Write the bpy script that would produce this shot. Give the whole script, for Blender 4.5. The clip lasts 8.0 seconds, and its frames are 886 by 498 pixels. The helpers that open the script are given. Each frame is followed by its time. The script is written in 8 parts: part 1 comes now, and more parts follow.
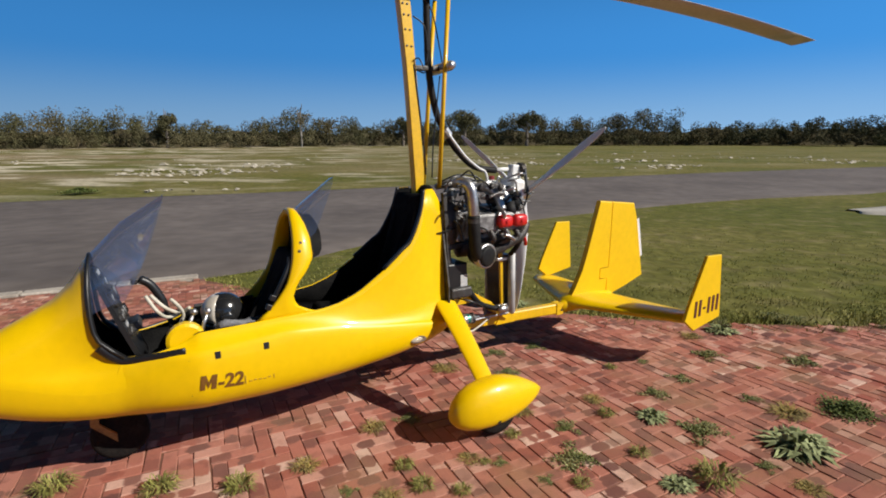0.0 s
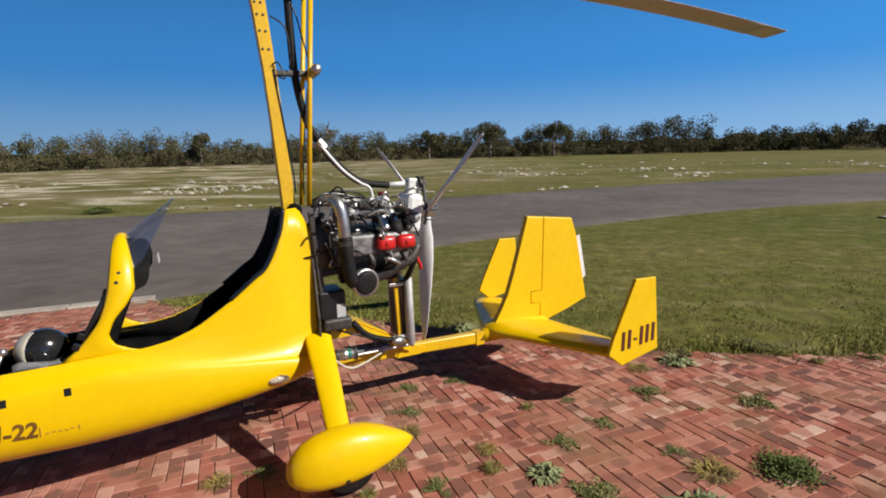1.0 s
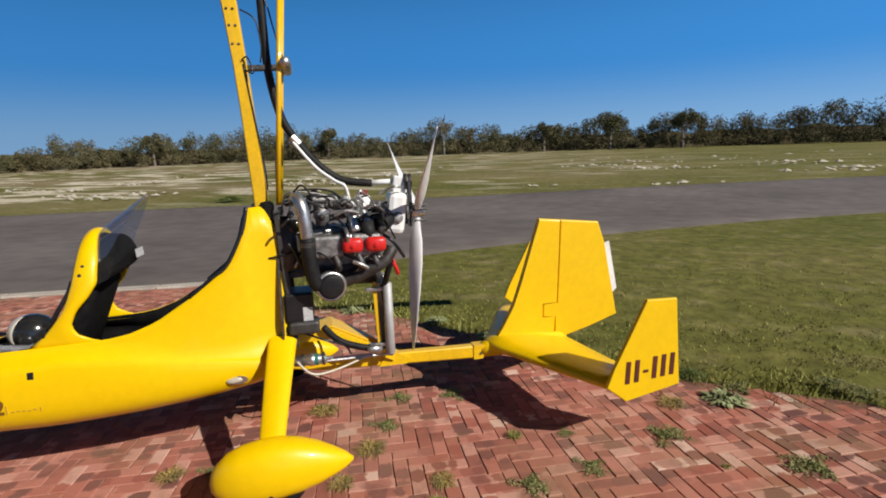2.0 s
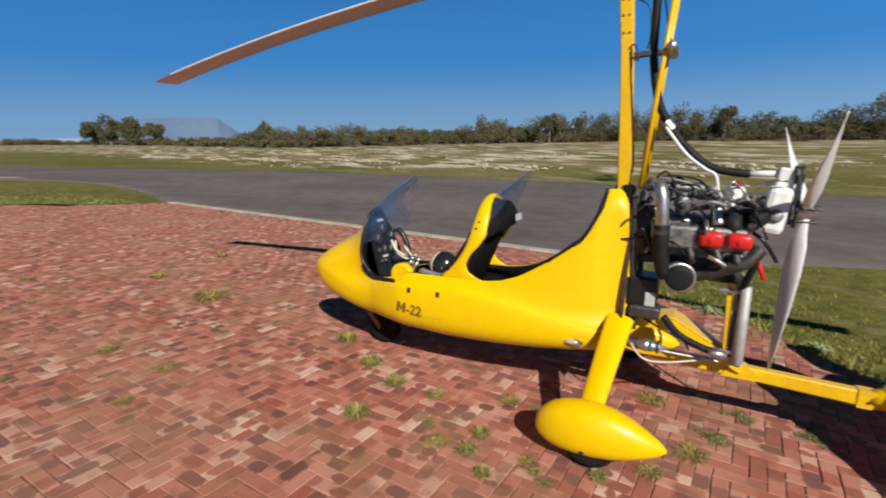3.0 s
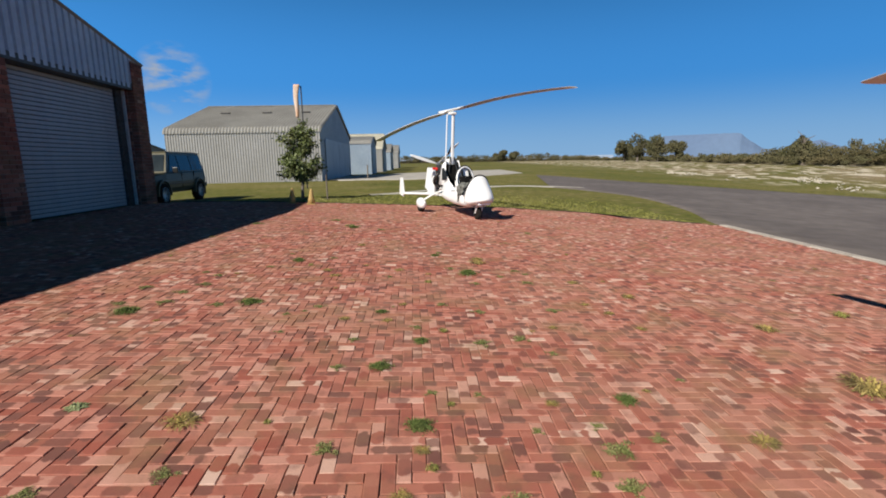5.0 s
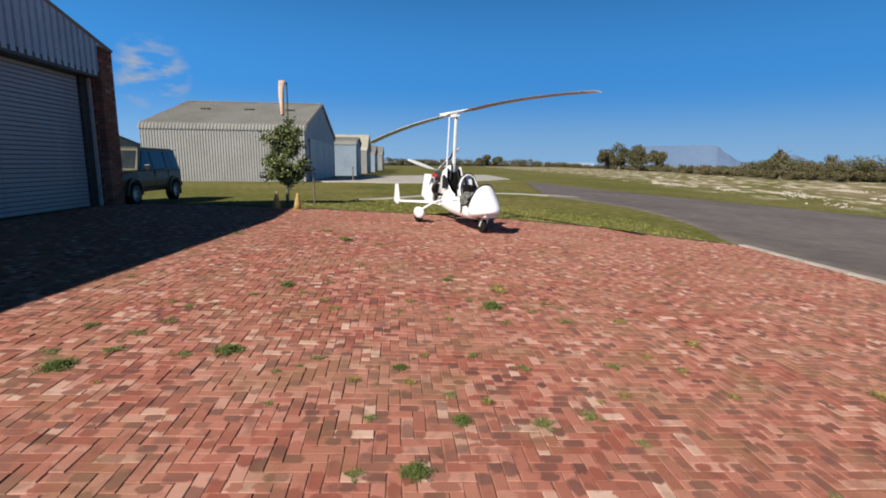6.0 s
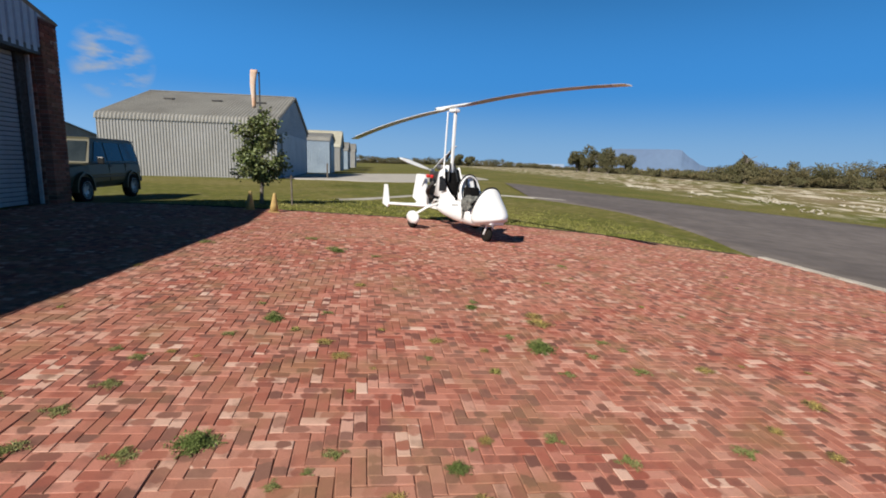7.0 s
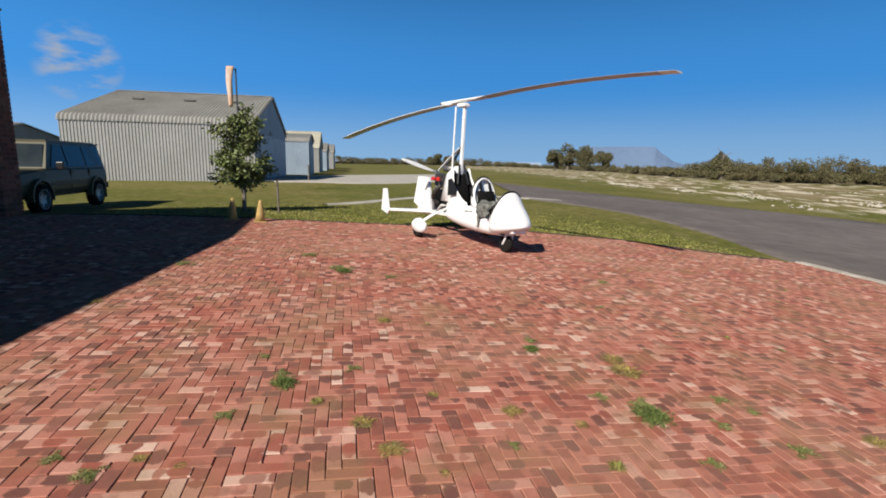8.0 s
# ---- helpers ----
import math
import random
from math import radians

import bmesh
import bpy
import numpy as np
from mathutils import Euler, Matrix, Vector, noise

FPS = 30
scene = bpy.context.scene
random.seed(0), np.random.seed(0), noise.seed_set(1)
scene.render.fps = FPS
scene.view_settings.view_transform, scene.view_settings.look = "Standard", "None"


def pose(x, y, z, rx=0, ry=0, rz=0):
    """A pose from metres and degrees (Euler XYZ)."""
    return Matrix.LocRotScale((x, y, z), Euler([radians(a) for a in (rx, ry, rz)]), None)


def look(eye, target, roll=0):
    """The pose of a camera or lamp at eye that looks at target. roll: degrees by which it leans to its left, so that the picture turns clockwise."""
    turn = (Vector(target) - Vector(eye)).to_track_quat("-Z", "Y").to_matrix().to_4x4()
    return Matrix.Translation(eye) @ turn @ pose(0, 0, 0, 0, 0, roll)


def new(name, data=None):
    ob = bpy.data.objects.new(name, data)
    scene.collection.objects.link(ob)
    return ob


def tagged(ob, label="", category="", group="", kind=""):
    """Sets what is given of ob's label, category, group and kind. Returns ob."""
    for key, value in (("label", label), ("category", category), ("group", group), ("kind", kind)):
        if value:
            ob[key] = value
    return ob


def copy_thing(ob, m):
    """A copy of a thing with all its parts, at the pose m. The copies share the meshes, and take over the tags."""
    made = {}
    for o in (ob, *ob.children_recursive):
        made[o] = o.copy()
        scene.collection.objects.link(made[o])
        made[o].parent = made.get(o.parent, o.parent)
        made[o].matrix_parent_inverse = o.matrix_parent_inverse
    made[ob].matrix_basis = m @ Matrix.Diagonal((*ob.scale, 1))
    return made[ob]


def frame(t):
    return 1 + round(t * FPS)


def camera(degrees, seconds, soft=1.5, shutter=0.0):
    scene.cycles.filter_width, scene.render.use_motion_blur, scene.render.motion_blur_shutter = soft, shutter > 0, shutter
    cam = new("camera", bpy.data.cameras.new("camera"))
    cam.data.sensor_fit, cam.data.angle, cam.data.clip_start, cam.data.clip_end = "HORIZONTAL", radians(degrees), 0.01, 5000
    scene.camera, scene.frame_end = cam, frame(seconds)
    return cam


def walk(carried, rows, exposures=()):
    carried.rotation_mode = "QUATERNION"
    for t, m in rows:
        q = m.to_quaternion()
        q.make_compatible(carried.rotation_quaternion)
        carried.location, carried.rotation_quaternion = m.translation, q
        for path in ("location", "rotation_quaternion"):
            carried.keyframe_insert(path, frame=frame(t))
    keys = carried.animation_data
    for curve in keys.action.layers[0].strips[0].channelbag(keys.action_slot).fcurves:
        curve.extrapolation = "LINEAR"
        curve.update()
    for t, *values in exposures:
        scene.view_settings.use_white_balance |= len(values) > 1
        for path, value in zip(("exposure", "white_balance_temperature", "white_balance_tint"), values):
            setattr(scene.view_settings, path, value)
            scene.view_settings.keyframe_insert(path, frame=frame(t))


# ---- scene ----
# the apron slopes: a frame that lies on the paving, turned into the level world
UP = Vector((0.00834, -0.0533, 0.99854))
G = UP.rotation_difference(Vector((0, 0, 1))).to_matrix().to_4x4()

cam = camera(84.2, 8.0, soft=1.85, shutter=0.1)
PATH = [
    (0, (0.034, 0.003, 1.465), (-0.008, 1.973, 1.118), -0.5),
    (0.5, (0.496, 0.231, 1.436), (0.413, 2.203, 1.108), -1.0),
    (1, (0.901, 0.423, 1.458), (0.736, 2.395, 1.162), -1.7),
    (1.2, (1.066, 0.491, 1.448), (0.829, 2.454, 1.144), -1.7),
    (2.3, (1.744, 0.887, 1.467), (0.868, 2.655, 1.144), -0.4),
    (2.5, (1.804, 0.884, 1.468), (0.699, 2.516, 1.128), 0.8),
    (3, (1.738, 0.772, 1.486), (0.045, 1.764, 1.098), 1.3),
    (3.5, (1.542, 0.5, 1.49), (-0.41, 0.795, 1.165), 0.5),
    (4, (1.289, 0.304, 1.482), (-0.643, -0.093, 1.151), -0.1),
    (4.5, (0.944, 0.091, 1.513), (-0.863, -0.678, 1.135), 1.0),
    (4.7, (0.786, -0.053, 1.509), (-1.009, -0.847, 1.125), 1.6),
    (5.8, (-0.028, -0.914, 1.533), (-1.834, -1.688, 1.164), 3.3),
    (6, (-0.224, -1.109, 1.544), (-2.048, -1.842, 1.179), 3.7),
    (6.5, (-0.7, -1.571, 1.522), (-2.558, -2.213, 1.156), 4.8),
    (7, (-1.144, -2.082, 1.506), (-3.01, -2.704, 1.145), 4.9),
    (7.5, (-1.589, -2.551, 1.487), (-3.481, -3.095, 1.134), 4.9),
    (8, (-2.038, -3.011, 1.478), (-3.93, -3.555, 1.122), 4.2),
]
walk(cam, [(t, G @ look(eye, target, roll)) for t, eye, target, roll in PATH],
     exposures=[(0, 0.15), (2.5, 0.13), (3.5, 0.21), (4.5, 0.39), (8, 0.42)])

# ---- world, sun ----
SUN = Vector((0.775, -0.195, 0.601)).normalized()
world = bpy.data.worlds.new("sky")
scene.world = world
world.use_nodes = True
wn, wl = world.node_tree.nodes, world.node_tree.links
bg = wn["Background"]
sky = wn.new("ShaderNodeTexSky")
sky.sky_type = "NISHITA"
sky.sun_disc = False
sky.sun_elevation = math.asin(SUN.z)
sky.sun_rotation = math.atan2(SUN.x, SUN.y)
sky.altitude, sky.air_density, sky.dust_density, sky.ozone_density = 0, 1.0, 0.0, 3.0
bg.inputs["Strength"].default_value = 0.040
# a few thin wisps of cloud low over the hangars
tc = wn.new("ShaderNodeTexCoord")
dot = wn.new("ShaderNodeVectorMath"); dot.operation = "DOT_PRODUCT"
dot.inputs[1].default_value = Vector((-0.606, -0.782, 0.146)).normalized()
near = wn.new("ShaderNodeMapRange")
near.inputs[1].default_value, near.inputs[2].default_value = 0.9980, 0.9996
mp = wn.new("ShaderNodeMapping"); mp.inputs["Scale"].default_value = (16, 16, 42)
cn = wn.new("ShaderNodeTexNoise"); cn.inputs["Scale"].default_value = 1.0; cn.inputs["Detail"].default_value = 5
cr = wn.new("ShaderNodeMapRange"); cr.inputs[1].default_value, cr.inputs[2].default_value = 0.46, 0.66
mul = wn.new("ShaderNodeMath"); mul.operation = "MULTIPLY"
mixc = wn.new("ShaderNodeMix"); mixc.data_type = "RGBA"
mixc.inputs[7].default_value = (7.5, 8.0, 8.8, 1)
wl.new(tc.outputs["Generated"], dot.inputs[0]); wl.new(dot.outputs["Value"], near.inputs[0])
wl.new(tc.outputs["Generated"], mp.inputs[0]); wl.new(mp.outputs[0], cn.inputs["Vector"])
wl.new(cn.outputs["Fac"], cr.inputs[0]); wl.new(cr.outputs[0], mul.inputs[0]); wl.new(near.outputs[0], mul.inputs[1])
wl.new(mul.outputs[0], mixc.inputs[0]); wl.new(sky.outputs[0], mixc.inputs[6]); wl.new(mixc.outputs[2], bg.inputs["Color"])
deep = wn.new("ShaderNodeHueSaturation"); deep.inputs["Saturation"].default_value = 1.12
blue = wn.new("ShaderNodeMix"); blue.data_type = "RGBA"; blue.blend_type = "MULTIPLY"
blue.inputs[7].default_value = (0.50, 0.97, 1.36, 1)
sep = wn.new("ShaderNodeSeparateXYZ"); wl.new(tc.outputs["Generated"], sep.inputs[0])
high = wn.new("ShaderNodeMapRange"); high.interpolation_type = "SMOOTHSTEP"
high.inputs[1].default_value, high.inputs[2].default_value, high.inputs[3].default_value, high.inputs[4].default_value = 0.3, 0.9, 1.0, 0.45
wl.new(sep.outputs["Z"], high.inputs[0])
haze = wn.new("ShaderNodeMapRange"); haze.inputs[1].default_value, haze.inputs[2].default_value, haze.inputs[3].default_value = 0.0, 0.17, 0.3
wl.new(sep.outputs["Z"], haze.inputs[0])
tint = wn.new("ShaderNodeMath"); tint.operation = "MULTIPLY"; wl.new(high.outputs[0], tint.inputs[0]); wl.new(haze.outputs[0], tint.inputs[1]); wl.new(tint.outputs[0], blue.inputs[0])
# clear azure air evens out the dome above the haze
azure = wn.new("ShaderNodeMix"); azure.data_type = "RGBA"; azure.inputs[7].default_value = (1.1, 6.1, 15.6, 1)
low = wn.new("ShaderNodeMapRange"); low.interpolation_type = "SMOOTHSTEP"
low.inputs[1].default_value, low.inputs[2].default_value, low.inputs[3].default_value, low.inputs[4].default_value = 0.0, 0.2, 0.75, 0.85
wl.new(sep.outputs["Z"], low.inputs[0])
thin = wn.new("ShaderNodeMapRange"); thin.interpolation_type = "SMOOTHSTEP"
thin.inputs[1].default_value, thin.inputs[2].default_value, thin.inputs[3].default_value, thin.inputs[4].default_value = 0.35, 0.75, 1.0, 0.0
wl.new(sep.outputs["Z"], thin.inputs[0])
air = wn.new("ShaderNodeMath"); air.operation = "MULTIPLY"; wl.new(low.outputs[0], air.inputs[0]); wl.new(thin.outputs[0], air.inputs[1]); wl.new(air.outputs[0], azure.inputs[0])
wl.new(sky.outputs[0], deep.inputs["Color"]); wl.new(deep.outputs[0], blue.inputs[6]); wl.new(blue.outputs[2], azure.inputs[6])
# the dome darkens to the zenith
zen = wn.new("ShaderNodeMapRange"); zen.interpolation_type = "SMOOTHSTEP"
zen.inputs[1].default_value, zen.inputs[2].default_value, zen.inputs[3].default_value, zen.inputs[4].default_value = 0.14, 0.56, 1.0, 0.10
wl.new(sep.outputs["Z"], zen.inputs[0])
dark = wn.new("ShaderNodeVectorMath"); dark.operation = "SCALE"
pale = wn.new("ShaderNodeMix"); pale.data_type = "RGBA"; pale.inputs[7].default_value = (5.4, 9.7, 15.2, 1)
rim = wn.new("ShaderNodeMapRange"); rim.interpolation_type = "SMOOTHSTEP"
rim.inputs[1].default_value, rim.inputs[2].default_value, rim.inputs[3].default_value, rim.inputs[4].default_value = -0.01, 0.15, 0.9, 0.0
wl.new(sep.outputs["Z"], rim.inputs[0]); wl.new(rim.outputs[0], pale.inputs[0]); wl.new(azure.outputs[2], pale.inputs[6]); wl.new(pale.outputs[2], dark.inputs[0])
sunward = wn.new("ShaderNodeVectorMath"); sunward.operation = "DOT_PRODUCT"      # brighter on the sun's side, deeper away from it
sunward.inputs[1].default_value = Vector((SUN.x, SUN.y, 0)).normalized()
wl.new(tc.outputs["Generated"], sunward.inputs[0])
lit = wn.new("ShaderNodeMapRange")
lit.inputs[1].default_value, lit.inputs[2].default_value, lit.inputs[3].default_value, lit.inputs[4].default_value = -0.9, 0.9, 0.84, 1.28
wl.new(sunward.outputs["Value"], lit.inputs[0])
dome = wn.new("ShaderNodeMath"); dome.operation = "MULTIPLY"
wl.new(zen.outputs[0], dome.inputs[0]); wl.new(lit.outputs[0], dome.inputs[1]); wl.new(dome.outputs[0], dark.inputs["Scale"]); wl.new(dark.outputs[0], mixc.inputs[6])

lamp = bpy.data.lights.new("sun", "SUN")
lamp.energy, lamp.angle, lamp.color = 5.0, radians(0.53), (1.0, 0.95, 0.87)
sun = new("sun", lamp)
sun.matrix_world = look(SUN * 200, (0, 0, 0))

# ---- materials ----
def mat(name, base, other=None, scale=8.0, rough=0.5, metal=0.0, bump=0.0, fine=0.0, spread=(0.35, 0.65), coat=0.0,
        island=0.0, rand=0.0, spec=0.5, detail=4.0, bdist=0.01):
    """A surface with two scales of variation: broad patches between two colours and a fine grain."""
    m = bpy.data.materials.new(name)
    m.use_nodes = True
    n, l = m.node_tree.nodes, m.node_tree.links
    p = n["Principled BSDF"]
    p.inputs["Roughness"].default_value, p.inputs["Metallic"].default_value = rough, metal
    p.inputs["Coat Weight"].default_value = coat
    p.inputs["Coat Roughness"].default_value = 0.06
    p.inputs["Specular IOR Level"].default_value = spec
    tex = n.new("ShaderNodeTexCoord")
    a = n.new("ShaderNodeTexNoise"); a.inputs["Scale"].default_value, a.inputs["Detail"].default_value = scale, detail
    l.new(tex.outputs["Object"], a.inputs["Vector"])
    r = n.new("ShaderNodeMapRange"); r.inputs[1].default_value, r.inputs[2].default_value = spread
    l.new(a.outputs["Fac"], r.inputs[0])
    mix = n.new("ShaderNodeMix"); mix.data_type = "RGBA"
    mix.inputs[6].default_value, mix.inputs[7].default_value = (*base, 1), (*(other or base), 1)
    l.new(r.outputs[0], mix.inputs[0])
    out = mix.outputs[2]
    b = n.new("ShaderNodeTexNoise"); b.inputs["Scale"].default_value, b.inputs["Detail"].default_value = scale * 9, 3
    l.new(tex.outputs["Object"], b.inputs["Vector"])
    hsv = n.new("ShaderNodeHueSaturation")
    v = n.new("ShaderNodeMapRange"); v.inputs[1].default_value, v.inputs[2].default_value = 0.3, 0.7
    v.inputs[3].default_value, v.inputs[4].default_value = 1 - fine, 1 + fine
    l.new(b.outputs["Fac"], v.inputs[0])
    val = v.outputs[0]
    for amount, node, sock in ((island, "ShaderNodeNewGeometry", "Random Per Island"), (rand, "ShaderNodeObjectInfo", "Random")):
        if amount:
            g = n.new(node)
            w = n.new("ShaderNodeMapRange"); w.inputs[3].default_value, w.inputs[4].default_value = 1 - amount, 1 + amount
            l.new(g.outputs[sock], w.inputs[0])
            k = n.new("ShaderNodeMath"); k.operation = "MULTIPLY"
            l.new(val, k.inputs[0]); l.new(w.outputs[0], k.inputs[1])
            val = k.outputs[0]
    l.new(val, hsv.inputs["Value"]); l.new(out, hsv.inputs["Color"])
    l.new(hsv.outputs[0], p.inputs["Base Color"])
    if bump:
        bp = n.new("ShaderNodeBump"); bp.inputs["Strength"].default_value, bp.inputs["Distance"].default_value = bump, bdist
        l.new(b.outputs["Fac"], bp.inputs["Height"]); l.new(bp.outputs[0], p.inputs["Normal"])
    return m


def ramp_of(m, stops, source):
    """A colour ramp inside material m, fed by a socket."""
    n, l = m.node_tree.nodes, m.node_tree.links
    c = n.new("ShaderNodeValToRGB")
    e = c.color_ramp.elements
    while len(e) > 1:
        e.remove(e[-1])
    e[0].position, e[0].color = stops[0][0], (*stops[0][1], 1)
    for at, col in stops[1:]:
        k = e.new(at); k.color = (*col, 1)
    l.new(source, c.inputs[0])
    return c.outputs[0]


def brick_mat(name, source_node, source_sock, shade=1.0):
    """Fired clay pavers: pink ends and dark flashed bands where the next brick lay on them in the kiln."""
    m = mat(name, (0.30, 0.085, 0.06), scale=30, rough=0.85, bump=0.35, fine=0.16, bdist=0.004, spec=0.2)
    n, l = m.node_tree.nodes, m.node_tree.links

    def math_of(op, a, b=None):
        k = n.new("ShaderNodeMath"); k.operation = op
        for slot, v in ((0, a), (1, b)):
            if v is None:
                continue
            if hasattr(v, "links"):
                l.new(v, k.inputs[slot])
            else:
                k.inputs[slot].default_value = v
        return k.outputs[0]

    def range_of(v, lo, hi, to_lo, to_hi):
        k = n.new("ShaderNodeMapRange"); l.new(v, k.inputs[0])
        for slot, w in zip((1, 2, 3, 4), (lo, hi, to_lo, to_hi)):
            k.inputs[slot].default_value = w
        return k.outputs[0]

    def mix_of(fac, a, b):
        k = n.new("ShaderNodeMix"); k.data_type = "RGBA"
        l.new(fac, k.inputs[0]); l.new(a, k.inputs[6])
        if hasattr(b, "links"):
            l.new(b, k.inputs[7])
        else:
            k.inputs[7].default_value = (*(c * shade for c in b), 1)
        return k.outputs[2]

    def grain(scale, detail, at):
        k = n.new("ShaderNodeTexNoise"); k.inputs["Scale"].default_value, k.inputs["Detail"].default_value = scale, detail
        l.new(at, k.inputs["Vector"])
        return k.outputs["Fac"]

    def picks(source, add):
        k = n.new("ShaderNodeTexWhiteNoise"); k.noise_dimensions = "1D"
        l.new(math_of("ADD", source, add), k.inputs["W"])
        c = n.new("ShaderNodeSeparateColor"); l.new(k.outputs["Color"], c.inputs[0])
        return c.outputs[0], c.outputs[1], c.outputs[2]

    chance = n.new(source_node).outputs[source_sock]
    where = n.new("ShaderNodeNewGeometry").outputs["Position"]
    at, strong, wide = picks(chance, 0.0)
    at_b, strong_b, tone = picks(chance, 3.7)
    ends = ramp_of(m, [(p, tuple(c * shade for c in rgb)) for p, rgb in [(0.0, (0.30, 0.098, 0.068)), (0.3, (0.40, 0.145, 0.10)), (0.55, (0.45, 0.18, 0.13)),
                       (0.72, (0.47, 0.21, 0.155)), (0.90, (0.54, 0.29, 0.22)), (1.0, (0.63, 0.43, 0.34))]], tone)
    band = ramp_of(m, [(p, tuple(c * shade for c in rgb)) for p, rgb in [(0.0, (0.150, 0.062, 0.050)), (0.3, (0.20, 0.082, 0.062)), (0.55, (0.27, 0.088, 0.062)),
                       (0.8, (0.33, 0.098, 0.066)), (1.0, (0.40, 0.155, 0.11))]], chance)
    al = n.new("ShaderNodeAttribute"); al.attribute_name = "along"
    ac = n.new("ShaderNodeAttribute"); ac.attribute_name = "across"
    wob = range_of(grain(21, 4, where), 0.3, 0.7, -0.15, 0.15)
    # the bands run across the whole brick, a little bowed at their ends
    bow = math_of("MULTIPLY", math_of("POWER", math_of("ABSOLUTE", ac.outputs["Fac"]), 3.0), 0.13)
    first_band = math_of("ADD", math_of("ADD", math_of("ABSOLUTE", math_of("SUBTRACT", al.outputs["Fac"], range_of(at, 0, 1, -0.85, 0.85))), wob), bow)
    far_band = math_of("ADD", math_of("ADD", math_of("ABSOLUTE", math_of("SUBTRACT", al.outputs["Fac"], range_of(at_b, 0, 1, 1.3, -1.3))), wob), bow)
    size = range_of(wide, 0, 1, 0.30, 0.62)
    dark = math_of("MULTIPLY", range_of(math_of("SUBTRACT", first_band, size), 0.0, 0.1, 1.0, 0.0), range_of(strong, 0.0, 0.3, 0.55, 1.0))
    dark_b = math_of("MULTIPLY", range_of(math_of("SUBTRACT", far_band, math_of("MULTIPLY", size, 0.55)), 0.0, 0.1, 1.0, 0.0), range_of(strong_b, 0.35, 0.75, 0.0, 0.95))
    col = mix_of(math_of("MAXIMUM", dark, dark_b), ends, band)
    # sandy dust in drifts, small dark stains, dusty arrises, moss and yellow silt
    col = mix_of(range_of(grain(0.9, 6, where), 0.42, 0.8, 0.0, 0.6), col, (0.41, 0.235, 0.16))
    col = mix_of(range_of(grain(9, 5, where), 0.54, 0.74, 0.0, 0.6), col, (0.145, 0.066, 0.052))
    rim = math_of("ADD", math_of("MAXIMUM", math_of("POWER", math_of("ABSOLUTE", al.outputs["Fac"]), 3.0), math_of("ABSOLUTE", ac.outputs["Fac"])), wob)
    col = mix_of(math_of("MULTIPLY", range_of(rim, 0.9, 1.15, 0.0, 0.4), strong_b), col, (0.48, 0.27, 0.20))
    col = mix_of(range_of(grain(2.6, 7, where), 0.48, 0.70, 0.0, 0.55), col, (0.26, 0.155, 0.08))
    l.new(col, next(q for q in n if q.type == "HUE_SAT").inputs["Color"])
    return m


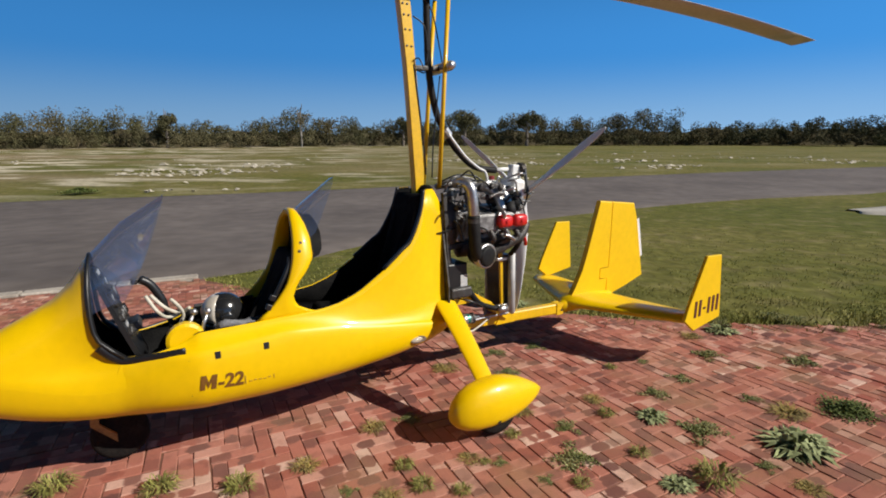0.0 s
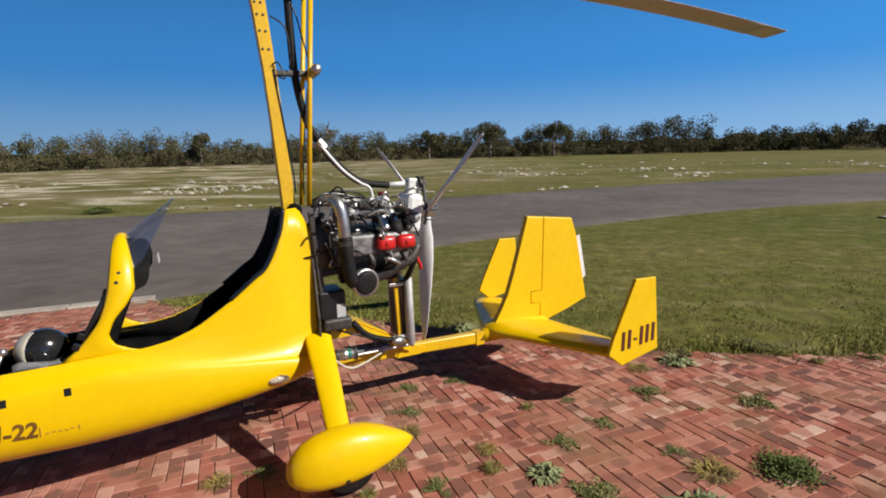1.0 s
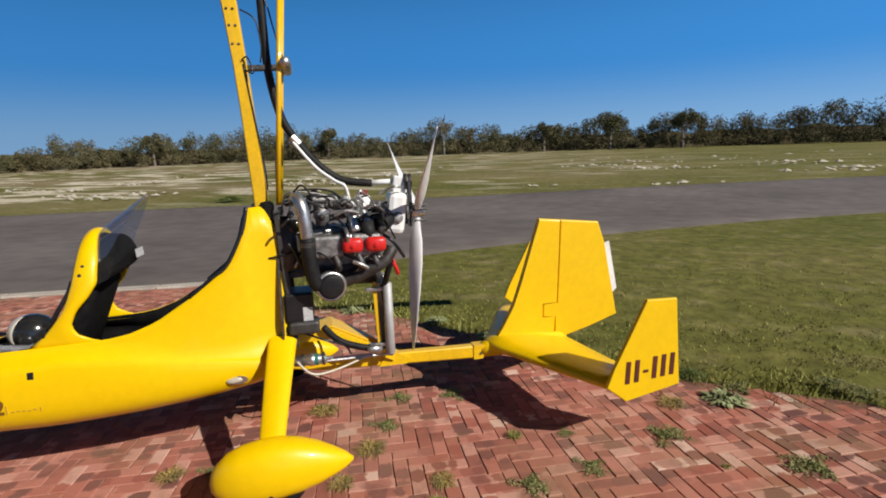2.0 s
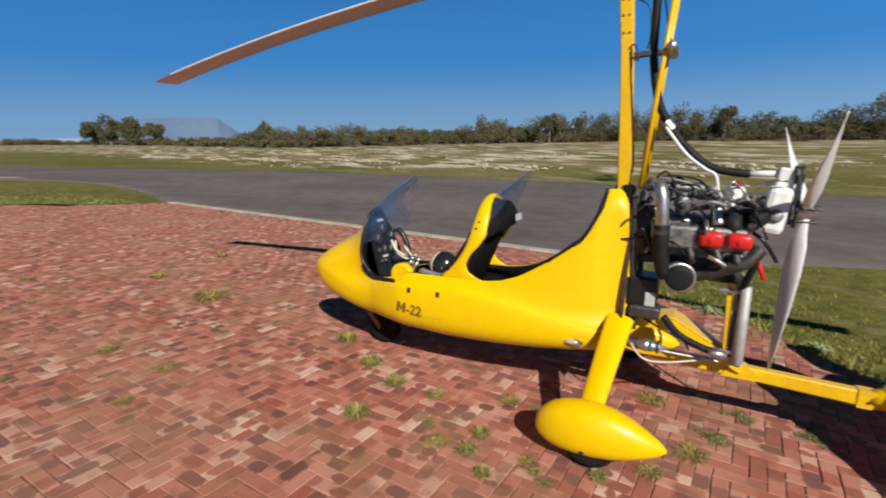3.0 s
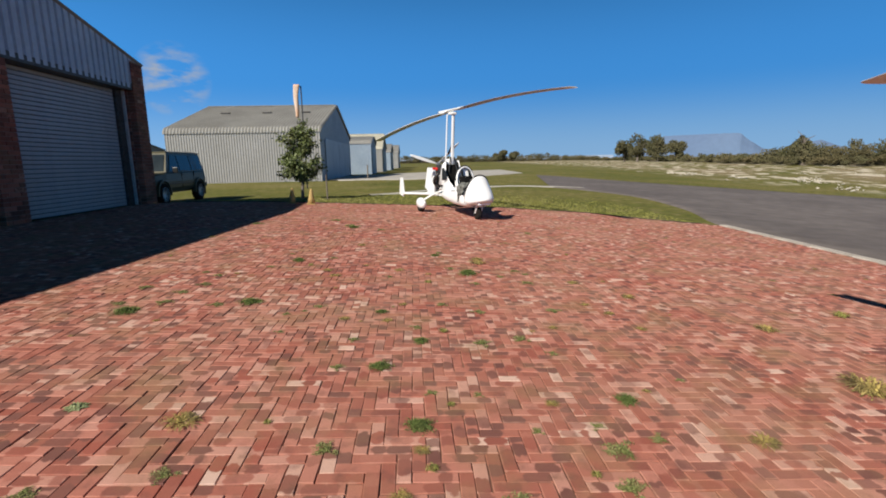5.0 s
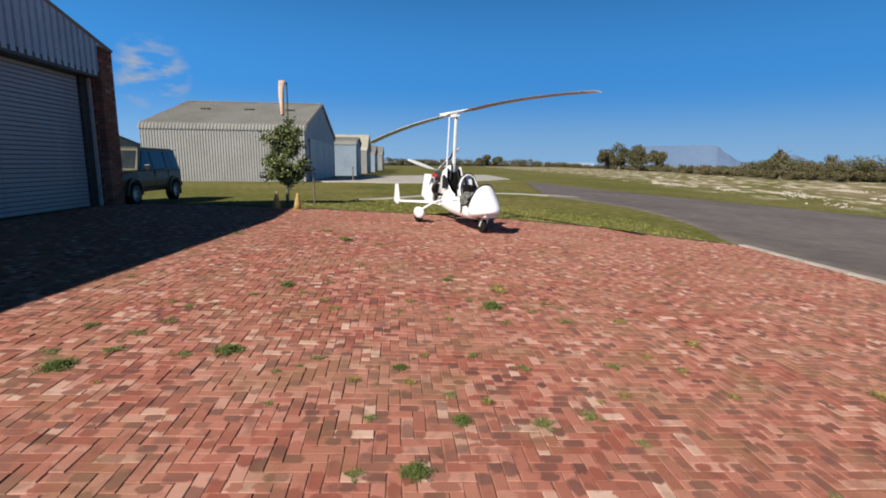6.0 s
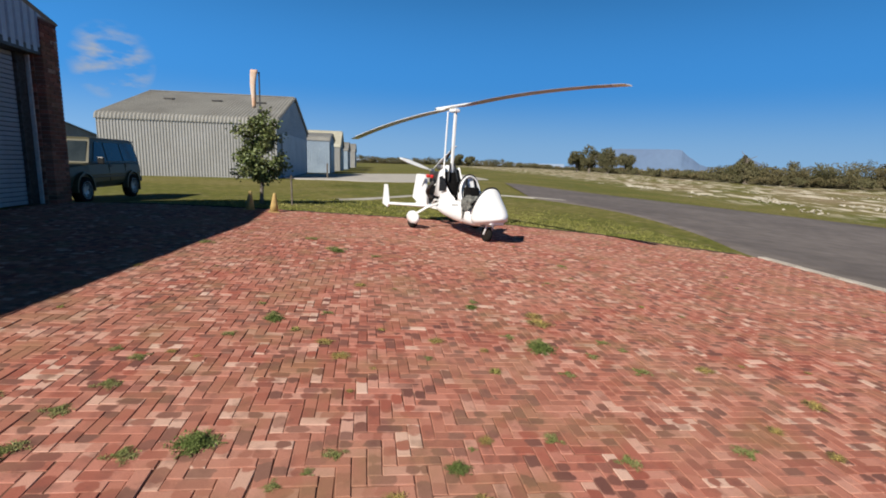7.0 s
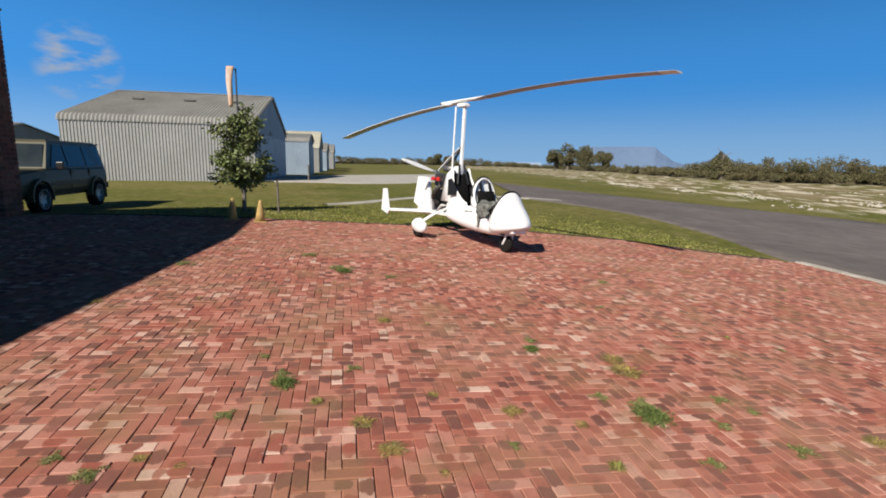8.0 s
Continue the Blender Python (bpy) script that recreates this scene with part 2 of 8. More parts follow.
def field_mat(name):
    """Rough veld: green and dry grass in patches, bare sand and pale limestone scrapes further out."""
    m = mat(name, (0.10, 0.12, 0.03), scale=0.5, rough=0.95, bump=0.9, fine=0.25, bdist=0.05, spec=0.1)
    n, l = m.node_tree.nodes, m.node_tree.links
    geo = n.new("ShaderNodeNewGeometry")
    def noise_of(scale, detail, lo, hi, squash=None):
        t = n.new("ShaderNodeTexNoise"); t.inputs["Scale"].default_value, t.inputs["Detail"].default_value = scale, detail
        if squash:
            q = n.new("ShaderNodeMapping"); q.inputs["Rotation"].default_value = (0, 0, radians(-24)); q.inputs["Scale"].default_value = squash
            l.new(geo.outputs["Position"], q.inputs[0]); l.new(q.outputs[0], t.inputs["Vector"])
        else:
            l.new(geo.outputs["Position"], t.inputs["Vector"])
        r = n.new("ShaderNodeMapRange"); r.inputs[1].default_value, r.inputs[2].default_value = lo, hi
        l.new(t.outputs["Fac"], r.inputs[0])
        return r.outputs[0]
    base = ramp_of(m, [(0.0, (0.085, 0.095, 0.018)), (0.35, (0.118, 0.114, 0.026)), (0.65, (0.165, 0.140, 0.042)), (1.0, (0.215, 0.172, 0.072))], noise_of(0.11, 8, 0.34, 0.66))
    tuft = ramp_of(m, [(0.0, (0.078, 0.092, 0.016)), (0.6, (0.125, 0.122, 0.03)), (1.0, (0.23, 0.19, 0.095))], noise_of(2.1, 8, 0.3, 0.7))
    a = n.new("ShaderNodeMix"); a.data_type = "RGBA"; a.inputs[0].default_value = 0.5
    l.new(base, a.inputs[6]); l.new(tuft, a.inputs[7])
    # pale scrapes lie beyond the taxiway, to its western end
    sep = n.new("ShaderNodeSeparateXYZ"); l.new(geo.outputs["Position"], sep.inputs[0])
    mx = n.new("ShaderNodeMath"); mx.operation = "MULTIPLY_ADD"; mx.inputs[1].default_value, mx.inputs[2].default_value = -0.40, -23.5
    l.new(sep.outputs["X"], mx.inputs[0])
    ad = n.new("ShaderNodeMath"); ad.operation = "ADD"; l.new(sep.outputs["Y"], ad.inputs[0]); l.new(mx.outputs[0], ad.inputs[1])
    band = n.new("ShaderNodeMapRange"); band.inputs[1].default_value, band.inputs[2].default_value = 0.0, 9.0; l.new(ad.outputs[0], band.inputs[0])
    west = n.new("ShaderNodeMapRange"); west.inputs[1].default_value, west.inputs[2].default_value = 18.0, -42.0
    west.inputs[3].default_value, west.inputs[4].default_value = 0.1, 1.0
    l.new(sep.outputs["X"], west.inputs[0])
    w = n.new("ShaderNodeMath"); w.operation = "MULTIPLY"; l.new(band.outputs[0], w.inputs[0]); l.new(west.outputs[0], w.inputs[1])
    dry = n.new("ShaderNodeMath"); dry.operation = "MULTIPLY"; l.new(w.outputs[0], dry.inputs[0]); l.new(noise_of(0.09, 7, 0.42, 0.62, (0.35, 1.0, 1)), dry.inputs[1])
    b = n.new("ShaderNodeMix"); b.data_type = "RGBA"; b.inputs[7].default_value = (0.24, 0.185, 0.105, 1)
    l.new(dry.outputs[0], b.inputs[0]); l.new(a.outputs[2], b.inputs[6])
    pale = n.new("ShaderNodeMath"); pale.operation = "MULTIPLY"; l.new(w.outputs[0], pale.inputs[0]); l.new(noise_of(0.55, 9, 0.515, 0.60, (0.35, 1.0, 1)), pale.inputs[1])
    c = n.new("ShaderNodeMix"); c.data_type = "RGBA"; c.inputs[7].default_value = (0.56, 0.49, 0.37, 1)
    l.new(pale.outputs[0], c.inputs[0]); l.new(b.outputs[2], c.inputs[6])
    hsv = next(q for q in n if q.type == "HUE_SAT")
    l.new(c.outputs[2], hsv.inputs["Color"])
    return m


def glass(name, tint, alpha, rough=0.03, haze=0.0):
    """Thin tinted acrylic; haze is the share that fine scratches scatter, reflected sky put into its blue."""
    m = bpy.data.materials.new(name)
    m.use_nodes = True
    n, l = m.node_tree.nodes, m.node_tree.links
    out = n["Material Output"]
    n.remove(n["Principled BSDF"])
    tr = n.new("ShaderNodeBsdfTransparent"); tr.inputs[0].default_value = (*tint, 1)
    gl = n.new("ShaderNodeBsdfGlossy"); gl.inputs["Roughness"].default_value = rough
    fr = n.new("ShaderNodeLayerWeight"); fr.inputs[0].default_value = 0.5
    pw = n.new("ShaderNodeMath"); pw.operation = "POWER"; pw.inputs[1].default_value = 4.0; l.new(fr.outputs["Facing"], pw.inputs[0])
    am = n.new("ShaderNodeMath"); am.operation = "MULTIPLY"; am.inputs[1].default_value = 0.6; l.new(pw.outputs[0], am.inputs[0])
    sc = n.new("ShaderNodeMath"); sc.operation = "ADD"; sc.inputs[1].default_value = alpha
    mx = n.new("ShaderNodeMixShader")
    l.new(am.outputs[0], sc.inputs[0]); l.new(sc.outputs[0], mx.inputs[0]); l.new(tr.outputs[0], mx.inputs[1]); l.new(gl.outputs[0], mx.inputs[2])
    if haze:
        df = n.new("ShaderNodeBsdfTranslucent"); df.inputs[0].default_value = (0.38, 0.52, 0.92, 1)
        dd = n.new("ShaderNodeBsdfDiffuse"); dd.inputs[0].default_value = (0.38, 0.52, 0.92, 1)
        both = n.new("ShaderNodeMixShader"); l.new(df.outputs[0], both.inputs[1]); l.new(dd.outputs[0], both.inputs[2])
        hz = n.new("ShaderNodeMixShader"); hz.inputs[0].default_value = haze
        l.new(mx.outputs[0], hz.inputs[1]); l.new(both.outputs[0], hz.inputs[2]); l.new(hz.outputs[0], out.inputs[0])
    else:
        l.new(mx.outputs[0], out.inputs[0])
    return m


YELLOW = mat("yellow gelcoat", (0.81, 0.515, 0.0), (0.785, 0.49, 0.0), scale=2.5, rough=0.36, coat=0.22, spec=0.3, fine=0.03)
YELLOW_TUBE = mat("yellow painted tube", (0.77, 0.46, 0.002), (0.70, 0.41, 0.005), scale=6, rough=0.38, coat=0.3, fine=0.08)
YELLOW_FLAT = mat("yellow tail paint", (0.81, 0.51, 0.0), (0.775, 0.48, 0.0), scale=3, rough=0.5, coat=0.08, spec=0.3, fine=0.04)
BLACK = mat("black rubber", (0.009, 0.009, 0.0095), (0.018, 0.017, 0.016), scale=9, rough=0.6, fine=0.2, bump=0.2, spec=0.2)
TYRE = mat("tyre rubber", (0.010, 0.0095, 0.0095), (0.024, 0.019, 0.016), scale=14, rough=0.9, fine=0.25, bump=0.3, spec=0.08)
TRIM = mat("black trim", (0.008, 0.008, 0.0085), (0.014, 0.014, 0.014), scale=20, rough=0.4, fine=0.15)
LINING = mat("black cockpit lining", (0.007, 0.007, 0.0075), (0.014, 0.0135, 0.013), scale=12, rough=0.75, fine=0.25, bump=0.3, spec=0.12)
FABRIC = mat("black seat fabric", (0.007, 0.0068, 0.0068), (0.014, 0.013, 0.0125), scale=25, rough=0.9, fine=0.3, bump=0.5, spec=0.06)
ALLOY = mat("bare aluminium", (0.62, 0.61, 0.59), (0.42, 0.41, 0.40), scale=11, rough=0.36, metal=0.9, fine=0.15, bump=0.1)
CASTING = mat("cast engine alloy", (0.34, 0.33, 0.32), (0.14, 0.135, 0.13), scale=18, rough=0.5, metal=0.75, fine=0.25, bump=0.4)
STEEL = mat("dark steel", (0.09, 0.088, 0.085), (0.05, 0.042, 0.036), scale=16, rough=0.5, metal=0.6, fine=0.25, bump=0.3)
RUST = mat("rusty disc", (0.18, 0.075, 0.045), (0.10, 0.05, 0.035), scale=20, rough=0.8, fine=0.3, bump=0.3)
RED = mat("red valve cover paint", (0.62, 0.018, 0.014), (0.5, 0.014, 0.012), scale=10, rough=0.35, fine=0.08, coat=0.3)
WHITE = mat("white paint", (0.80, 0.80, 0.78), (0.70, 0.70, 0.68), scale=5, rough=0.4, fine=0.05, coat=0.2)
WHITE_GEL = mat("white gelcoat", (0.82, 0.82, 0.81), (0.76, 0.76, 0.75), scale=2, rough=0.3, fine=0.03, coat=0.5)
CABLE = mat("cream cable sleeve", (0.62, 0.58, 0.48), (0.5, 0.46, 0.36), scale=30, rough=0.55, fine=0.1)
HELMET_B = mat("black helmet shell", (0.012, 0.012, 0.013), (0.02, 0.02, 0.02), scale=8, rough=0.18, coat=0.6, fine=0.05)
HELMET_W = mat("cream helmet shell", (0.55, 0.50, 0.42), (0.47, 0.42, 0.35), scale=8, rough=0.3, coat=0.4, fine=0.06)
CLOTH = mat("grey jacket cloth", (0.21, 0.21, 0.22), (0.12, 0.12, 0.13), scale=18, rough=0.95, fine=0.25, bump=0.6)
MARK = mat("maroon lettering film", (0.11, 0.022, 0.016), (0.08, 0.02, 0.015), scale=20, rough=0.45, fine=0.08)
MARK_B = mat("bronze lettering film", (0.23, 0.105, 0.018), (0.17, 0.075, 0.015), scale=20, rough=0.4, metal=0.2, fine=0.1)
LABEL_W = mat("white printed label", (0.5, 0.5, 0.49), (0.4, 0.4, 0.4), scale=60, rough=0.5)
BLADE = mat("rotor blade underside", (0.60, 0.52, 0.45), (0.54, 0.47, 0.41), scale=4, rough=0.42, metal=0.15, fine=0.08)
BLADE_TIP = mat("pale rotor tip cap", (0.62, 0.57, 0.51), (0.54, 0.50, 0.45), scale=12, rough=0.4)
PROP = mat("grey composite propeller", (0.74, 0.74, 0.73), (0.66, 0.66, 0.66), scale=10, rough=0.5, fine=0.05)
# the screens' haze is coloured blue in place of the sky they reflect
SCREEN = glass("acrylic screen with sky blue put in", (0.84, 0.90, 0.99), 0.20, 0.03, 0.09)
CARGLASS = glass("dark car glass", (0.10, 0.12, 0.12), 0.12)
ASPHALT = mat("worn asphalt", (0.116, 0.099, 0.092), (0.158, 0.136, 0.125), scale=0.22, rough=0.92, fine=0.16, bump=0.5, bdist=0.01, spec=0.15, detail=9)
KERB = mat("weathered concrete kerb", (0.46, 0.41, 0.35), (0.33, 0.285, 0.24), scale=3, rough=0.9, fine=0.15, bump=0.4, spec=0.2)
CONCRETE = mat("pale concrete slab", (0.42, 0.39, 0.34), (0.34, 0.31, 0.27), scale=1.2, rough=0.9, fine=0.12, bump=0.3)
SOIL = mat("sandy joint soil", (0.26, 0.12, 0.085), (0.15, 0.08, 0.052), scale=1.4, rough=0.95, fine=0.25, bump=0.5, spec=0.1)
BRICK = brick_mat("clay paver", "ShaderNodeObjectInfo", "Random")
BRICKS = brick_mat("clay pavers joined", "ShaderNodeNewGeometry", "Random Per Island")
FIELD = field_mat("veld")
BLADES = mat("grass blades", (0.20, 0.20, 0.045), (0.29, 0.265, 0.085), scale=0.9, rough=0.7, fine=0.2, island=0.45, spec=0.2)
WEED = mat("weed leaves", (0.15, 0.168, 0.05), (0.24, 0.225, 0.09), scale=6, rough=0.6, fine=0.2, island=0.4, spec=0.25)
WEED_GREEN = mat("green mat weed leaves", (0.095, 0.128, 0.034), (0.145, 0.168, 0.055), scale=6, rough=0.7, fine=0.2, island=0.35, spec=0.12)
WEED_DRY = mat("yellow dry weed", (0.34, 0.255, 0.075), (0.24, 0.185, 0.075), scale=6, rough=0.8, fine=0.2, island=0.4, spec=0.2)
WEED_GREY = mat("grey green thistle leaves", (0.31, 0.335, 0.17), (0.21, 0.235, 0.11), scale=6, rough=0.8, fine=0.2, island=0.3, spec=0.08)
LEAF = mat("gum leaves", (0.080, 0.078, 0.034), (0.120, 0.106, 0.055), scale=0.12, rough=0.9, fine=0.12, island=0.16, spec=0.2)
LEAF_DRY = mat("dry scrub leaves", (0.135, 0.11, 0.058), (0.095, 0.085, 0.042), scale=0.15, rough=0.9, fine=0.2, island=0.28, spec=0.1)
LEAF_NEAR = mat("young tree leaves", (0.085, 0.115, 0.03), (0.15, 0.165, 0.06), scale=3, rough=0.5, fine=0.2, island=0.45, spec=0.4)
BARK = mat("grey bark", (0.19, 0.16, 0.13), (0.11, 0.085, 0.065), scale=14, rough=0.95, fine=0.25, bump=0.8)
ROOF = mat("weathered roof sheet", (0.26, 0.25, 0.225), (0.21, 0.20, 0.18), scale=0.5, rough=0.55, fine=0.08, spec=0.3)
SHEET = mat("grey corrugated wall sheet", (0.31, 0.302, 0.285), (0.28, 0.272, 0.252), scale=0.6, rough=0.5, fine=0.07, spec=0.35)
SHEET_B = mat("blue grey gable and shaded side sheet", (0.30, 0.36, 0.42), (0.25, 0.31, 0.37), scale=0.6, rough=0.5, fine=0.08, spec=0.35)
GABLE = mat("blue grey ribbed gable sheet", (0.38, 0.47, 0.56), (0.32, 0.40, 0.49), scale=0.8, rough=0.5, fine=0.08, spec=0.35)
DOOR_SHEET = mat("grey roller door slats", (0.32, 0.355, 0.39), (0.26, 0.29, 0.325), scale=0.9, rough=0.45, fine=0.06, spec=0.4)
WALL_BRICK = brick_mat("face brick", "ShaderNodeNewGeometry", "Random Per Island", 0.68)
MORTAR = mat("mortar", (0.22, 0.16, 0.13), (0.16, 0.11, 0.09), scale=6, rough=0.95, fine=0.2)
CAR_PAINT = mat("olive grey car paint", (0.092, 0.084, 0.050), (0.080, 0.073, 0.044), scale=1.5, rough=0.45, coat=0.12, spec=0.3, fine=0.06)
HUBCAP = mat("steel wheel rim", (0.56, 0.56, 0.55), (0.42, 0.42, 0.42), scale=12, rough=0.42, metal=0.25, fine=0.1)
LENS = mat("lamp lens", (0.50, 0.44, 0.34), (0.38, 0.34, 0.27), scale=30, rough=0.15, coat=0.6)
LENS_R = mat("red lamp lens", (0.5, 0.03, 0.02), scale=30, rough=0.2, coat=0.5)
SOCK = mat("faded windsock cloth", (0.58, 0.47, 0.38), (0.55, 0.30, 0.17), scale=2.2, rough=0.9, fine=0.1)
STONE = mat("limestone rubble", (0.50, 0.45, 0.36), (0.38, 0.33, 0.25), scale=2.0, rough=0.95, fine=0.15, bump=0.5)
CONE = mat("yellow faded marker", (0.48, 0.33, 0.11), (0.36, 0.24, 0.09), scale=9, rough=0.8, fine=0.2)
HAZE = mat("hazy blue mountain", (0.115, 0.165, 0.25), (0.105, 0.15, 0.235), scale=0.004, rough=1.0, fine=0.04, spec=0.0)
HAZE_FAR = mat("hazy far hills", (0.27, 0.33, 0.42), (0.24, 0.30, 0.40), scale=0.004, rough=1.0, fine=0.04, spec=0.0)

# ---- mesh helpers ----
def link(name, bm, material, parent=None, label="", smooth=False, solid=0.0):
    me = bpy.data.meshes.new(name)
    bmesh.ops.recalc_face_normals(bm, faces=bm.faces)
    bm.to_mesh(me)
    bm.free()
    me.materials.append(material)
    if smooth:
        me.polygons.foreach_set("use_smooth", [True] * len(me.polygons))
    ob = new(name, me)
    if solid:
        md = ob.modifiers.new("thickness", "SOLIDIFY")
        md.thickness, md.offset = solid, 0
    if parent:
        ob.parent = parent
    if label:
        ob["label"] = label
    return ob


def part(name, bm, material, parent, label="", smooth=False, solid=0.0):
    return link(name, bm, material, parent, label, smooth, solid)


def raw(name, verts, faces, material, parent=None, smooth=False):
    me = bpy.data.meshes.new(name)
    me.from_pydata(verts, [], faces)
    me.materials.append(material)
    if smooth:
        me.polygons.foreach_set("use_smooth", [True] * len(me.polygons))
    ob = new(name, me)
    if parent:
        ob.parent = parent
    return ob


def thing(name, m, label, category, group="", kind=""):
    ob = new(name)
    ob.matrix_basis = m
    ob.empty_display_size = 0.1
    return tagged(ob, label, category, group, kind)


def box(bm, c, size, rot=(0, 0, 0), bevel=0.0):
    r = bmesh.ops.create_cube(bm, size=1.0)
    vs = r["verts"]
    bmesh.ops.transform(bm, matrix=pose(*c, *rot) @ Matrix.Diagonal((*size, 1)), verts=vs)
    if bevel:
        es = list({e for v in vs for e in v.link_edges})
        bmesh.ops.bevel(bm, geom=es, offset=bevel, segments=2, affect="EDGES", profile=0.5)
    return bm


def loft(bm, rings, closed=True, caps=True):
    """Skin between rings of points; a ring is closed on itself unless closed is off."""
    rows = [[bm.verts.new(p) for p in ring] for ring in rings]
    k = len(rows[0])
    for a, b in zip(rows, rows[1:]):
        for i in range(k if closed else k - 1):
            j = (i + 1) % k
            bm.faces.new((a[i], a[j], b[j], b[i]))
    if caps and closed:
        bm.faces.new(rows[0][::-1])
        bm.faces.new(rows[-1])
    return bm


def sweep(bm, pts, radii, n=8, flat=1.0, up=(0, 0, 1)):
    """A round (or flattened) bar along points."""
    pts = [Vector(p) for p in pts]
    if not hasattr(radii, "__len__"):
        radii = [radii] * len(pts)
    rings = []
    for i, p in enumerate(pts):
        d = (pts[min(i + 1, len(pts) - 1)] - pts[max(i - 1, 0)]).normalized()
        s = d.cross(Vector(up))
        s = s.normalized() if s.length > 1e-4 else d.cross(Vector((1, 0, 0))).normalized()
        u = s.cross(d)
        rings.append([p + radii[i] * (math.cos(a) * s + flat * math.sin(a) * u) for a in (2 * math.pi * q / n for q in range(n))])
    return loft(bm, rings)


def smooth_pts(pts, k=5):
    """Points on a curve through the given ones."""
    v = [Vector(p) for p in pts]
    out = []
    for i in range(len(v) - 1):
        a, b, c, d = v[max(i - 1, 0)], v[i], v[i + 1], v[min(i + 2, len(v) - 1)]
        for j in range(k):
            t = j / k
            out.append(0.5 * (2 * b + (c - a) * t + (2 * a - 5 * b + 4 * c - d) * t * t + (3 * b - a - 3 * c + d) * t ** 3))
    return out + [v[-1]]


def lathe(bm, profile, origin, axis, n=20, caps=True):
    """Turns (along, radius) pairs about an axis."""
    o, d = Vector(origin), Vector(axis).normalized()
    s = d.orthogonal().normalized()
    u = d.cross(s)
    return loft(bm, [[o + d * a + max(r, 0.0005) * (math.cos(q) * s + math.sin(q) * u) for q in (2 * math.pi * i / n for i in range(n))] for a, r in profile], caps=caps)


def plate(bm, poly, thick, place=Matrix()):
    """A flat sheet with the outline poly (x, y), thick in z, then placed."""
    a = [place @ Vector((x, y, -thick / 2)) for x, y in poly]
    b = [place @ Vector((x, y, thick / 2)) for x, y in poly]
    return loft(bm, [a, b])


def table(x, xs, *cols):
    return [float(np.interp(x, xs[::-1] if xs[0] > xs[-1] else xs, c[::-1] if xs[0] > xs[-1] else c)) for c in cols]


B = bmesh.new

# ---- ground ----
EAST, SOUTH = Vector((0.884, 0.468, 0)), Vector((0.468, -0.884, 0))
CORNER = Vector((-13.1, 0.98, 0))
PLANE = G.to_3x3() @ Vector((0, 0, 1))


def ease(a, b, x):
    t = min(max((x - a) / (b - a), 0), 1)
    return t * t * (3 - 2 * t)


def height(x, y):
    """The paved slope, levelling out below the taxiway and above by the hangars."""
    s = -(PLANE.x * x + PLANE.y * y) / PLANE.z
    if s < -0.66:
        return -0.66 - 0.3 * (1 - math.exp((s + 0.66) / 0.3))
    r = math.hypot(x, y)
    cap = 0.52 - 0.34 * ease(15, 22, r) - 0.3 * ease(45, 110, r)
    k = 0.05
    m = min(s, cap)
    return m - k * math.log(math.exp(-(s - m) / k) + math.exp(-(cap - m) / k))


def lie(x, y, turn=0.0, up=0.0):
    """A pose that lies on the ground at x, y."""
    e = 0.15
    n = Vector((height(x - e, y) - height(x + e, y), height(x, y - e) - height(x, y + e), 2 * e)).normalized()
    q = Vector((0, 0, 1)).rotation_difference(n).to_matrix().to_4x4()
    return Matrix.Translation((x, y, height(x, y) + up)) @ q @ pose(0, 0, 0, 0, 0, turn)


def pave(p, q):
    v = CORNER + EAST * p + SOUTH * q
    return v.x, v.y


def spread_axis(near, far, fine):
    out, v, s = [0.0], 0.0, fine
    while v < far:
        s = fine if v < near else s * 1.16
        v += s
        out.append(v)
    return [-a for a in out[:0:-1]] + out


axis = spread_axis(36, 3600, 1.0)
gx, gy = [a - 6 for a in axis], [a + 3 for a in axis]
verts = [(x, y, height(x, y) - 0.05 + (0.05 * noise.noise((x * 0.31, y * 0.31, 3)) if abs(x) + abs(y) > 30 else 0)) for y in gy for x in gx]
nx = len(gx)
faces = [(j * nx + i, j * nx + i + 1, (j + 1) * nx + i + 1, (j + 1) * nx + i) for j in range(len(gy) - 1) for i in range(nx - 1)]
tagged(raw("ground", verts, faces, FIELD, smooth=True), "rough veld of green and dry grass with pale bare patches", "ground", kind="structure")


def ribbon(name, left, right, material, label, category, up, across=10, along=6):
    """A strip of ground between two lines of points."""
    a, b = smooth_pts([(*p, 0) for p in left], along), smooth_pts([(*p, 0) for p in right], along)
    vs = []
    for p, q in zip(a, b):
        skirt = (q - p).normalized() * 0.25                   # the edges run out under the soil
        for i in range(-1, across + 2):
            v = p - skirt if i < 0 else q + skirt if i > across else p.lerp(q, i / across)
            vs.append((v.x, v.y, height(v.x, v.y) + (up if 0 <= i <= across else -0.12)))
    across += 2
    k = across + 1
    fs = [(j * k + i, (j + 1) * k + i, (j + 1) * k + i + 1, j * k + i + 1) for j in range(len(a) - 1) for i in range(across)]
    return tagged(raw(name, vs, fs, material, smooth=True), label, category, kind="structure")


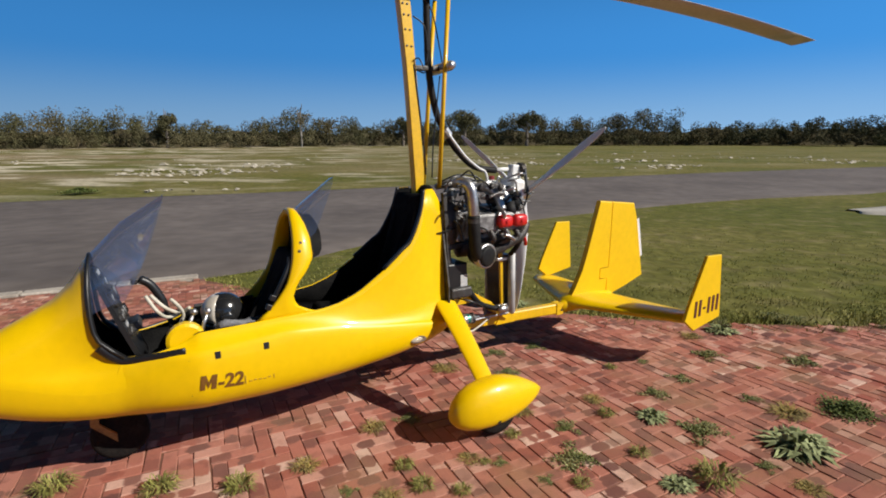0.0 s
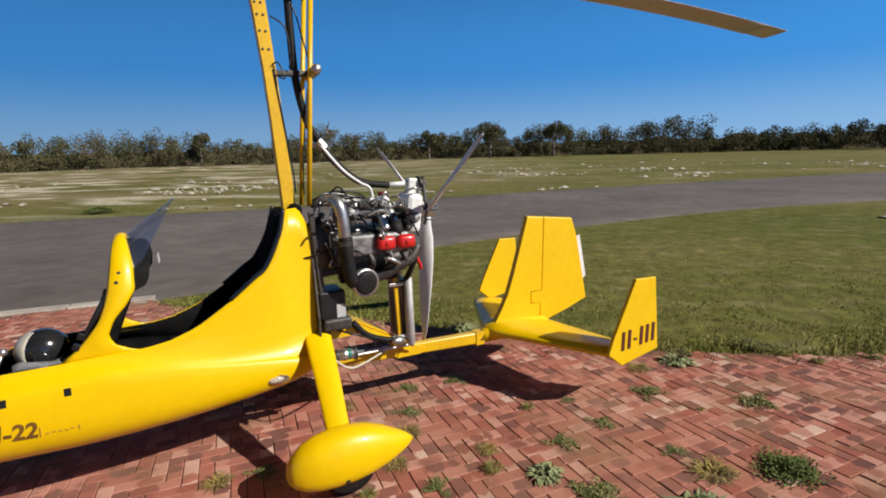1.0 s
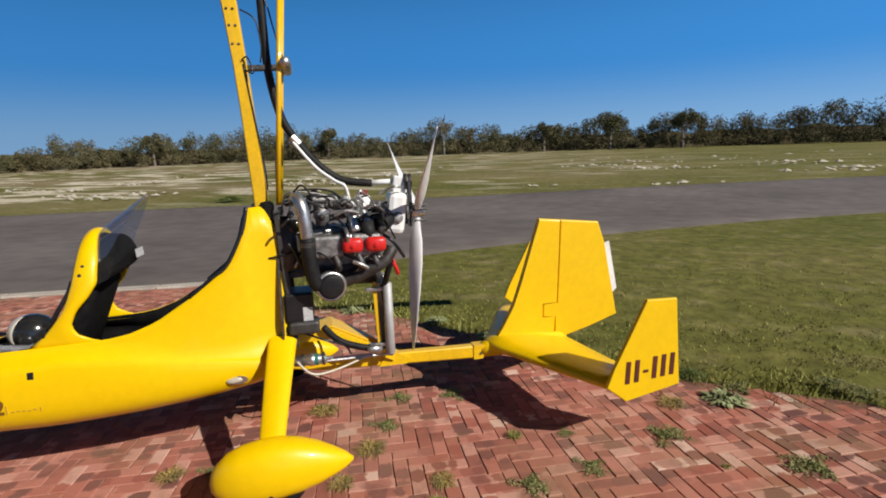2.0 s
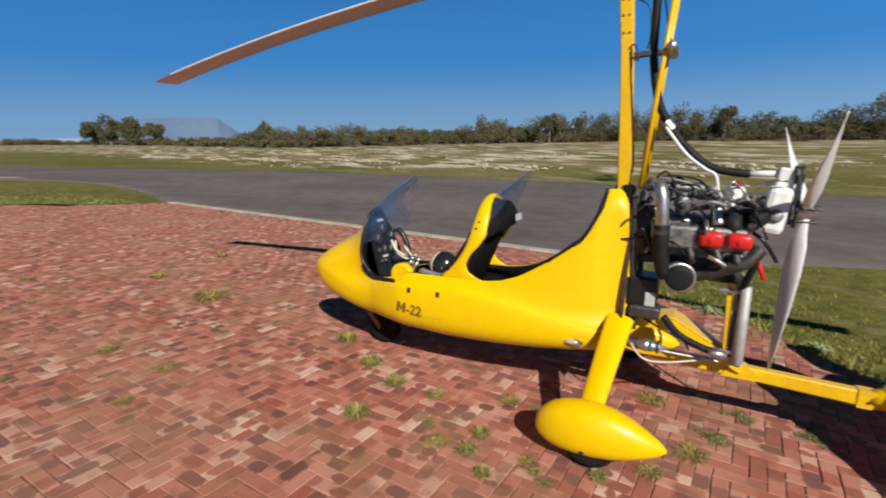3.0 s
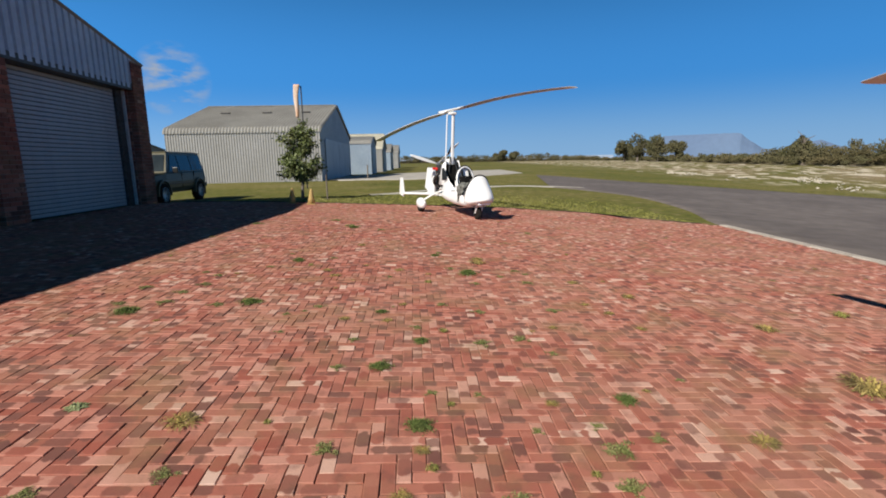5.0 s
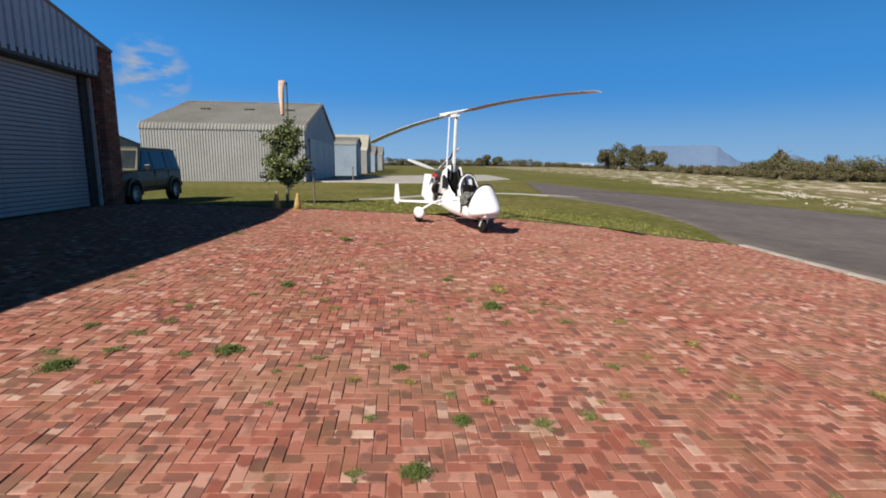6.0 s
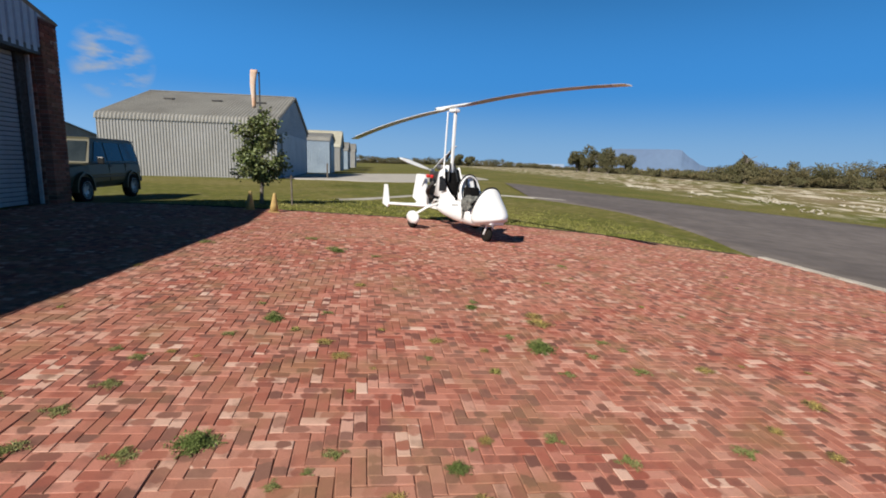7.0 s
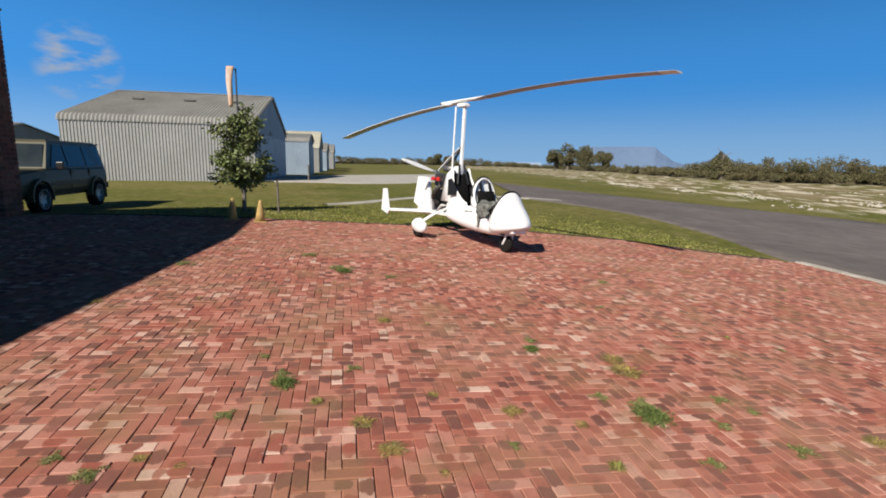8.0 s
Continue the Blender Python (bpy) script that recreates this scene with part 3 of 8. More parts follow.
ribbon("road", [(75, 57), (44, 43.5), (24.4, 36.0), (13, 31.3), (3.5, 27.0), (-6, 21.9), (-16, 17.8), (-24, 13.9), (-31, 10), (-34, 5), (-36, 0), (-39, -5.5), (-43, -11)],
       [(75, 42), (44, 31), (22, 23), (16, 20.4), (9.1, 17.7), (3.2, 13.9), (-1.3, 9.6), (-3.4, 6.38), (-8.6, 3.62), (-13.25, 1.18), (-17.7, 0.3), (-22.7, -1.8), (-26, -6)],
       ASPHALT, "worn grey asphalt taxiway with ragged grassy edges", "road", -0.012, across=14)
ribbon("concrete_slab", [(11.75, 14.75), (13.5, 15.55), (18.4, 17.8)], [(11.8, 14.4), (12.0, 13.5), (17.5, 11.5)], CONCRETE, "pale concrete pad in the grass", "pavement", 0.0, across=3)
ribbon("concrete_slab", [(-31.94, -25.36), (-42.56, -30.62), (-48.92, -31.13), (-61.63, -28.97), (-76.46, -25.21)], [(-32.36, -24.72), (-33.31, -22.07), (-33.4, -18.57), (-37.63, -16.01), (-49.92, -14.17)], CONCRETE, "pale sandy concrete apron before the hangar", "pavement", 0.0, across=16)
TRACK = [(-16.63, -11.42), (-19.49, -10.88), (-22.35, -10.02), (-25.1, -7.89), (-26.36, -4.39)]
ribbon("trim", [(x - 0.1, y - 0.13) for x, y in TRACK], [(x + 0.1, y + 0.13) for x, y in TRACK], CONCRETE, "thin pale strip of dry earth in the grass", "pavement", 0.0, across=3)
# the bed under the pavers, p along the kerb and q towards the hangar
EDGE = [(-2.8, 5.0), (-2.0, 2.6), (-0.8, 1.3), (0, 0), (11.1, 0), (11.6, 0.9), (12.4, 1.5), (13.3, 2.1), (13.8, 2.75), (14.4, 3.6), (15.3, 4.3), (16.2, 4.87), (19.5, 6.6), (24.5, 9.0)]
BACK = 14.85


def brim(p):
    """Where the paving begins, seen from the kerb's line."""
    return float(np.interp(p, [e[0] for e in EDGE], [e[1] for e in EDGE]))


def west_end(q):
    """Where the paving ends towards the bend of the taxiway."""
    return float(np.interp(q, [0, 1.3, 2.6, 5.0], [0, -0.8, -2.0, -2.8]))


def inside(p, q):
    return -2.8 < p < 24.5 and brim(p) < q < BACK


vs, fs = [], []
for i in range(55):
    p = -2.8 + i * 0.5
    top = brim(p)
    for j in range(19):
        x, y = pave(p, top + (BACK - top) * j / 18)
        vs.append((x, y, height(x, y) - 0.002))
fs = [(i * 19 + j, i * 19 + j + 1, (i + 1) * 19 + j + 1, (i + 1) * 19 + j) for i in range(54) for j in range(18)]
apron = tagged(raw("pavement", vs, fs, SOIL, smooth=True), "sloping apron of worn red clay brick pavers with weeds in the joints", "pavement", kind="structure")

# kerb stones along the taxiway
kerb = thing("kerb", Matrix(), "flush row of weathered pale concrete kerb stones", "kerb", kind="structure")
stone = None
for i in range(12):
    p = 0.46 + i * 0.925
    x, y = pave(p, -0.11)
    m = lie(x, y, math.degrees(math.atan2(EAST.y, EAST.x)) + random.uniform(-0.5, 0.5), -0.05 + random.uniform(-0.004, 0.004))
    if stone is None:
        bm = box(B(), (0, 0, 0), (0.91, 0.2, 0.15), bevel=0.015)
        stone = part("kerb_stone", bm, KERB, kerb)
        stone.matrix_basis = m
    else:
        o = stone.copy(); scene.collection.objects.link(o); o.matrix_basis = m


# ---- hangars ----
def corrugated(a, b, z0, z1, pitch=0.19, depth=0.035, top=None):
    """Points of a ribbed sheet from a to b (ground plan), z0 to z1 or up to top(t)."""
    a, b = Vector((*a, 0)), Vector((*b, 0))
    d = b - a
    n = max(1, int(d.length / pitch))
    side = Vector((d.y, -d.x, 0)).normalized()
    lo, hi = [], []
    for i in range(n):
        for f, out in ((0.0, 0), (0.16, 0), (0.28, 1), (0.88, 1)):       # narrow troughs between broad flats
            t = (i + f) / n
            v = a + d * t + side * depth * out
            lo.append((v.x, v.y, z0)); hi.append((v.x, v.y, top(t) if top else z1))
    lo.append((b.x, b.y, z0)); hi.append((b.x, b.y, top(1.0) if top else z1))
    return lo, hi


def sheet_wall(name, lo, hi, material, parent, label=""):
    n = len(lo)
    ob = raw(name, lo + hi, [(i, i + 1, n + i + 1, n + i) for i in range(n - 1)], material, parent)
    md = ob.modifiers.new("thickness", "SOLIDIFY"); md.thickness = 0.02
    if label:
        ob["label"] = label
    return ob


def hangar(name, corner, along, back, wide, deep, base, eave, ridge, label, roof_mat, side_mat, gable_mat, vents=(), big_door=True):
    """A gabled steel shed: the gable runs from corner along 'along', the long wall along 'back'."""
    t = thing(name, Matrix(), label, "hangar")
    a, u, v = Vector((*corner, 0)), Vector((*along, 0)).normalized(), Vector((*back, 0)).normalized()
    def at(i, j): return ((a + u * i + v * j).x, (a + u * i + v * j).y)
    rise = lambda s: eave + (ridge - eave) * (1 - abs(2 * s - 1))
    lo, hi = corrugated(at(0, 0), at(0, deep), base, eave - 0.2, pitch=0.2, depth=0.045); sheet_wall("wall", lo, hi, side_mat, t)
    lo, hi = corrugated(at(wide, deep), at(wide, 0), base, eave - 0.2, pitch=0.2, depth=0.045); sheet_wall("wall", lo, hi, side_mat, t)
    for j, d in ((0, 1), (deep, -1)):
        p, q = (at(0, j), at(wide, j)) if d < 0 else (at(wide, j), at(0, j))
        lo, hi = corrugated(p, q, base, 0, pitch=0.3, depth=0.03, top=rise); sheet_wall("gable_wall", lo, hi, gable_mat, t)
    # two ribbed roof slopes with an eave that rolls over
    for s0, s1 in ((0, 0.5), (1, 0.5)):
        n = 2 * int(deep / 0.24)
        rows = []
        for k in range(n + 1):
            j = deep * k / n
            dz = 0.05 if k % 2 else 0
            line = []
            for f in (-0.30, -0.26, -0.20, -0.12, -0.05, 0.0, 0.25, 0.5, 0.75, 1.0):
                s = s0 + (s1 - s0) * max(f, 0)
                sag = max(0.0, -f) / 0.30                      # the sheet rolls over the eave in a quarter round
                i = wide * s + (0.35 - (0.37 + dz) * math.sin(math.pi / 2 * sag) if f <= 0 else 0.0) * (1 if s0 == 0 else -1)
                z = rise(s) + 0.06 + dz + (-0.42 * (1 - math.cos(math.pi / 2 * sag)) + 0.35 * 2 * (ridge - eave) / wide * (1 - sag) if f <= 0 else 0)
                x, y = at(i, -0.12 + j * (deep + 0.24) / deep)
                line.append((x, y, z))
            rows.append(line)
        bm = loft(B(), rows, closed=False)
        part("roof", bm, roof_mat, t, solid=0.03)
    for f, j in vents:
        s = 0.5 * f
        x, y = at(wide * s, j)
        part("roof_vent", box(B(), (x, y, rise(s) + 0.12), (0.75, 0.55, 0.12), (0, 0, math.degrees(math.atan2(v.y, v.x))), 0.02), STEEL, t, "dark low roof vent")
    if big_door:
        for k in range(4):
            i0 = wide * (0.1 + 0.2 * k)
            x, y = at(i0 + wide * 0.1, -0.09)
            part("sliding_door", box(B(), (x, y, base + 1.75), (wide * 0.196, 0.05, 3.4), (0, 0, math.degrees(math.atan2(u.y, u.x))), 0.01), gable_mat, t, "tall pale sliding hangar door leaf")
    bm = B()
    for s0 in (0, 1):
        x0, y0 = at(wide * s0, -0.14); x1, y1 = at(wide * 0.5, -0.14)
        sweep(bm, [(x0, y0, eave + 0.02), (x1, y1, ridge + 0.03)], 0.09, 4)
    part("barge_flashing", bm, roof_mat, t)
    x0, y0 = at(wide * 0.5, 0); x1, y1 = at(wide * 0.5, deep)
    part("ridge_cap", sweep(B(), [(x0, y0, ridge + 0.1), (x1, y1, ridge + 0.1)], 0.16, 6, 0.35), roof_mat, t)
    return t


WEST = -EAST
hangar("hangar", (-31.52, -25.47), (WEST.x, WEST.y), (SOUTH.x, SOUTH.y), 18.2, 11.9, 0.1, 4.3, 6.9,
       "pale grey corrugated steel hangar with a low gabled roof", ROOF, SHEET, SHEET_B, vents=((0.62, 2.1), (0.62, 5.5), (0.62, 9.1)))
# second and fourth hangar: the shade on their sides is put in with SHEET_B
hangar("hangar", (-52.75, -34.4), (WEST.x, WEST.y), (SOUTH.x, SOUTH.y), 8.0, 12.7, -0.02, 4.15, 4.8,
       "pale grey flat fronted steel hangar further along the row", ROOF, SHEET_B, SHEET_B)
hangar("hangar", (-70.17, -43.46), (WEST.x, WEST.y), (SOUTH.x, SOUTH.y), 11.6, 14.8, -0.1, 3.95, 6.3,
       "small cream gabled hangar in the far row", mat("cream roof sheet", (0.47, 0.44, 0.34), (0.4, 0.37, 0.29), scale=0.5, rough=0.6), SHEET, SHEET)
hangar("hangar", (-89.28, -53.14), (WEST.x, WEST.y), (SOUTH.x, SOUTH.y), 12.7, 14.8, -0.15, 3.85, 5.3,
       "grey gabled hangar in the far row", ROOF, SHEET_B, SHEET)
hangar("hangar", (-116.9, -67.04), (WEST.x, WEST.y), (SOUTH.x, SOUTH.y), 14.8, 17, -0.15, 4.2, 6.1,
       "pale hangar at the end of the row", ROOF, SHEET, SHEET)
hangar("hangar", (-32.0, -54.5), (WEST.x, WEST.y), (SOUTH.x, SOUTH.y), 13.8, 21.2, 0.0, 3.6, 4.75,
       "grey hangar behind the parked car", ROOF, SHEET, ROOF)

# the near hangar: brick piers, a roller door and a ribbed gable, its front along EAST
near_hangar = thing("brick_hangar", Matrix(), "hangar with brick piers, grey roller doors and ribbed gable", "hangar")
FRONT_Q = 14.95


def front(p, z, out=0.0):
    x, y = pave(p, FRONT_Q - out)
    return Vector((x, y, z))


TURN = math.degrees(math.atan2(EAST.y, EAST.x))


def pier(p, wide, z0, z1, out=0.14):
    """A brick pier built of coursed bricks on a mortar core."""
    core = box(B(), (0, 0, (z1 - z0) / 2), (wide - 0.02, 0.5, z1 - z0))
    ob = part("brick_pier", core, MORTAR, near_hangar, "red face brick pier")
    ob.matrix_basis = Matrix.Translation(front(p + wide / 2, z0, out - 0.25)) @ pose(0, 0, 0, 0, 0, TURN)
    bm = B()
    course, k = 0.085, 0
    while z0 + (k + 1) * course < z1:
        zc = (k + 0.5) * course
        n = 2 if k % 2 else 3
        cuts = np.cumsum([0] + ([0.5, 0.5] if n == 2 else [0.25, 0.5, 0.25])) * wide
        for a, b in zip(cuts, cuts[1:]):
            box(bm, ((a + b) / 2 - wide / 2, -0.19, zc), (b - a - 0.012, 0.16, course - 0.012))
            box(bm, ((a + b) / 2 - wide / 2, 0.19, zc), (b - a - 0.012, 0.16, course - 0.012))
        for sgn in (-1, 1):
            box(bm, (sgn * (wide / 2 - 0.04), 0, zc), (0.12, 0.2, course - 0.012))
        k += 1
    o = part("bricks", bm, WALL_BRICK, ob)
    o["kind"] = "stuff"
    return ob


Z0 = 0.50
pier(-3.05, 0.56, Z0, 4.28)
pier(1.62, 0.6, Z0, 3.65, 0.1)
pier(6.9, 0.6, Z0, 3.65, 0.1)
pier(11.3, 0.6, Z0, 4.15)

KNEE, PEAK = 0.85, 4.3


def roof_line(p):
    """A low roof, hipped to the west: steep at its edge, nearly flat to the ridge, then a long shallow fall."""
    return float(np.interp(p, [-3.65, -3.1, KNEE, PEAK, 12.45], [4.07, 4.24, 5.17, 5.24, 4.0]))


# ribbed gable over the lintel
lo, hi = corrugated(front(11.9, 0, 0.07)[:2], front(-3.07, 0, 0.07)[:2], 3.58, 0, pitch=0.21, depth=0.06, top=lambda t: roof_line(11.9 - 14.97 * t))
ob = sheet_wall("gable_cladding", lo, hi, GABLE, near_hangar)
bm = B()
for a, b in ((-3.1, KNEE), (KNEE, PEAK), (PEAK, 12.2)):
    sweep(bm, [front(a, roof_line(a) + 0.02, 0.13), front(b, roof_line(b) + 0.02, 0.13)], 0.05, 4)
part("barge_board", bm, ROOF, near_hangar, "grey roof edge flashing")
part("lintel", box(B(), (0, 0, 0), (15.0, 0.22, 0.16), bevel=0.01), STEEL, near_hangar, "dark steel lintel").matrix_basis = Matrix.Translation(front(4.42, 3.6, 0.02)) @ pose(0, 0, 0, 0, 0, TURN)
for p0, p1 in ((-2.5, 1.62), (2.22, 6.9), (7.5, 11.3)):
    slats = [part("roller_door", box(B(), (0, 0, 0), (p1 - p0, 0.03, 3.02)), STEEL, near_hangar, "closed grey roller shutter door")]
    slats[0].matrix_basis = Matrix.Translation(front((p0 + p1) / 2, Z0 + 1.51, -0.26)) @ pose(0, 0, 0, 0, 0, TURN)
    bm = B()
    box(bm, (0, 0, 0), (p1 - p0, 0.028, 0.078), bevel=0.012)
    first = part("slat", bm, DOOR_SHEET, slats[0]); first.matrix_basis = pose(0, 0.022, -1.46)
    for k in range(1, 33):
        o = first.copy(); scene.collection.objects.link(o); o.matrix_basis = pose(0, 0.022, -1.46 + k * 0.0915)
    for p, lip in ((p0 + 0.15, p0 + 0.03), (p1 - 0.15, p1 - 0.03)):
        o = part("door_guide", box(B(), (0, 0, 0), (0.30, 0.1, 3.04), bevel=0.01), STEEL, near_hangar, "dark steel door guide")
        o.matrix_basis = Matrix.Translation(front(p, Z0 + 1.52, -0.2)) @ pose(0, 0, 0, 0, 0, TURN)
        o = part("guide_lip", box(B(), (0, 0, 0), (0.05, 0.08, 3.04), bevel=0.008), HUBCAP, near_hangar, "pale galvanised guide lip")
        o.matrix_basis = Matrix.Translation(front(lip, Z0 + 1.52, -0.11)) @ pose(0, 0, 0, 0, 0, TURN)
part("soffit", box(B(), (0, 0, 0), (14.6, 0.36, 0.1)), STEEL, near_hangar, "dark soffit over the doors").matrix_basis = Matrix.Translation(front(4.42, 3.575, -0.25)) @ pose(0, 0, 0, 0, 0, TURN)
# side walls, back and roof
for p in (-2.9, 11.75):
    bm = box(B(), (0, 0, 0), (0.22, 16, 3.5))
    part("wall", bm, MORTAR, near_hangar).matrix_basis = Matrix.Translation(front(p, Z0 + 1.7, -8.2)) @ pose(0, 0, 0, 0, 0, TURN)
part("wall", box(B(), (0, 0, 0), (14.8, 0.22, 3.5)), MORTAR, near_hangar).matrix_basis = Matrix.Translation(front(4.42, Z0 + 1.7, -16.1)) @ pose(0, 0, 0, 0, 0, TURN)
for a, b in ((-3.1, KNEE), (PEAK, KNEE), (12.2, PEAK)):
    rows = []
    for k in range(91):
        q = -0.12 + 16.5 * k / 90
        dz = 0.03 if k % 2 else 0
        rows.append([tuple(front(a + (b - a) * f, roof_line(a + (b - a) * f) + 0.03 + dz, -q)) for f in (0, 0.33, 0.66, 1)])
    part("roof", loft(B(), rows, closed=False), ROOF, near_hangar, solid=0.02)

# ---- far scenery ----
def foliage(rng, centre, size, count, leaf, flat=0.8):
    """Random leaf sprays clustered into clumps inside an uneven crown."""
    vs, fs = [], []
    lobes = [(Vector((rng.gauss(0, 0.42), rng.gauss(0, 0.42), rng.uniform(-0.45, 0.5))), rng.uniform(0.28, 0.5)) for _ in range(9)]
    for _ in range(count):
        c, r = rng.choice(lobes)
        d = Vector((rng.gauss(0, 1), rng.gauss(0, 1), rng.gauss(0, 1))).normalized() * r * rng.random() ** 0.35
        o = Vector(centre) + Vector(((c.x + d.x) * size[0], (c.y + d.y) * size[1], (c.z + d.z) * size[2]))
        a = Vector((rng.gauss(0, 1), rng.gauss(0, 1), rng.gauss(0, flat))).normalized()
        b = a.orthogonal().normalized()
        b = (Matrix.Rotation(rng.uniform(0, 6.28), 3, a) @ b)
        l, w = leaf * rng.uniform(0.6, 1.5), leaf * rng.uniform(0.35, 0.8)
        k = len(vs)
        vs += [tuple(o - b * l), tuple(o + a.cross(b) * w * 0.6 + a * w * 0.25), tuple(o + b * l), tuple(o - a.cross(b) * w * 0.6 + a * w * 0.25)]
        fs.append((k, k + 1, k + 2, k + 3))
    return vs, fs


def join(sets):
    V, F = [], []
    for vs, fs in sets:
        k = len(V)
        V += vs
        F += [tuple(i + k for i in f) for f in fs]
    return V, F


def polar(yaw, d):
    return -math.sin(radians(yaw - 0.35)) * d, math.cos(radians(yaw - 0.35)) * d


rng = random.Random(11)
LINE = [(-62, 170), (-45, 150), (-20, 128), (0, 122), (20, 118), (45, 124), (60, 128), (75, 121), (84.6, 172), (88, 240), (92, 330), (96, 520), (104, 560), (112, 560), (120, 480)]
green, dry, under = [], [], []
yaw = -62.0
while yaw < 120:
    d = float(np.interp(yaw, [a for a, _ in LINE], [b for _, b in LINE])) + rng.uniform(-3, 14)
    x, y = polar(yaw, d)
    scale = d / 122
    tall = (4.3 + 2.4 * noise.noise((yaw * 0.23, 1.7, 0)) + rng.uniform(0, 2.0)) * (1.0 if yaw < 60 else 0.68)
    if -24 < yaw < 50:
        tall += 1.0
    elif yaw <= -24:
        tall *= 0.85
    tall *= min(scale, 1.6) * 1.1
    if yaw > 103:
        tall *= 1.1
    elif yaw > 97:
        tall *= 0.75
    elif yaw > 82:
        tall *= 0.5
    z = height(x, y)
    wide = rng.uniform(2.0, 3.3) * min(scale, 2.2)
    n = int(330 / max(1, min(scale, 1.8)))
    (dry if rng.random() < 0.2 else green).append(foliage(rng, (x, y, z + tall * 0.52), (wide * 1.2, wide * 1.2, tall * 0.56), int(n * 3.0), 0.25 * min(scale, 2.0)))
    bx, by = polar(yaw + rng.uniform(-0.4, 0.4), d - 3)
    (dry if rng.random() < 0.6 else green).append(foliage(rng, (bx, by, z + 1.2 * min(scale, 1.6)), (2.8 * scale, 2.0, 1.7 * min(scale, 2) * (1 if yaw < 66 else 0.6)), 330, 0.26 * min(scale, 2.0)))
    yaw += math.degrees(rng.uniform(1.5, 2.4) * min(scale, 2.0) / d) * 1.15
V, F = join(green)
tagged(raw("treeline", V, F, LEAF), "long dark green belt of gum trees and bushes", "trees", kind="stuff")
V, F = join(dry)
tagged(raw("scrub", V, F, LEAF_DRY), "brownish dry scrub at the foot of the tree belt", "bushes", kind="stuff")
# dark sheet among the trees: the belt's shaded depth put into its colour
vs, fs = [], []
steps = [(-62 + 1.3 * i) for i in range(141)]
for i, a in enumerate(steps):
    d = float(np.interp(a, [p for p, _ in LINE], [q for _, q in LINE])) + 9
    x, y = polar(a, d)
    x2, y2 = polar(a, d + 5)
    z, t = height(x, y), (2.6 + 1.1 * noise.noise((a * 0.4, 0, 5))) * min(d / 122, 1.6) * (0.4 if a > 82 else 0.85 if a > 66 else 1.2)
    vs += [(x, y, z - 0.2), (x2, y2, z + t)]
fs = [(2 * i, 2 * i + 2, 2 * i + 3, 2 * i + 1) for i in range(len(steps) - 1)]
tagged(raw("belt_shade", vs, fs, mat("shaded undergrowth", (0.075, 0.068, 0.038), (0.105, 0.085, 0.055), scale=0.6, rough=1.0, fine=0.3, spec=0.0)), "dark sheet that paints the shade inside the tree belt", "bushes", kind="stuff")


def far_tree(yaw, d, tall, wide, label, bare=False, low=False):
    x, y = polar(yaw, d)
    z = height(x, y)
    t = thing("tree", Matrix.Translation((x, y, z)), label, "tree")
    bm = B()
    sweep(bm, smooth_pts([(0, 0, -0.2), (0.1, 0, tall * 0.25), (-0.1, 0.1, tall * 0.5), (0.1, 0, tall * 0.8)], 3), [(0.026 if bare else 0.05) * tall * (1 - 0.07 * i) for i in range(10)], 7)
    for k in range(9 if bare else 5):
        a = rng.uniform(0, 6.28)
        z0 = tall * rng.uniform(0.3, 0.7)
        e = Vector((math.cos(a) * wide * 0.7, math.sin(a) * wide * 0.7, z0 + tall * rng.uniform(0.2, 0.4)))
        sweep(bm, smooth_pts([(0, 0, z0), (e.x * 0.4, e.y * 0.4, z0 + (e.z - z0) * 0.6), e], 3), [0.018 * tall * (1 - 0.12 * i) for i in range(7)], 5)
    part("trunk", bm, mat("pale dead wood", (0.34, 0.31, 0.27), (0.26, 0.23, 0.2), scale=3, rough=0.9) if bare else BARK, t)
    vs, fs = foliage(rng, (0, 0, tall * (0.56 if low else 0.68)), (wide, wide, tall * (0.56 if low else 0.38 if not bare else 0.3)), 520 if bare else 2600 if low else 1700, (0.26 if bare else 0.28) * d / 122, 0.8)
    raw("crown", vs, fs, LEAF_DRY if bare else LEAF, t)


far_tree(17.2, 117, 9.2, 3.4, "pale half bare dead gum tree standing over the belt", bare=True)
far_tree(30.2, 120, 8.0, 2.6, "tall dark green gum tree in the belt")
far_tree(-1.0, 119, 8.4, 3.6, "broad dark green gum tree in the belt")
far_tree(6.0, 119, 7.2, 2.6, "rounded dark green gum tree in the belt")
far_tree(-8.0, 120, 7.9, 3.0, "dark green gum tree in the belt")
far_tree(47.5, 122, 6.8, 2.2, "small round topped gum tree in the belt")
far_tree(93.6, 300, 14.5, 8.5, "big dark spreading gum tree far across the field", low=True)
far_tree(91.6, 290, 13.0, 7.0, "dark gum tree far across the field", low=True)
far_tree(94.9, 310, 12.5, 6.0, "dark flat topped gum tree far across the field", low=True)
far_tree(89.9, 290, 10.5, 6.5, "lower dark gum tree far across the field", low=True)
far_tree(79.1, 150, 8.0, 3.0, "single round gum tree above the scrub", low=True)
far_tree(108.5, 420, 9.5, 7, "dark gum clump beyond the field", low=True)
far_tree(106.9, 430, 8.5, 6, "dark gum clump beyond the field", low=True)

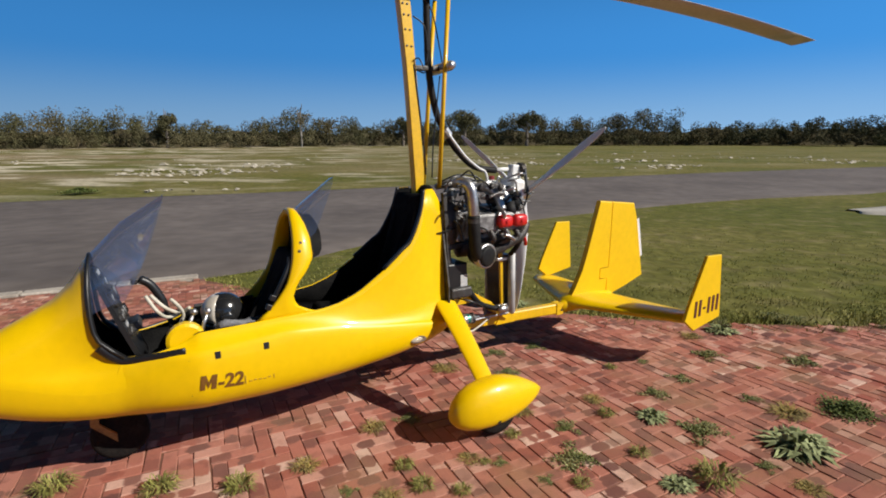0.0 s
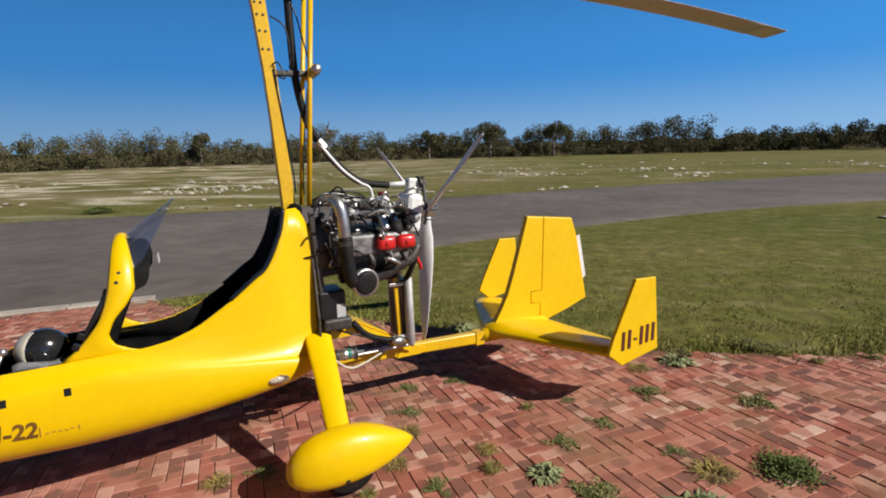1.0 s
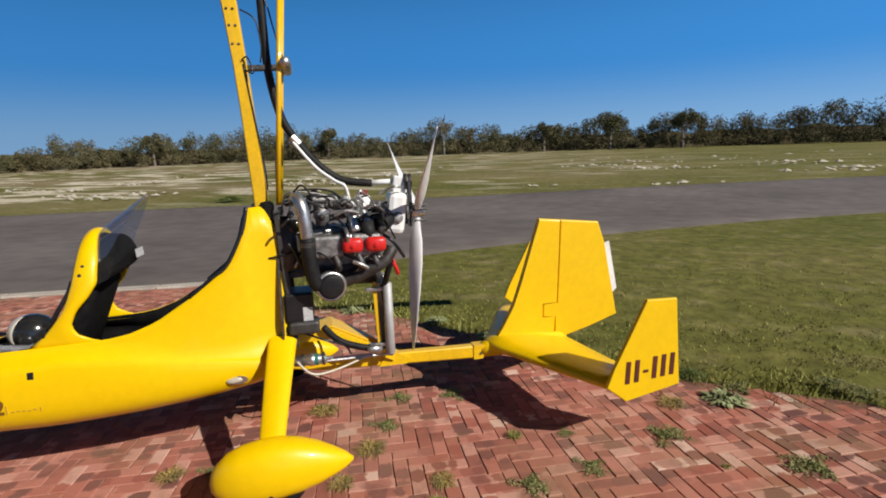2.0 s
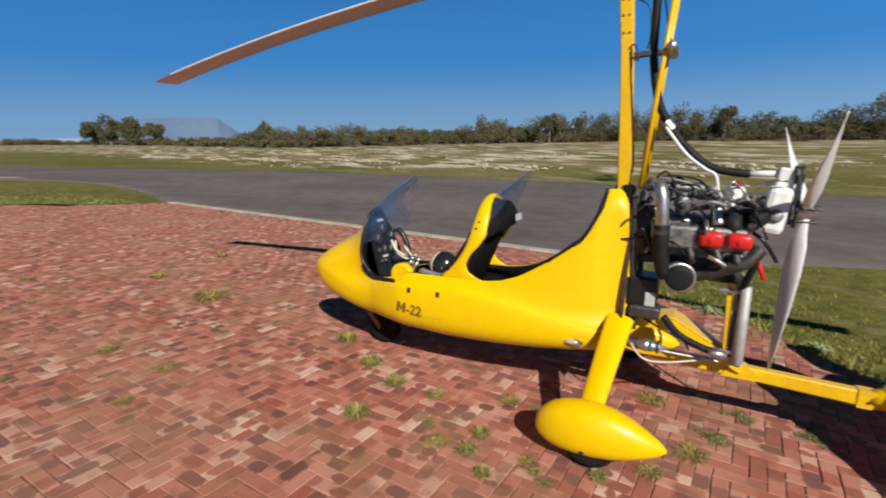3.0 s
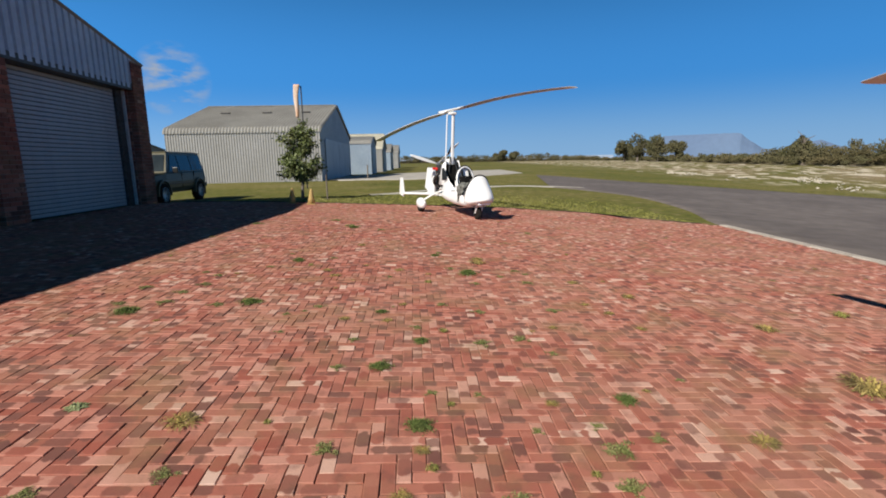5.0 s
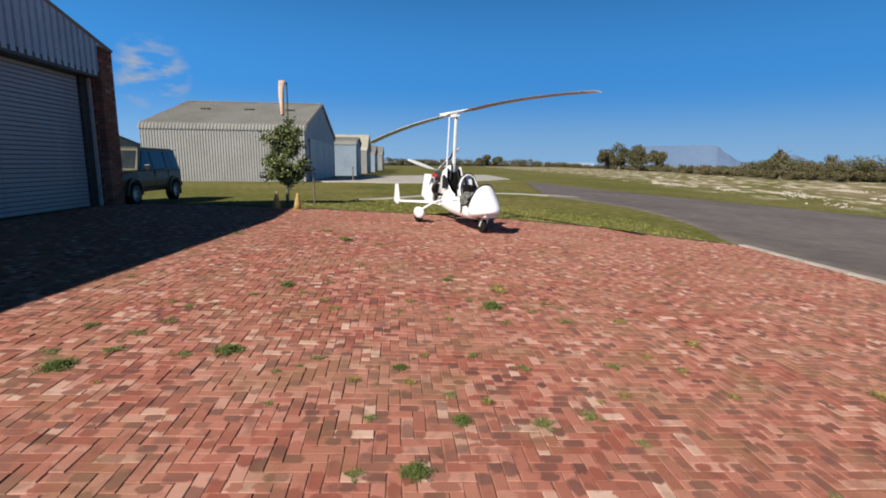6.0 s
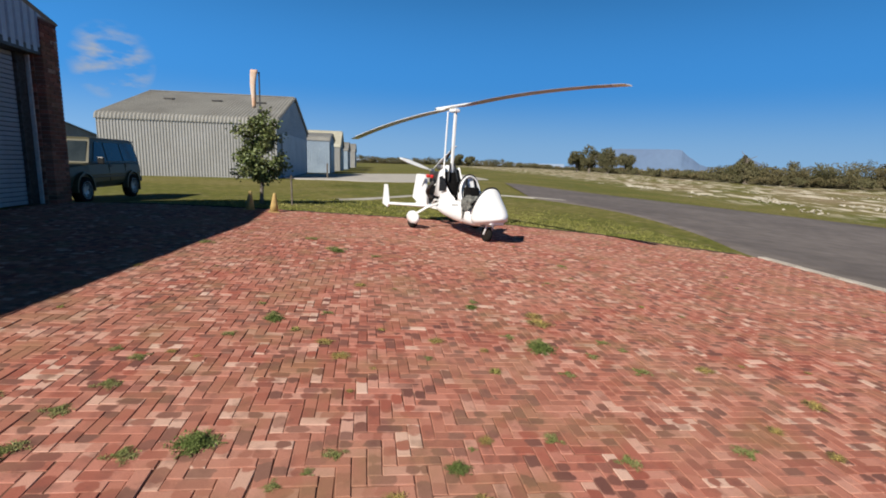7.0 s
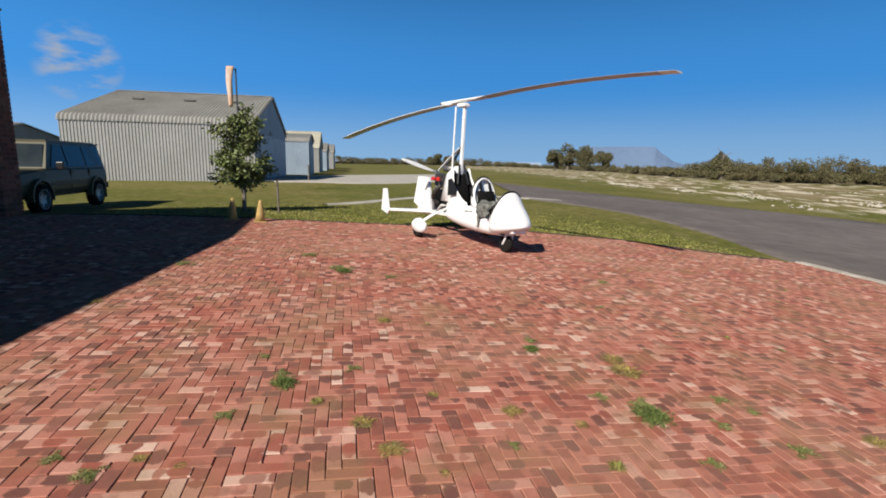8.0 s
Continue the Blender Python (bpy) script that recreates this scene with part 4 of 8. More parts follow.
# flat topped mountain and its shoulders, far away
def ridge(name, prof, d, material, label):
    top, bot = [], []
    for a, e in prof:
        x, y = polar(a, d)
        top.append((x * 1.05, y * 1.05, d * math.tan(radians(e)) + 1.5)); bot.append((x, y, -40))
    n = len(top)
    tagged(raw(name, bot + top, [(i, i + 1, n + i + 1, n + i) for i in range(n - 1)], material), label, "mountain", kind="structure")


prof = [(96.5, 0.0), (94.5, 0.5), (92.6, 1.3), (91.6, 1.9), (91.1, 2.22), (90.2, 2.27), (88.6, 2.28), (87.0, 2.30), (85.6, 2.31), (84.4, 2.30), (84.1, 2.18), (83.8, 1.85), (83.4, 1.5), (83.0, 1.25), (82.4, 0.75), (81.4, 0.45), (80.0, 0.45), (79.4, 0.8), (78.6, 1.2), (77.8, 1.35), (76.9, 0.9), (75.6, 0.4), (74, 0.1), (72, -0.2)]
fine = []
for (a0, e0), (a1, e1) in zip(prof, prof[1:]):
    for k in range(5):
        a = a0 + (a1 - a0) * k / 5
        fine.append((a, e0 + (e1 - e0) * k / 5 + 0.03 * noise.noise((a * 3.0, 0, 0))))
ridge("backdrop_mountain", fine, 3300, HAZE, "hazy blue flat topped mountain on the horizon")
ridge("backdrop_hills", [(a, 0.35 + 0.5 * abs(noise.noise((a * 0.13, 4, 0))) + (0.7 if 140 < a < 152 else 0)) for a in range(96, 182, 1)], 3000, HAZE_FAR, "hazy low hills on the horizon")

# pale rubble along the far side of the taxiway
rng = random.Random(23)
sets = []
for k in range(5200):
    x = rng.uniform(-80, 8) if k % 9 else rng.uniform(8, 40)
    off = 0.8 + abs(rng.gauss(0, 15))
    y = 0.42 * x + 25.5 + off
    if noise.noise((x * 0.09, y * 0.30, 9)) < 0.20 + (0.12 if off < 3 else 0):
        continue
    s = rng.uniform(0.05, 0.15) + 0.22 * rng.random() ** 5
    c = Vector((x, y, height(x, y) + s * 0.05))
    pts = [c + Vector((math.cos(a) * s * rng.uniform(0.7, 1.7), math.sin(a) * s * rng.uniform(0.5, 1.0), rng.uniform(-0.05, 0.04))) for a in (i * 1.047 for i in range(6))]
    pts.append(c + Vector((rng.uniform(-0.1, 0.1) * s, 0, s * rng.uniform(0.3, 0.6))))
    sets.append(([tuple(p) for p in pts], [(i, (i + 1) % 6, 6) for i in range(6)]))
V, F = join(sets)
tagged(raw("rubble", V, F, STONE), "scattered pale limestone rubble beyond the taxiway", "stones", kind="stuff")

# ---- the yellow gyroplane: x forward, y to its left, z up from the paving ----
GYRO = G @ pose(-0.13, 3.13, 0.012, 0, 0, 212.5)
gyro = thing("gyroplane", GYRO, "glossy yellow two seat open gyroplane parked on the brick paving", "gyroplane")

TX = [1.69, 1.57, 1.44, 1.39, 1.1, 1.0, 0.9, 0.8, 0.7, 0.58, 0.42, 0.3, 0.235, 0.155, 0.125, 0.05, -0.03]
TB = [0.292, 0.286, 0.274, 0.27, 0.262, 0.264, 0.267, 0.272, 0.278, 0.288, 0.304, 0.32, 0.332, 0.345, 0.352, 0.385, 0.46]
TW = [0.226, 0.274, 0.307, 0.316, 0.320, 0.319, 0.317, 0.314, 0.309, 0.302, 0.290, 0.278, 0.270, 0.260, 0.256, 0.245, 0.232]
TT = [0.60, 0.605, 0.635, 0.672, 0.682, 0.686, 0.690, 0.694, 0.71, 0.755, 0.858, 0.955, 1.01, 1.16, 1.295, 1.30, 1.145]
TS = [0.224, 0.226, 0.226, 0.236, 0.244, 0.246, 0.247, 0.247, 0.246, 0.243, 0.235, 0.226, 0.217, 0.196, 0.176, 0.158, 0.16]
WIDEST = 0.455
NX = [1.60, 1.70, 1.78, 1.84, 1.94, 2.04, 2.13, 2.2, 2.26, 2.30, 2.325, 2.335]
NB = [0.290, 0.293, 0.298, 0.304, 0.320, 0.345, 0.375, 0.405, 0.445, 0.485, 0.53, 0.572]
NT = [1.045, 1.04, 0.957, 0.917, 0.862, 0.805, 0.757, 0.718, 0.678, 0.645, 0.612, 0.588]
NW = [0.265, 0.222, 0.207, 0.196, 0.180, 0.164, 0.147, 0.129, 0.106, 0.081, 0.052, 0.012]
SEAM = 0.237                                 # how far up its section the hull reaches under the cowl
GU = [0, 0.1, 0.17, 0.25, 0.4, 0.55, 0.7, 0.82, 0.91, 0.965, 1]
GY = [1, 0.965, 0.89, 0.81, 0.775, 0.745, 0.67, 0.56, 0.42, 0.27, 0]


def nose_part(x):
    """Belly, top, half width and height of the widest line of the nose at x."""
    zb, zt, w = table(x, NX, NB, NT, NW)
    return zb, zt, w, WIDEST + 0.122 * ease(1.75, 2.33, x)


def nose_y(x, u, w):
    k = ease(1.8, 2.25, x)
    g = float(np.interp(u, GU, GY))
    return w * (g + (max(0, 1 - u ** 2.2) ** 0.62 - g) * k)


def tub_half(x, shrink=0.0):
    if x > 1.69:                             # ahead of the cockpit, under the cowl
        zb, zt, w, zc = nose_part(x)
        zb, w = zb + shrink, max(0.002, w - shrink)
        top = float(np.interp(x, [1.69, 1.75], [SEAM, 0.05]))
        pts = [(nose_y(x, top * (1 - i / 11), w), zc + (zt - zc) * top * (1 - i / 11)) for i in range(12)]
        for i in range(1, 10):
            a = math.pi / 2 * i / 9
            pts.append((w * math.cos(a) ** 0.55, zc - (zc - zb) * math.sin(a) ** 0.8))
        pts[-1] = (0, zb)
        return pts
    zb, w, zt, wt = table(x, TX, TB, TW, TT, TS)
    zb, w, wt = zb + shrink, w - shrink, wt - shrink
    zs = min(float(np.interp(x, [0.0, 0.2, 0.4, 0.7, 1.0, 1.4], [0.485, 0.52, 0.55, 0.60, 0.627, 0.60])), zt - 0.015)
    ys = wt + (w - wt) * 0.62 if x > 1.0 else w - 0.02 - 0.012 * (1 - x)
    pts = []
    for i in range(7):                       # flat upper panel, from the opening's edge down to the shoulder
        f = i / 6
        pts.append((wt + (ys - wt) * f ** 1.25 - 0.006 * math.sin(math.pi * f), zt + (zs - zt) * f))
    for i in range(1, 6):                    # the shoulder rolls out to the widest line
        a = math.pi / 2 * i / 5
        pts.append((ys + (w - ys) * math.sin(a) ** 0.8, zs + (WIDEST - zs) * (1 - math.cos(a)) ** 0.9))
    k = ease(1.42, 1.66, x)                  # towards the nose the side takes the cowl's own curve
    pts = [(y + (w * float(np.interp((z - WIDEST) / 0.612, GU, GY)) - y) * k, z) for y, z in pts]
    for i in range(1, 10):                   # round the belly
        a = math.pi / 2 * i / 9
        pts.append((w * math.cos(a) ** 0.55, WIDEST - (WIDEST - zb) * math.sin(a) ** 0.8))
    pts[-1] = (0, zb)
    return pts


def tub_ring(x, shrink=0.0):
    h = tub_half(x, shrink)
    return [(x, y, z) for y, z in h] + [(x, -y, z) for y, z in h[-2::-1]]


def tub_xs():
    xs = [2.335, 2.33, 2.32, 2.30, 2.275, 2.24, 2.2, 2.15, 2.1, 2.05, 2.0, 1.95, 1.9, 1.85, 1.8, 1.76, 1.72, 1.69]
    while xs[-1] > -0.03:
        xs.append(xs[-1] - (0.02 if xs[-1] < 0.22 or 1.3 < xs[-1] < 1.46 else 0.045))
    return xs[:-1] + [-0.03]


def side_y(x, z):
    """Half width of the fuselage side at x and height z."""
    h = tub_half(x)
    return float(np.interp(z, [q[1] for q in h[::-1]], [q[0] for q in h[::-1]]))


fuselage = part("fuselage", loft(B(), [tub_ring(x) for x in tub_xs()], closed=False), YELLOW, gyro, "glossy yellow fibreglass hull", smooth=True, solid=0.008)
part("cockpit_lining", loft(B(), [tub_ring(x, 0.016) for x in tub_xs()], closed=False), LINING, gyro, "matt black cockpit lining", smooth=True)

# nose cowl
def arch_x(z):
    """How far forward the screen opening's edge stands at height z."""
    return float(np.interp(z, [0.50, 0.57, 0.60, 0.63, 0.67, 0.72, 0.78, 0.88, 0.97, 1.03, 1.07], [1.69, 1.69, 1.695, 1.74, 1.775, 1.795, 1.803, 1.805, 1.80, 1.795, 1.79]))


def nose_ring(x):
    """The cowl over the hull at x: an open arch that can follow the screen opening's edge."""
    zb, zt, w, zc = nose_part(x)
    low = math.asin(0.02)
    ring = []
    for i in range(41):
        a = low + (math.pi - 2 * low) * i / 40
        u = math.sin(a)
        z = zc + (zt - zc) * u
        ring.append((x + (arch_x(z) - 1.69) * max(0, 1 - (x - 1.69) / 0.25), math.copysign(nose_y(x, u, w) + 0.0045, math.cos(a)), z))
    return ring


rings = [nose_ring(x) for x in (1.69, 1.73, 1.78, 1.84)] + [nose_ring(float(x)) for x in np.linspace(1.89, 2.2, 8)] + [nose_ring(x) for x in (2.24, 2.275, 2.30, 2.32, 2.33, 2.335)]
bm = loft(B(), rings, closed=False)
part("nose_cowl", bm, YELLOW, gyro, "glossy yellow nose cowl", smooth=True)
part("cowl_lining", loft(B(), [[(x, y * 0.955, 0.6 + (z - 0.6) * 0.955) for x, y, z in r] for r in rings[:8]], closed=False), LINING, gyro, smooth=True)
part("nose_tip", lathe(B(), [(-0.012, 0.014), (0.0, 0.012), (0.006, 0.006), (0.008, 0.001)], (2.333, 0, 0.58), (1, 0, 0), 16), YELLOW, gyro, smooth=True)

# black rubber edge round the screen opening and back along both sills
arch = nose_ring(1.69)
hoop_pts = [p for p in arch if p[2] > 0.60][::2]
for s in (1, -1):
    pts = [(x, s * (side_y(min(x, 1.689), min(z, 0.6)) + 0.005), z) for x, z in ((1.445, 0.608), (1.53, 0.598), (1.61, 0.590), (1.67, 0.585), (1.70, 0.592), (1.74, 0.622), (1.775, 0.665))]
    part("edge_trim", sweep(B(), smooth_pts(pts, 4), 0.019, 8, 0.4, up=(0, 1, 0)), TRIM, gyro, "black rubber edge trim", smooth=True)
part("edge_trim", sweep(B(), smooth_pts([(x - 0.012, y * 1.012, 0.6 + (z - 0.6) * 1.008) for x, y, z in hoop_pts], 2), 0.021, 8, 0.5, up=(1, 0, 0)), TRIM, gyro, "black rubber edge trim", smooth=True)
bm = B()
for x, y, z in hoop_pts[1:8:2] + hoop_pts[-8:-1:2]:
    lathe(bm, [(0, 0.006), (0.003, 0.005), (0.004, 0.001)], (x - 0.012, y * 1.07, z), (0, math.copysign(1, y), 0.1), 8)
part("trim_rivets", bm, ALLOY, gyro)["kind"] = "stuff"

# front screen: rises from the arch and leans back
base, top = [], []
for x, y, z in [p for p in arch if p[2] > 0.77]:
    f = min(1, (z - 0.76) / 0.28)
    base.append((x + 0.002, y, z))
    top.append((x - 0.335 * f ** 0.45, y * (1 - 0.1 * f), z + 0.275 * f ** 0.9))
mid = [tuple((Vector(a) + Vector(b)) / 2 + Vector((0.02, 0, 0.015)) * max(0, (a[2] - 0.76) / 0.28)) for a, b in zip(base, top)]
part("front_screen", loft(B(), [base, mid, top], closed=False), SCREEN, gyro, "clear acrylic front windscreen, reflected sky put into its colour", smooth=True).visible_shadow = False

# instrument panel with dials
def on_panel(y, z, out=0.0):
    """A point on the instrument panel, which leans forward as it rises."""
    return Vector((1.632 + 0.36 * (z - 0.62) - out, y, z + 0.36 * out))


rim = [(0.165 * math.copysign(abs(math.cos(a)) ** 0.8, math.cos(a)), 0.64 + 0.36 * math.sin(a)) for a in np.linspace(0, math.pi, 21)] + [(-0.165, 0.52), (0.165, 0.52)]
panel = part("instrument_panel", loft(B(), [[on_panel(y, z) for y, z in rim], [on_panel(y, z, -0.02) for y, z in rim]]), TRIM, gyro, "black instrument panel")
for (y, z, r) in ((0.085, 0.845, 0.04), (0.0, 0.91, 0.04), (-0.085, 0.845, 0.04), (0.045, 0.765, 0.033), (-0.035, 0.76, 0.033), (0.115, 0.765, 0.022), (-0.11, 0.755, 0.026), (0.12, 0.69, 0.017), (0.08, 0.69, 0.017)):
    d = part("dial", lathe(B(), [(0, r), (0.012, r), (0.014, r * 0.82), (0.008, r * 0.8), (0.008, 0.001)], on_panel(y, z), (-1, 0, 0.36), 18), STEEL, panel, "round dial with dark face")
    part("needle", box(B(), on_panel(y + r * 0.2, z + r * 0.25, 0.012), (0.003, r * 0.1, r * 0.9), (35, 14, 0)), LABEL_W, panel)
part("placard", box(B(), on_panel(0.0, 0.968, 0.003), (0.004, 0.07, 0.02), (0, 20, 0)), LABEL_W, panel, "white placard")
part("placard", box(B(), on_panel(0.05, 0.72, 0.003), (0.004, 0.08, 0.018), (0, 20, 0)), LABEL_W, panel, "white placard")
part("radio", box(B(), on_panel(-0.03, 0.685, 0.02), (0.05, 0.14, 0.045), (0, 20, 0), 0.006), STEEL, panel, "dark radio unit")

# front seat well, seats, stick, levers, cables
part("floor_pan", plate(B(), [(1.6, -0.22), (1.6, 0.22), (0.1, 0.19), (0.1, -0.19)], 0.02, pose(0, 0, 0.40)), LINING, gyro)


def seat(x0, lean, tall, wide, zs):
    s = part("seat", box(B(), (x0 + 0.21, 0, zs), (0.46, wide, 0.10), (0, -6, 0), 0.035), FABRIC, gyro, "black padded seat cushion", smooth=True)
    b = part("backrest", box(B(), (x0 - lean / 2, 0, zs + tall / 2), (0.09, wide, tall), (0, -math.degrees(math.atan2(lean, tall)), 0), 0.035), FABRIC, gyro, "black padded backrest", smooth=True)
    for y in (-0.09, 0.09):
        part("harness_strap", sweep(B(), smooth_pts([(x0 - lean + 0.05, y, zs + tall * 0.93), (x0 - lean * 0.5 + 0.075, y * 0.8, zs + tall * 0.5), (x0 + 0.09, y * 0.7, zs + 0.085), (x0 + 0.22, y * 1.5, zs + 0.075)], 5), 0.02, 6, 0.18, up=(1, 0, 0)), FABRIC, s, "black harness strap")
    return s


seat(1.06, 0.20, 0.50, 0.36, 0.50)
seat(0.30, 0.20, 0.72, 0.34, 0.56)
part("headrest", box(B(), (0.055, 0, 1.22), (0.07, 0.22, 0.2), (0, -12, 0), 0.03), FABRIC, gyro, "black padded headrest", smooth=True)
bm = B()
for s in (1, -1):
    sweep(bm, smooth_pts([(0.42, s * 0.231, 0.862), (0.3, s * 0.222, 0.958), (0.235, s * 0.213, 1.013), (0.158, s * 0.192, 1.165), (0.124, s * 0.172, 1.297)], 5), 0.012, 6)
part("rear_opening_trim", bm, TRIM, gyro, "black rubber edge trim", smooth=True)
stick = part("control_stick", sweep(B(), smooth_pts([(1.47, 0, 0.46), (1.48, 0, 0.62), (1.50, 0, 0.76), (1.55, 0, 0.875), (1.60, 0, 0.915)], 5), [0.012] * 8 + [0.014] * 3 + [0.02] * 8 + [0.022, 0.012], 10), TRIM, gyro, "black control stick with moulded grip", smooth=True)
part("trigger", box(B(), (1.62, 0, 0.905), (0.03, 0.02, 0.03), bevel=0.006), STEEL, stick)
for y, x in ((0.18, 1.36), (0.16, 1.42)):
    l = part("lever", sweep(B(), [(x + 0.02, y, 0.60), (x - 0.01, y - 0.01, 0.70), (x - 0.03, y - 0.02, 0.745)], 0.009, 8), ALLOY, gyro, "bare metal lever", smooth=True)
    part("knob", lathe(B(), [(-0.018, 0.004), (-0.012, 0.014), (0, 0.018), (0.012, 0.014), (0.018, 0.003)], (x - 0.032, y - 0.02, 0.75), (0, 0, 1), 12), ALLOY, l, smooth=True)
part("lever_housing", lathe(B(), [(-0.02, 0.001), (-0.02, 0.085), (0.02, 0.085), (0.028, 0.07), (0.028, 0.001)], (1.435, 0.19, 0.635), (0, 1, 0), 24), YELLOW, gyro, "yellow rounded lever housing", smooth=False)
for k, pts in enumerate(([(1.58, 0.06, 0.84), (1.54, 0.10, 0.77), (1.50, 0.05, 0.72), (1.44, 0.04, 0.73), (1.40, 0.08, 0.76)], [(1.48, 0.10, 0.82), (1.45, 0.09, 0.78), (1.43, 0.06, 0.72), (1.46, 0.06, 0.66), (1.48, 0.08, 0.60)],
                         [(1.56, 0.14, 0.86), (1.51, 0.16, 0.80), (1.46, 0.12, 0.755)])):
    part("cable", sweep(B(), smooth_pts(pts, 6), 0.009, 7), CABLE, gyro, "cream headset cable", smooth=True)
part("far_sill_trim", sweep(B(), smooth_pts([(1.36, -0.236, 0.68), (1.2, -0.242, 0.684), (1.05, -0.245, 0.69)], 4), 0.012, 6), TRIM, gyro)

# hoop between the seats: broad feet that flow out of the sills
HZ = [0.66, 0.69, 0.705, 0.73, 0.775, 0.845, 0.905, 0.97, 1.073, 1.139, 1.177, 1.20]
HF = [1.16, 1.12, 1.092, 1.062, 1.02, 0.968, 0.945, 0.927, 0.911, 0.903, 0.897, 0.89]
HR = [0.72, 0.80, 0.868, 0.91, 0.937, 0.908, 0.855, 0.816, 0.815, 0.826, 0.836, 0.844]


def hoop_y(z):
    v = max(0, (z - 0.66) / 0.541)
    return (0.240 + 0.006 * ease(0.68, 0.74, z)) * max(0, 1 - v ** 2.7) ** 0.5


def hoop_ring(a):
    z = 0.66 + 0.54 * abs(math.sin(a)) ** 0.85
    xf, xr = table(z, HZ, HF, HR)
    s = 1 if math.cos(a) >= 0 else -1
    o = Vector((0, s * hoop_y(z), z))
    out = Vector((0, s * max(0.02, math.cos(a) * s), math.sin(a) ** 3)).normalized() * (0.003 + 0.013 * ease(0.69, 0.84, z))
    w = xf - xr
    return [o + Vector((xf, 0, 0)) + out * 0.1, o + Vector((xf - 0.12 * w, 0, 0)) + out * 0.85, o + Vector((xf - 0.5 * w, 0, 0)) + out * 1.1, o + Vector((xr + 0.12 * w, 0, 0)) + out * 0.85,
            o + Vector((xr, 0, 0)) + out * 0.1, o + Vector((xr + 0.1 * w, 0, 0)) - out, o + Vector((xf - 0.1 * w, 0, 0)) - out]


part("hoop", loft(B(), [hoop_ring(math.pi * (0.002 + 0.996 * i / 72)) for i in range(73)], caps=True), YELLOW, gyro, "yellow fairing hoop between the seats", smooth=True)
bm = B()
for s in (1, -1):
    for dx, dz in ((0, 0), (0.012, 0.04)):
        lathe(bm, [(0, 0.009), (0.005, 0.008), (0.006, 0.001)], (0.872 + dx, s * (hoop_y(1.05 - dz) + 0.014), 1.05 - dz), (0.1, s, 0.2), 10)
part("hoop_bolts", bm, STEEL, gyro)["kind"] = "stuff"
# harness clips on the hoop's inner face
for x, z in ((1.036, 0.79), (1.058, 0.745)):
    part("clip", box(B(), (x, 0.238, z), (0.03, 0.022, 0.03), (0, -24, 0), 0.004), TRIM, gyro, "black clip")
part("inner_edge", sweep(B(), smooth_pts([(1.035, 0.225, 0.77), (0.99, 0.225, 0.85), (0.945, 0.208, 0.93), (0.93, 0.19, 0.98)], 4), 0.011, 6), TRIM, gyro, "black inner edge of the hoop", smooth=True)

# rear instrument pod: a glossy black wedge behind the hoop, and above it a clear screen with sky blue put in
zs = [0.955 + 0.244 * math.sin(math.pi / 2 * k / 11) for k in range(12)]
line = [(hoop_y(z) * 0.95, z - 0.008) for z in zs] + [(-hoop_y(z) * 0.95, z - 0.008) for z in zs[-2::-1]]


def hood(y, z, back):
    v = (z - 0.955) / 0.244
    x0 = table(z, HZ, HR)[0] + 0.02
    return (x0 - back * (0.075 + 0.02 * v), y * (1 - 0.04 * back), z + back * (0.03 - 0.045 * v) + (1 - v) * 0.10 * back * (0.246 - y) * 0.5)


hoodp = part("rear_pod", loft(B(), [[hood(y, z, b) for y, z in line] for b in (0, 0.2, 0.4, 0.6, 0.8, 0.95, 1)]), LINING, gyro, "black rear instrument pod", smooth=False)
bm = B()
for i in range(6):
    box(bm, (0.723, -0.06 - 0.02 * i, 1.065), (0.004, 0.009, 0.045), (0, 4, 0))
part("placard", bm, LABEL_W, hoodp, "white printed placard of short bars")
rows = []
for b in (0, 0.5, 1):
    row = []
    for y, z in line[3:-3]:
        f = (z - 0.955) / 0.244
        p = Vector(hood(y, z, 0)) + Vector((-0.004, 0, 0.004))
        row.append(tuple(p + Vector((-0.25 * b * f ** 1.6, -0.08 * b * y, 0.195 * b * f ** 1.6))))
    rows.append(row)
part("rear_screen", loft(B(), rows, closed=False), SCREEN, gyro, "clear acrylic rear windscreen, reflected sky put into its colour", smooth=True).visible_shadow = False

# hull details: panel seams, latches, lamp, lettering as plain bars
for x in (1.43, 1.045):
    part("panel_seam", sweep(B(), [(x + 0.008 * math.sin(k), side_y(x, z) + 0.0005, z) for k, z in enumerate(np.linspace(0.33, 0.60, 9))], 0.0022, 5), STEEL, gyro, "thin dark panel seam")
part("panel_seam", sweep(B(), [(x, side_y(x, 0.685 - 0.02 * (1 - x)) + 0.0005, 0.685 - 0.02 * (1 - x)) for x in np.linspace(1.02, 0.55, 10)], 0.0018, 5), YELLOW_TUBE, gyro)
for x, z in ((1.315, 0.572), (1.097, 0.575)):
    part("latch", box(B(), (x, side_y(x, z) + 0.002, z), (0.026, 0.008, 0.034), (8, 0, 0), 0.002), TRIM, gyro, "small black recessed latch")
lamp_part = part("side_lamp", lathe(B(), [(-0.045, 0.002), (-0.036, 0.011), (-0.012, 0.018), (0.015, 0.017), (0.035, 0.010), (0.05, 0.002)], (0.238, side_y(0.238, 0.418) + 0.004, 0.418), (-1, -0.12, 0.06), 14), LENS, gyro, "clear teardrop side lamp in a grey base", smooth=True)
part("lamp_base", plate(B(), [(0.06 * math.cos(a) - 0.003, 0.023 * math.sin(a)) for a in np.linspace(0, 2 * math.pi, 20, endpoint=False)], 0.008, pose(0.238, side_y(0.238, 0.418), 0.418, 90, 0, -7)), ALLOY, lamp_part)


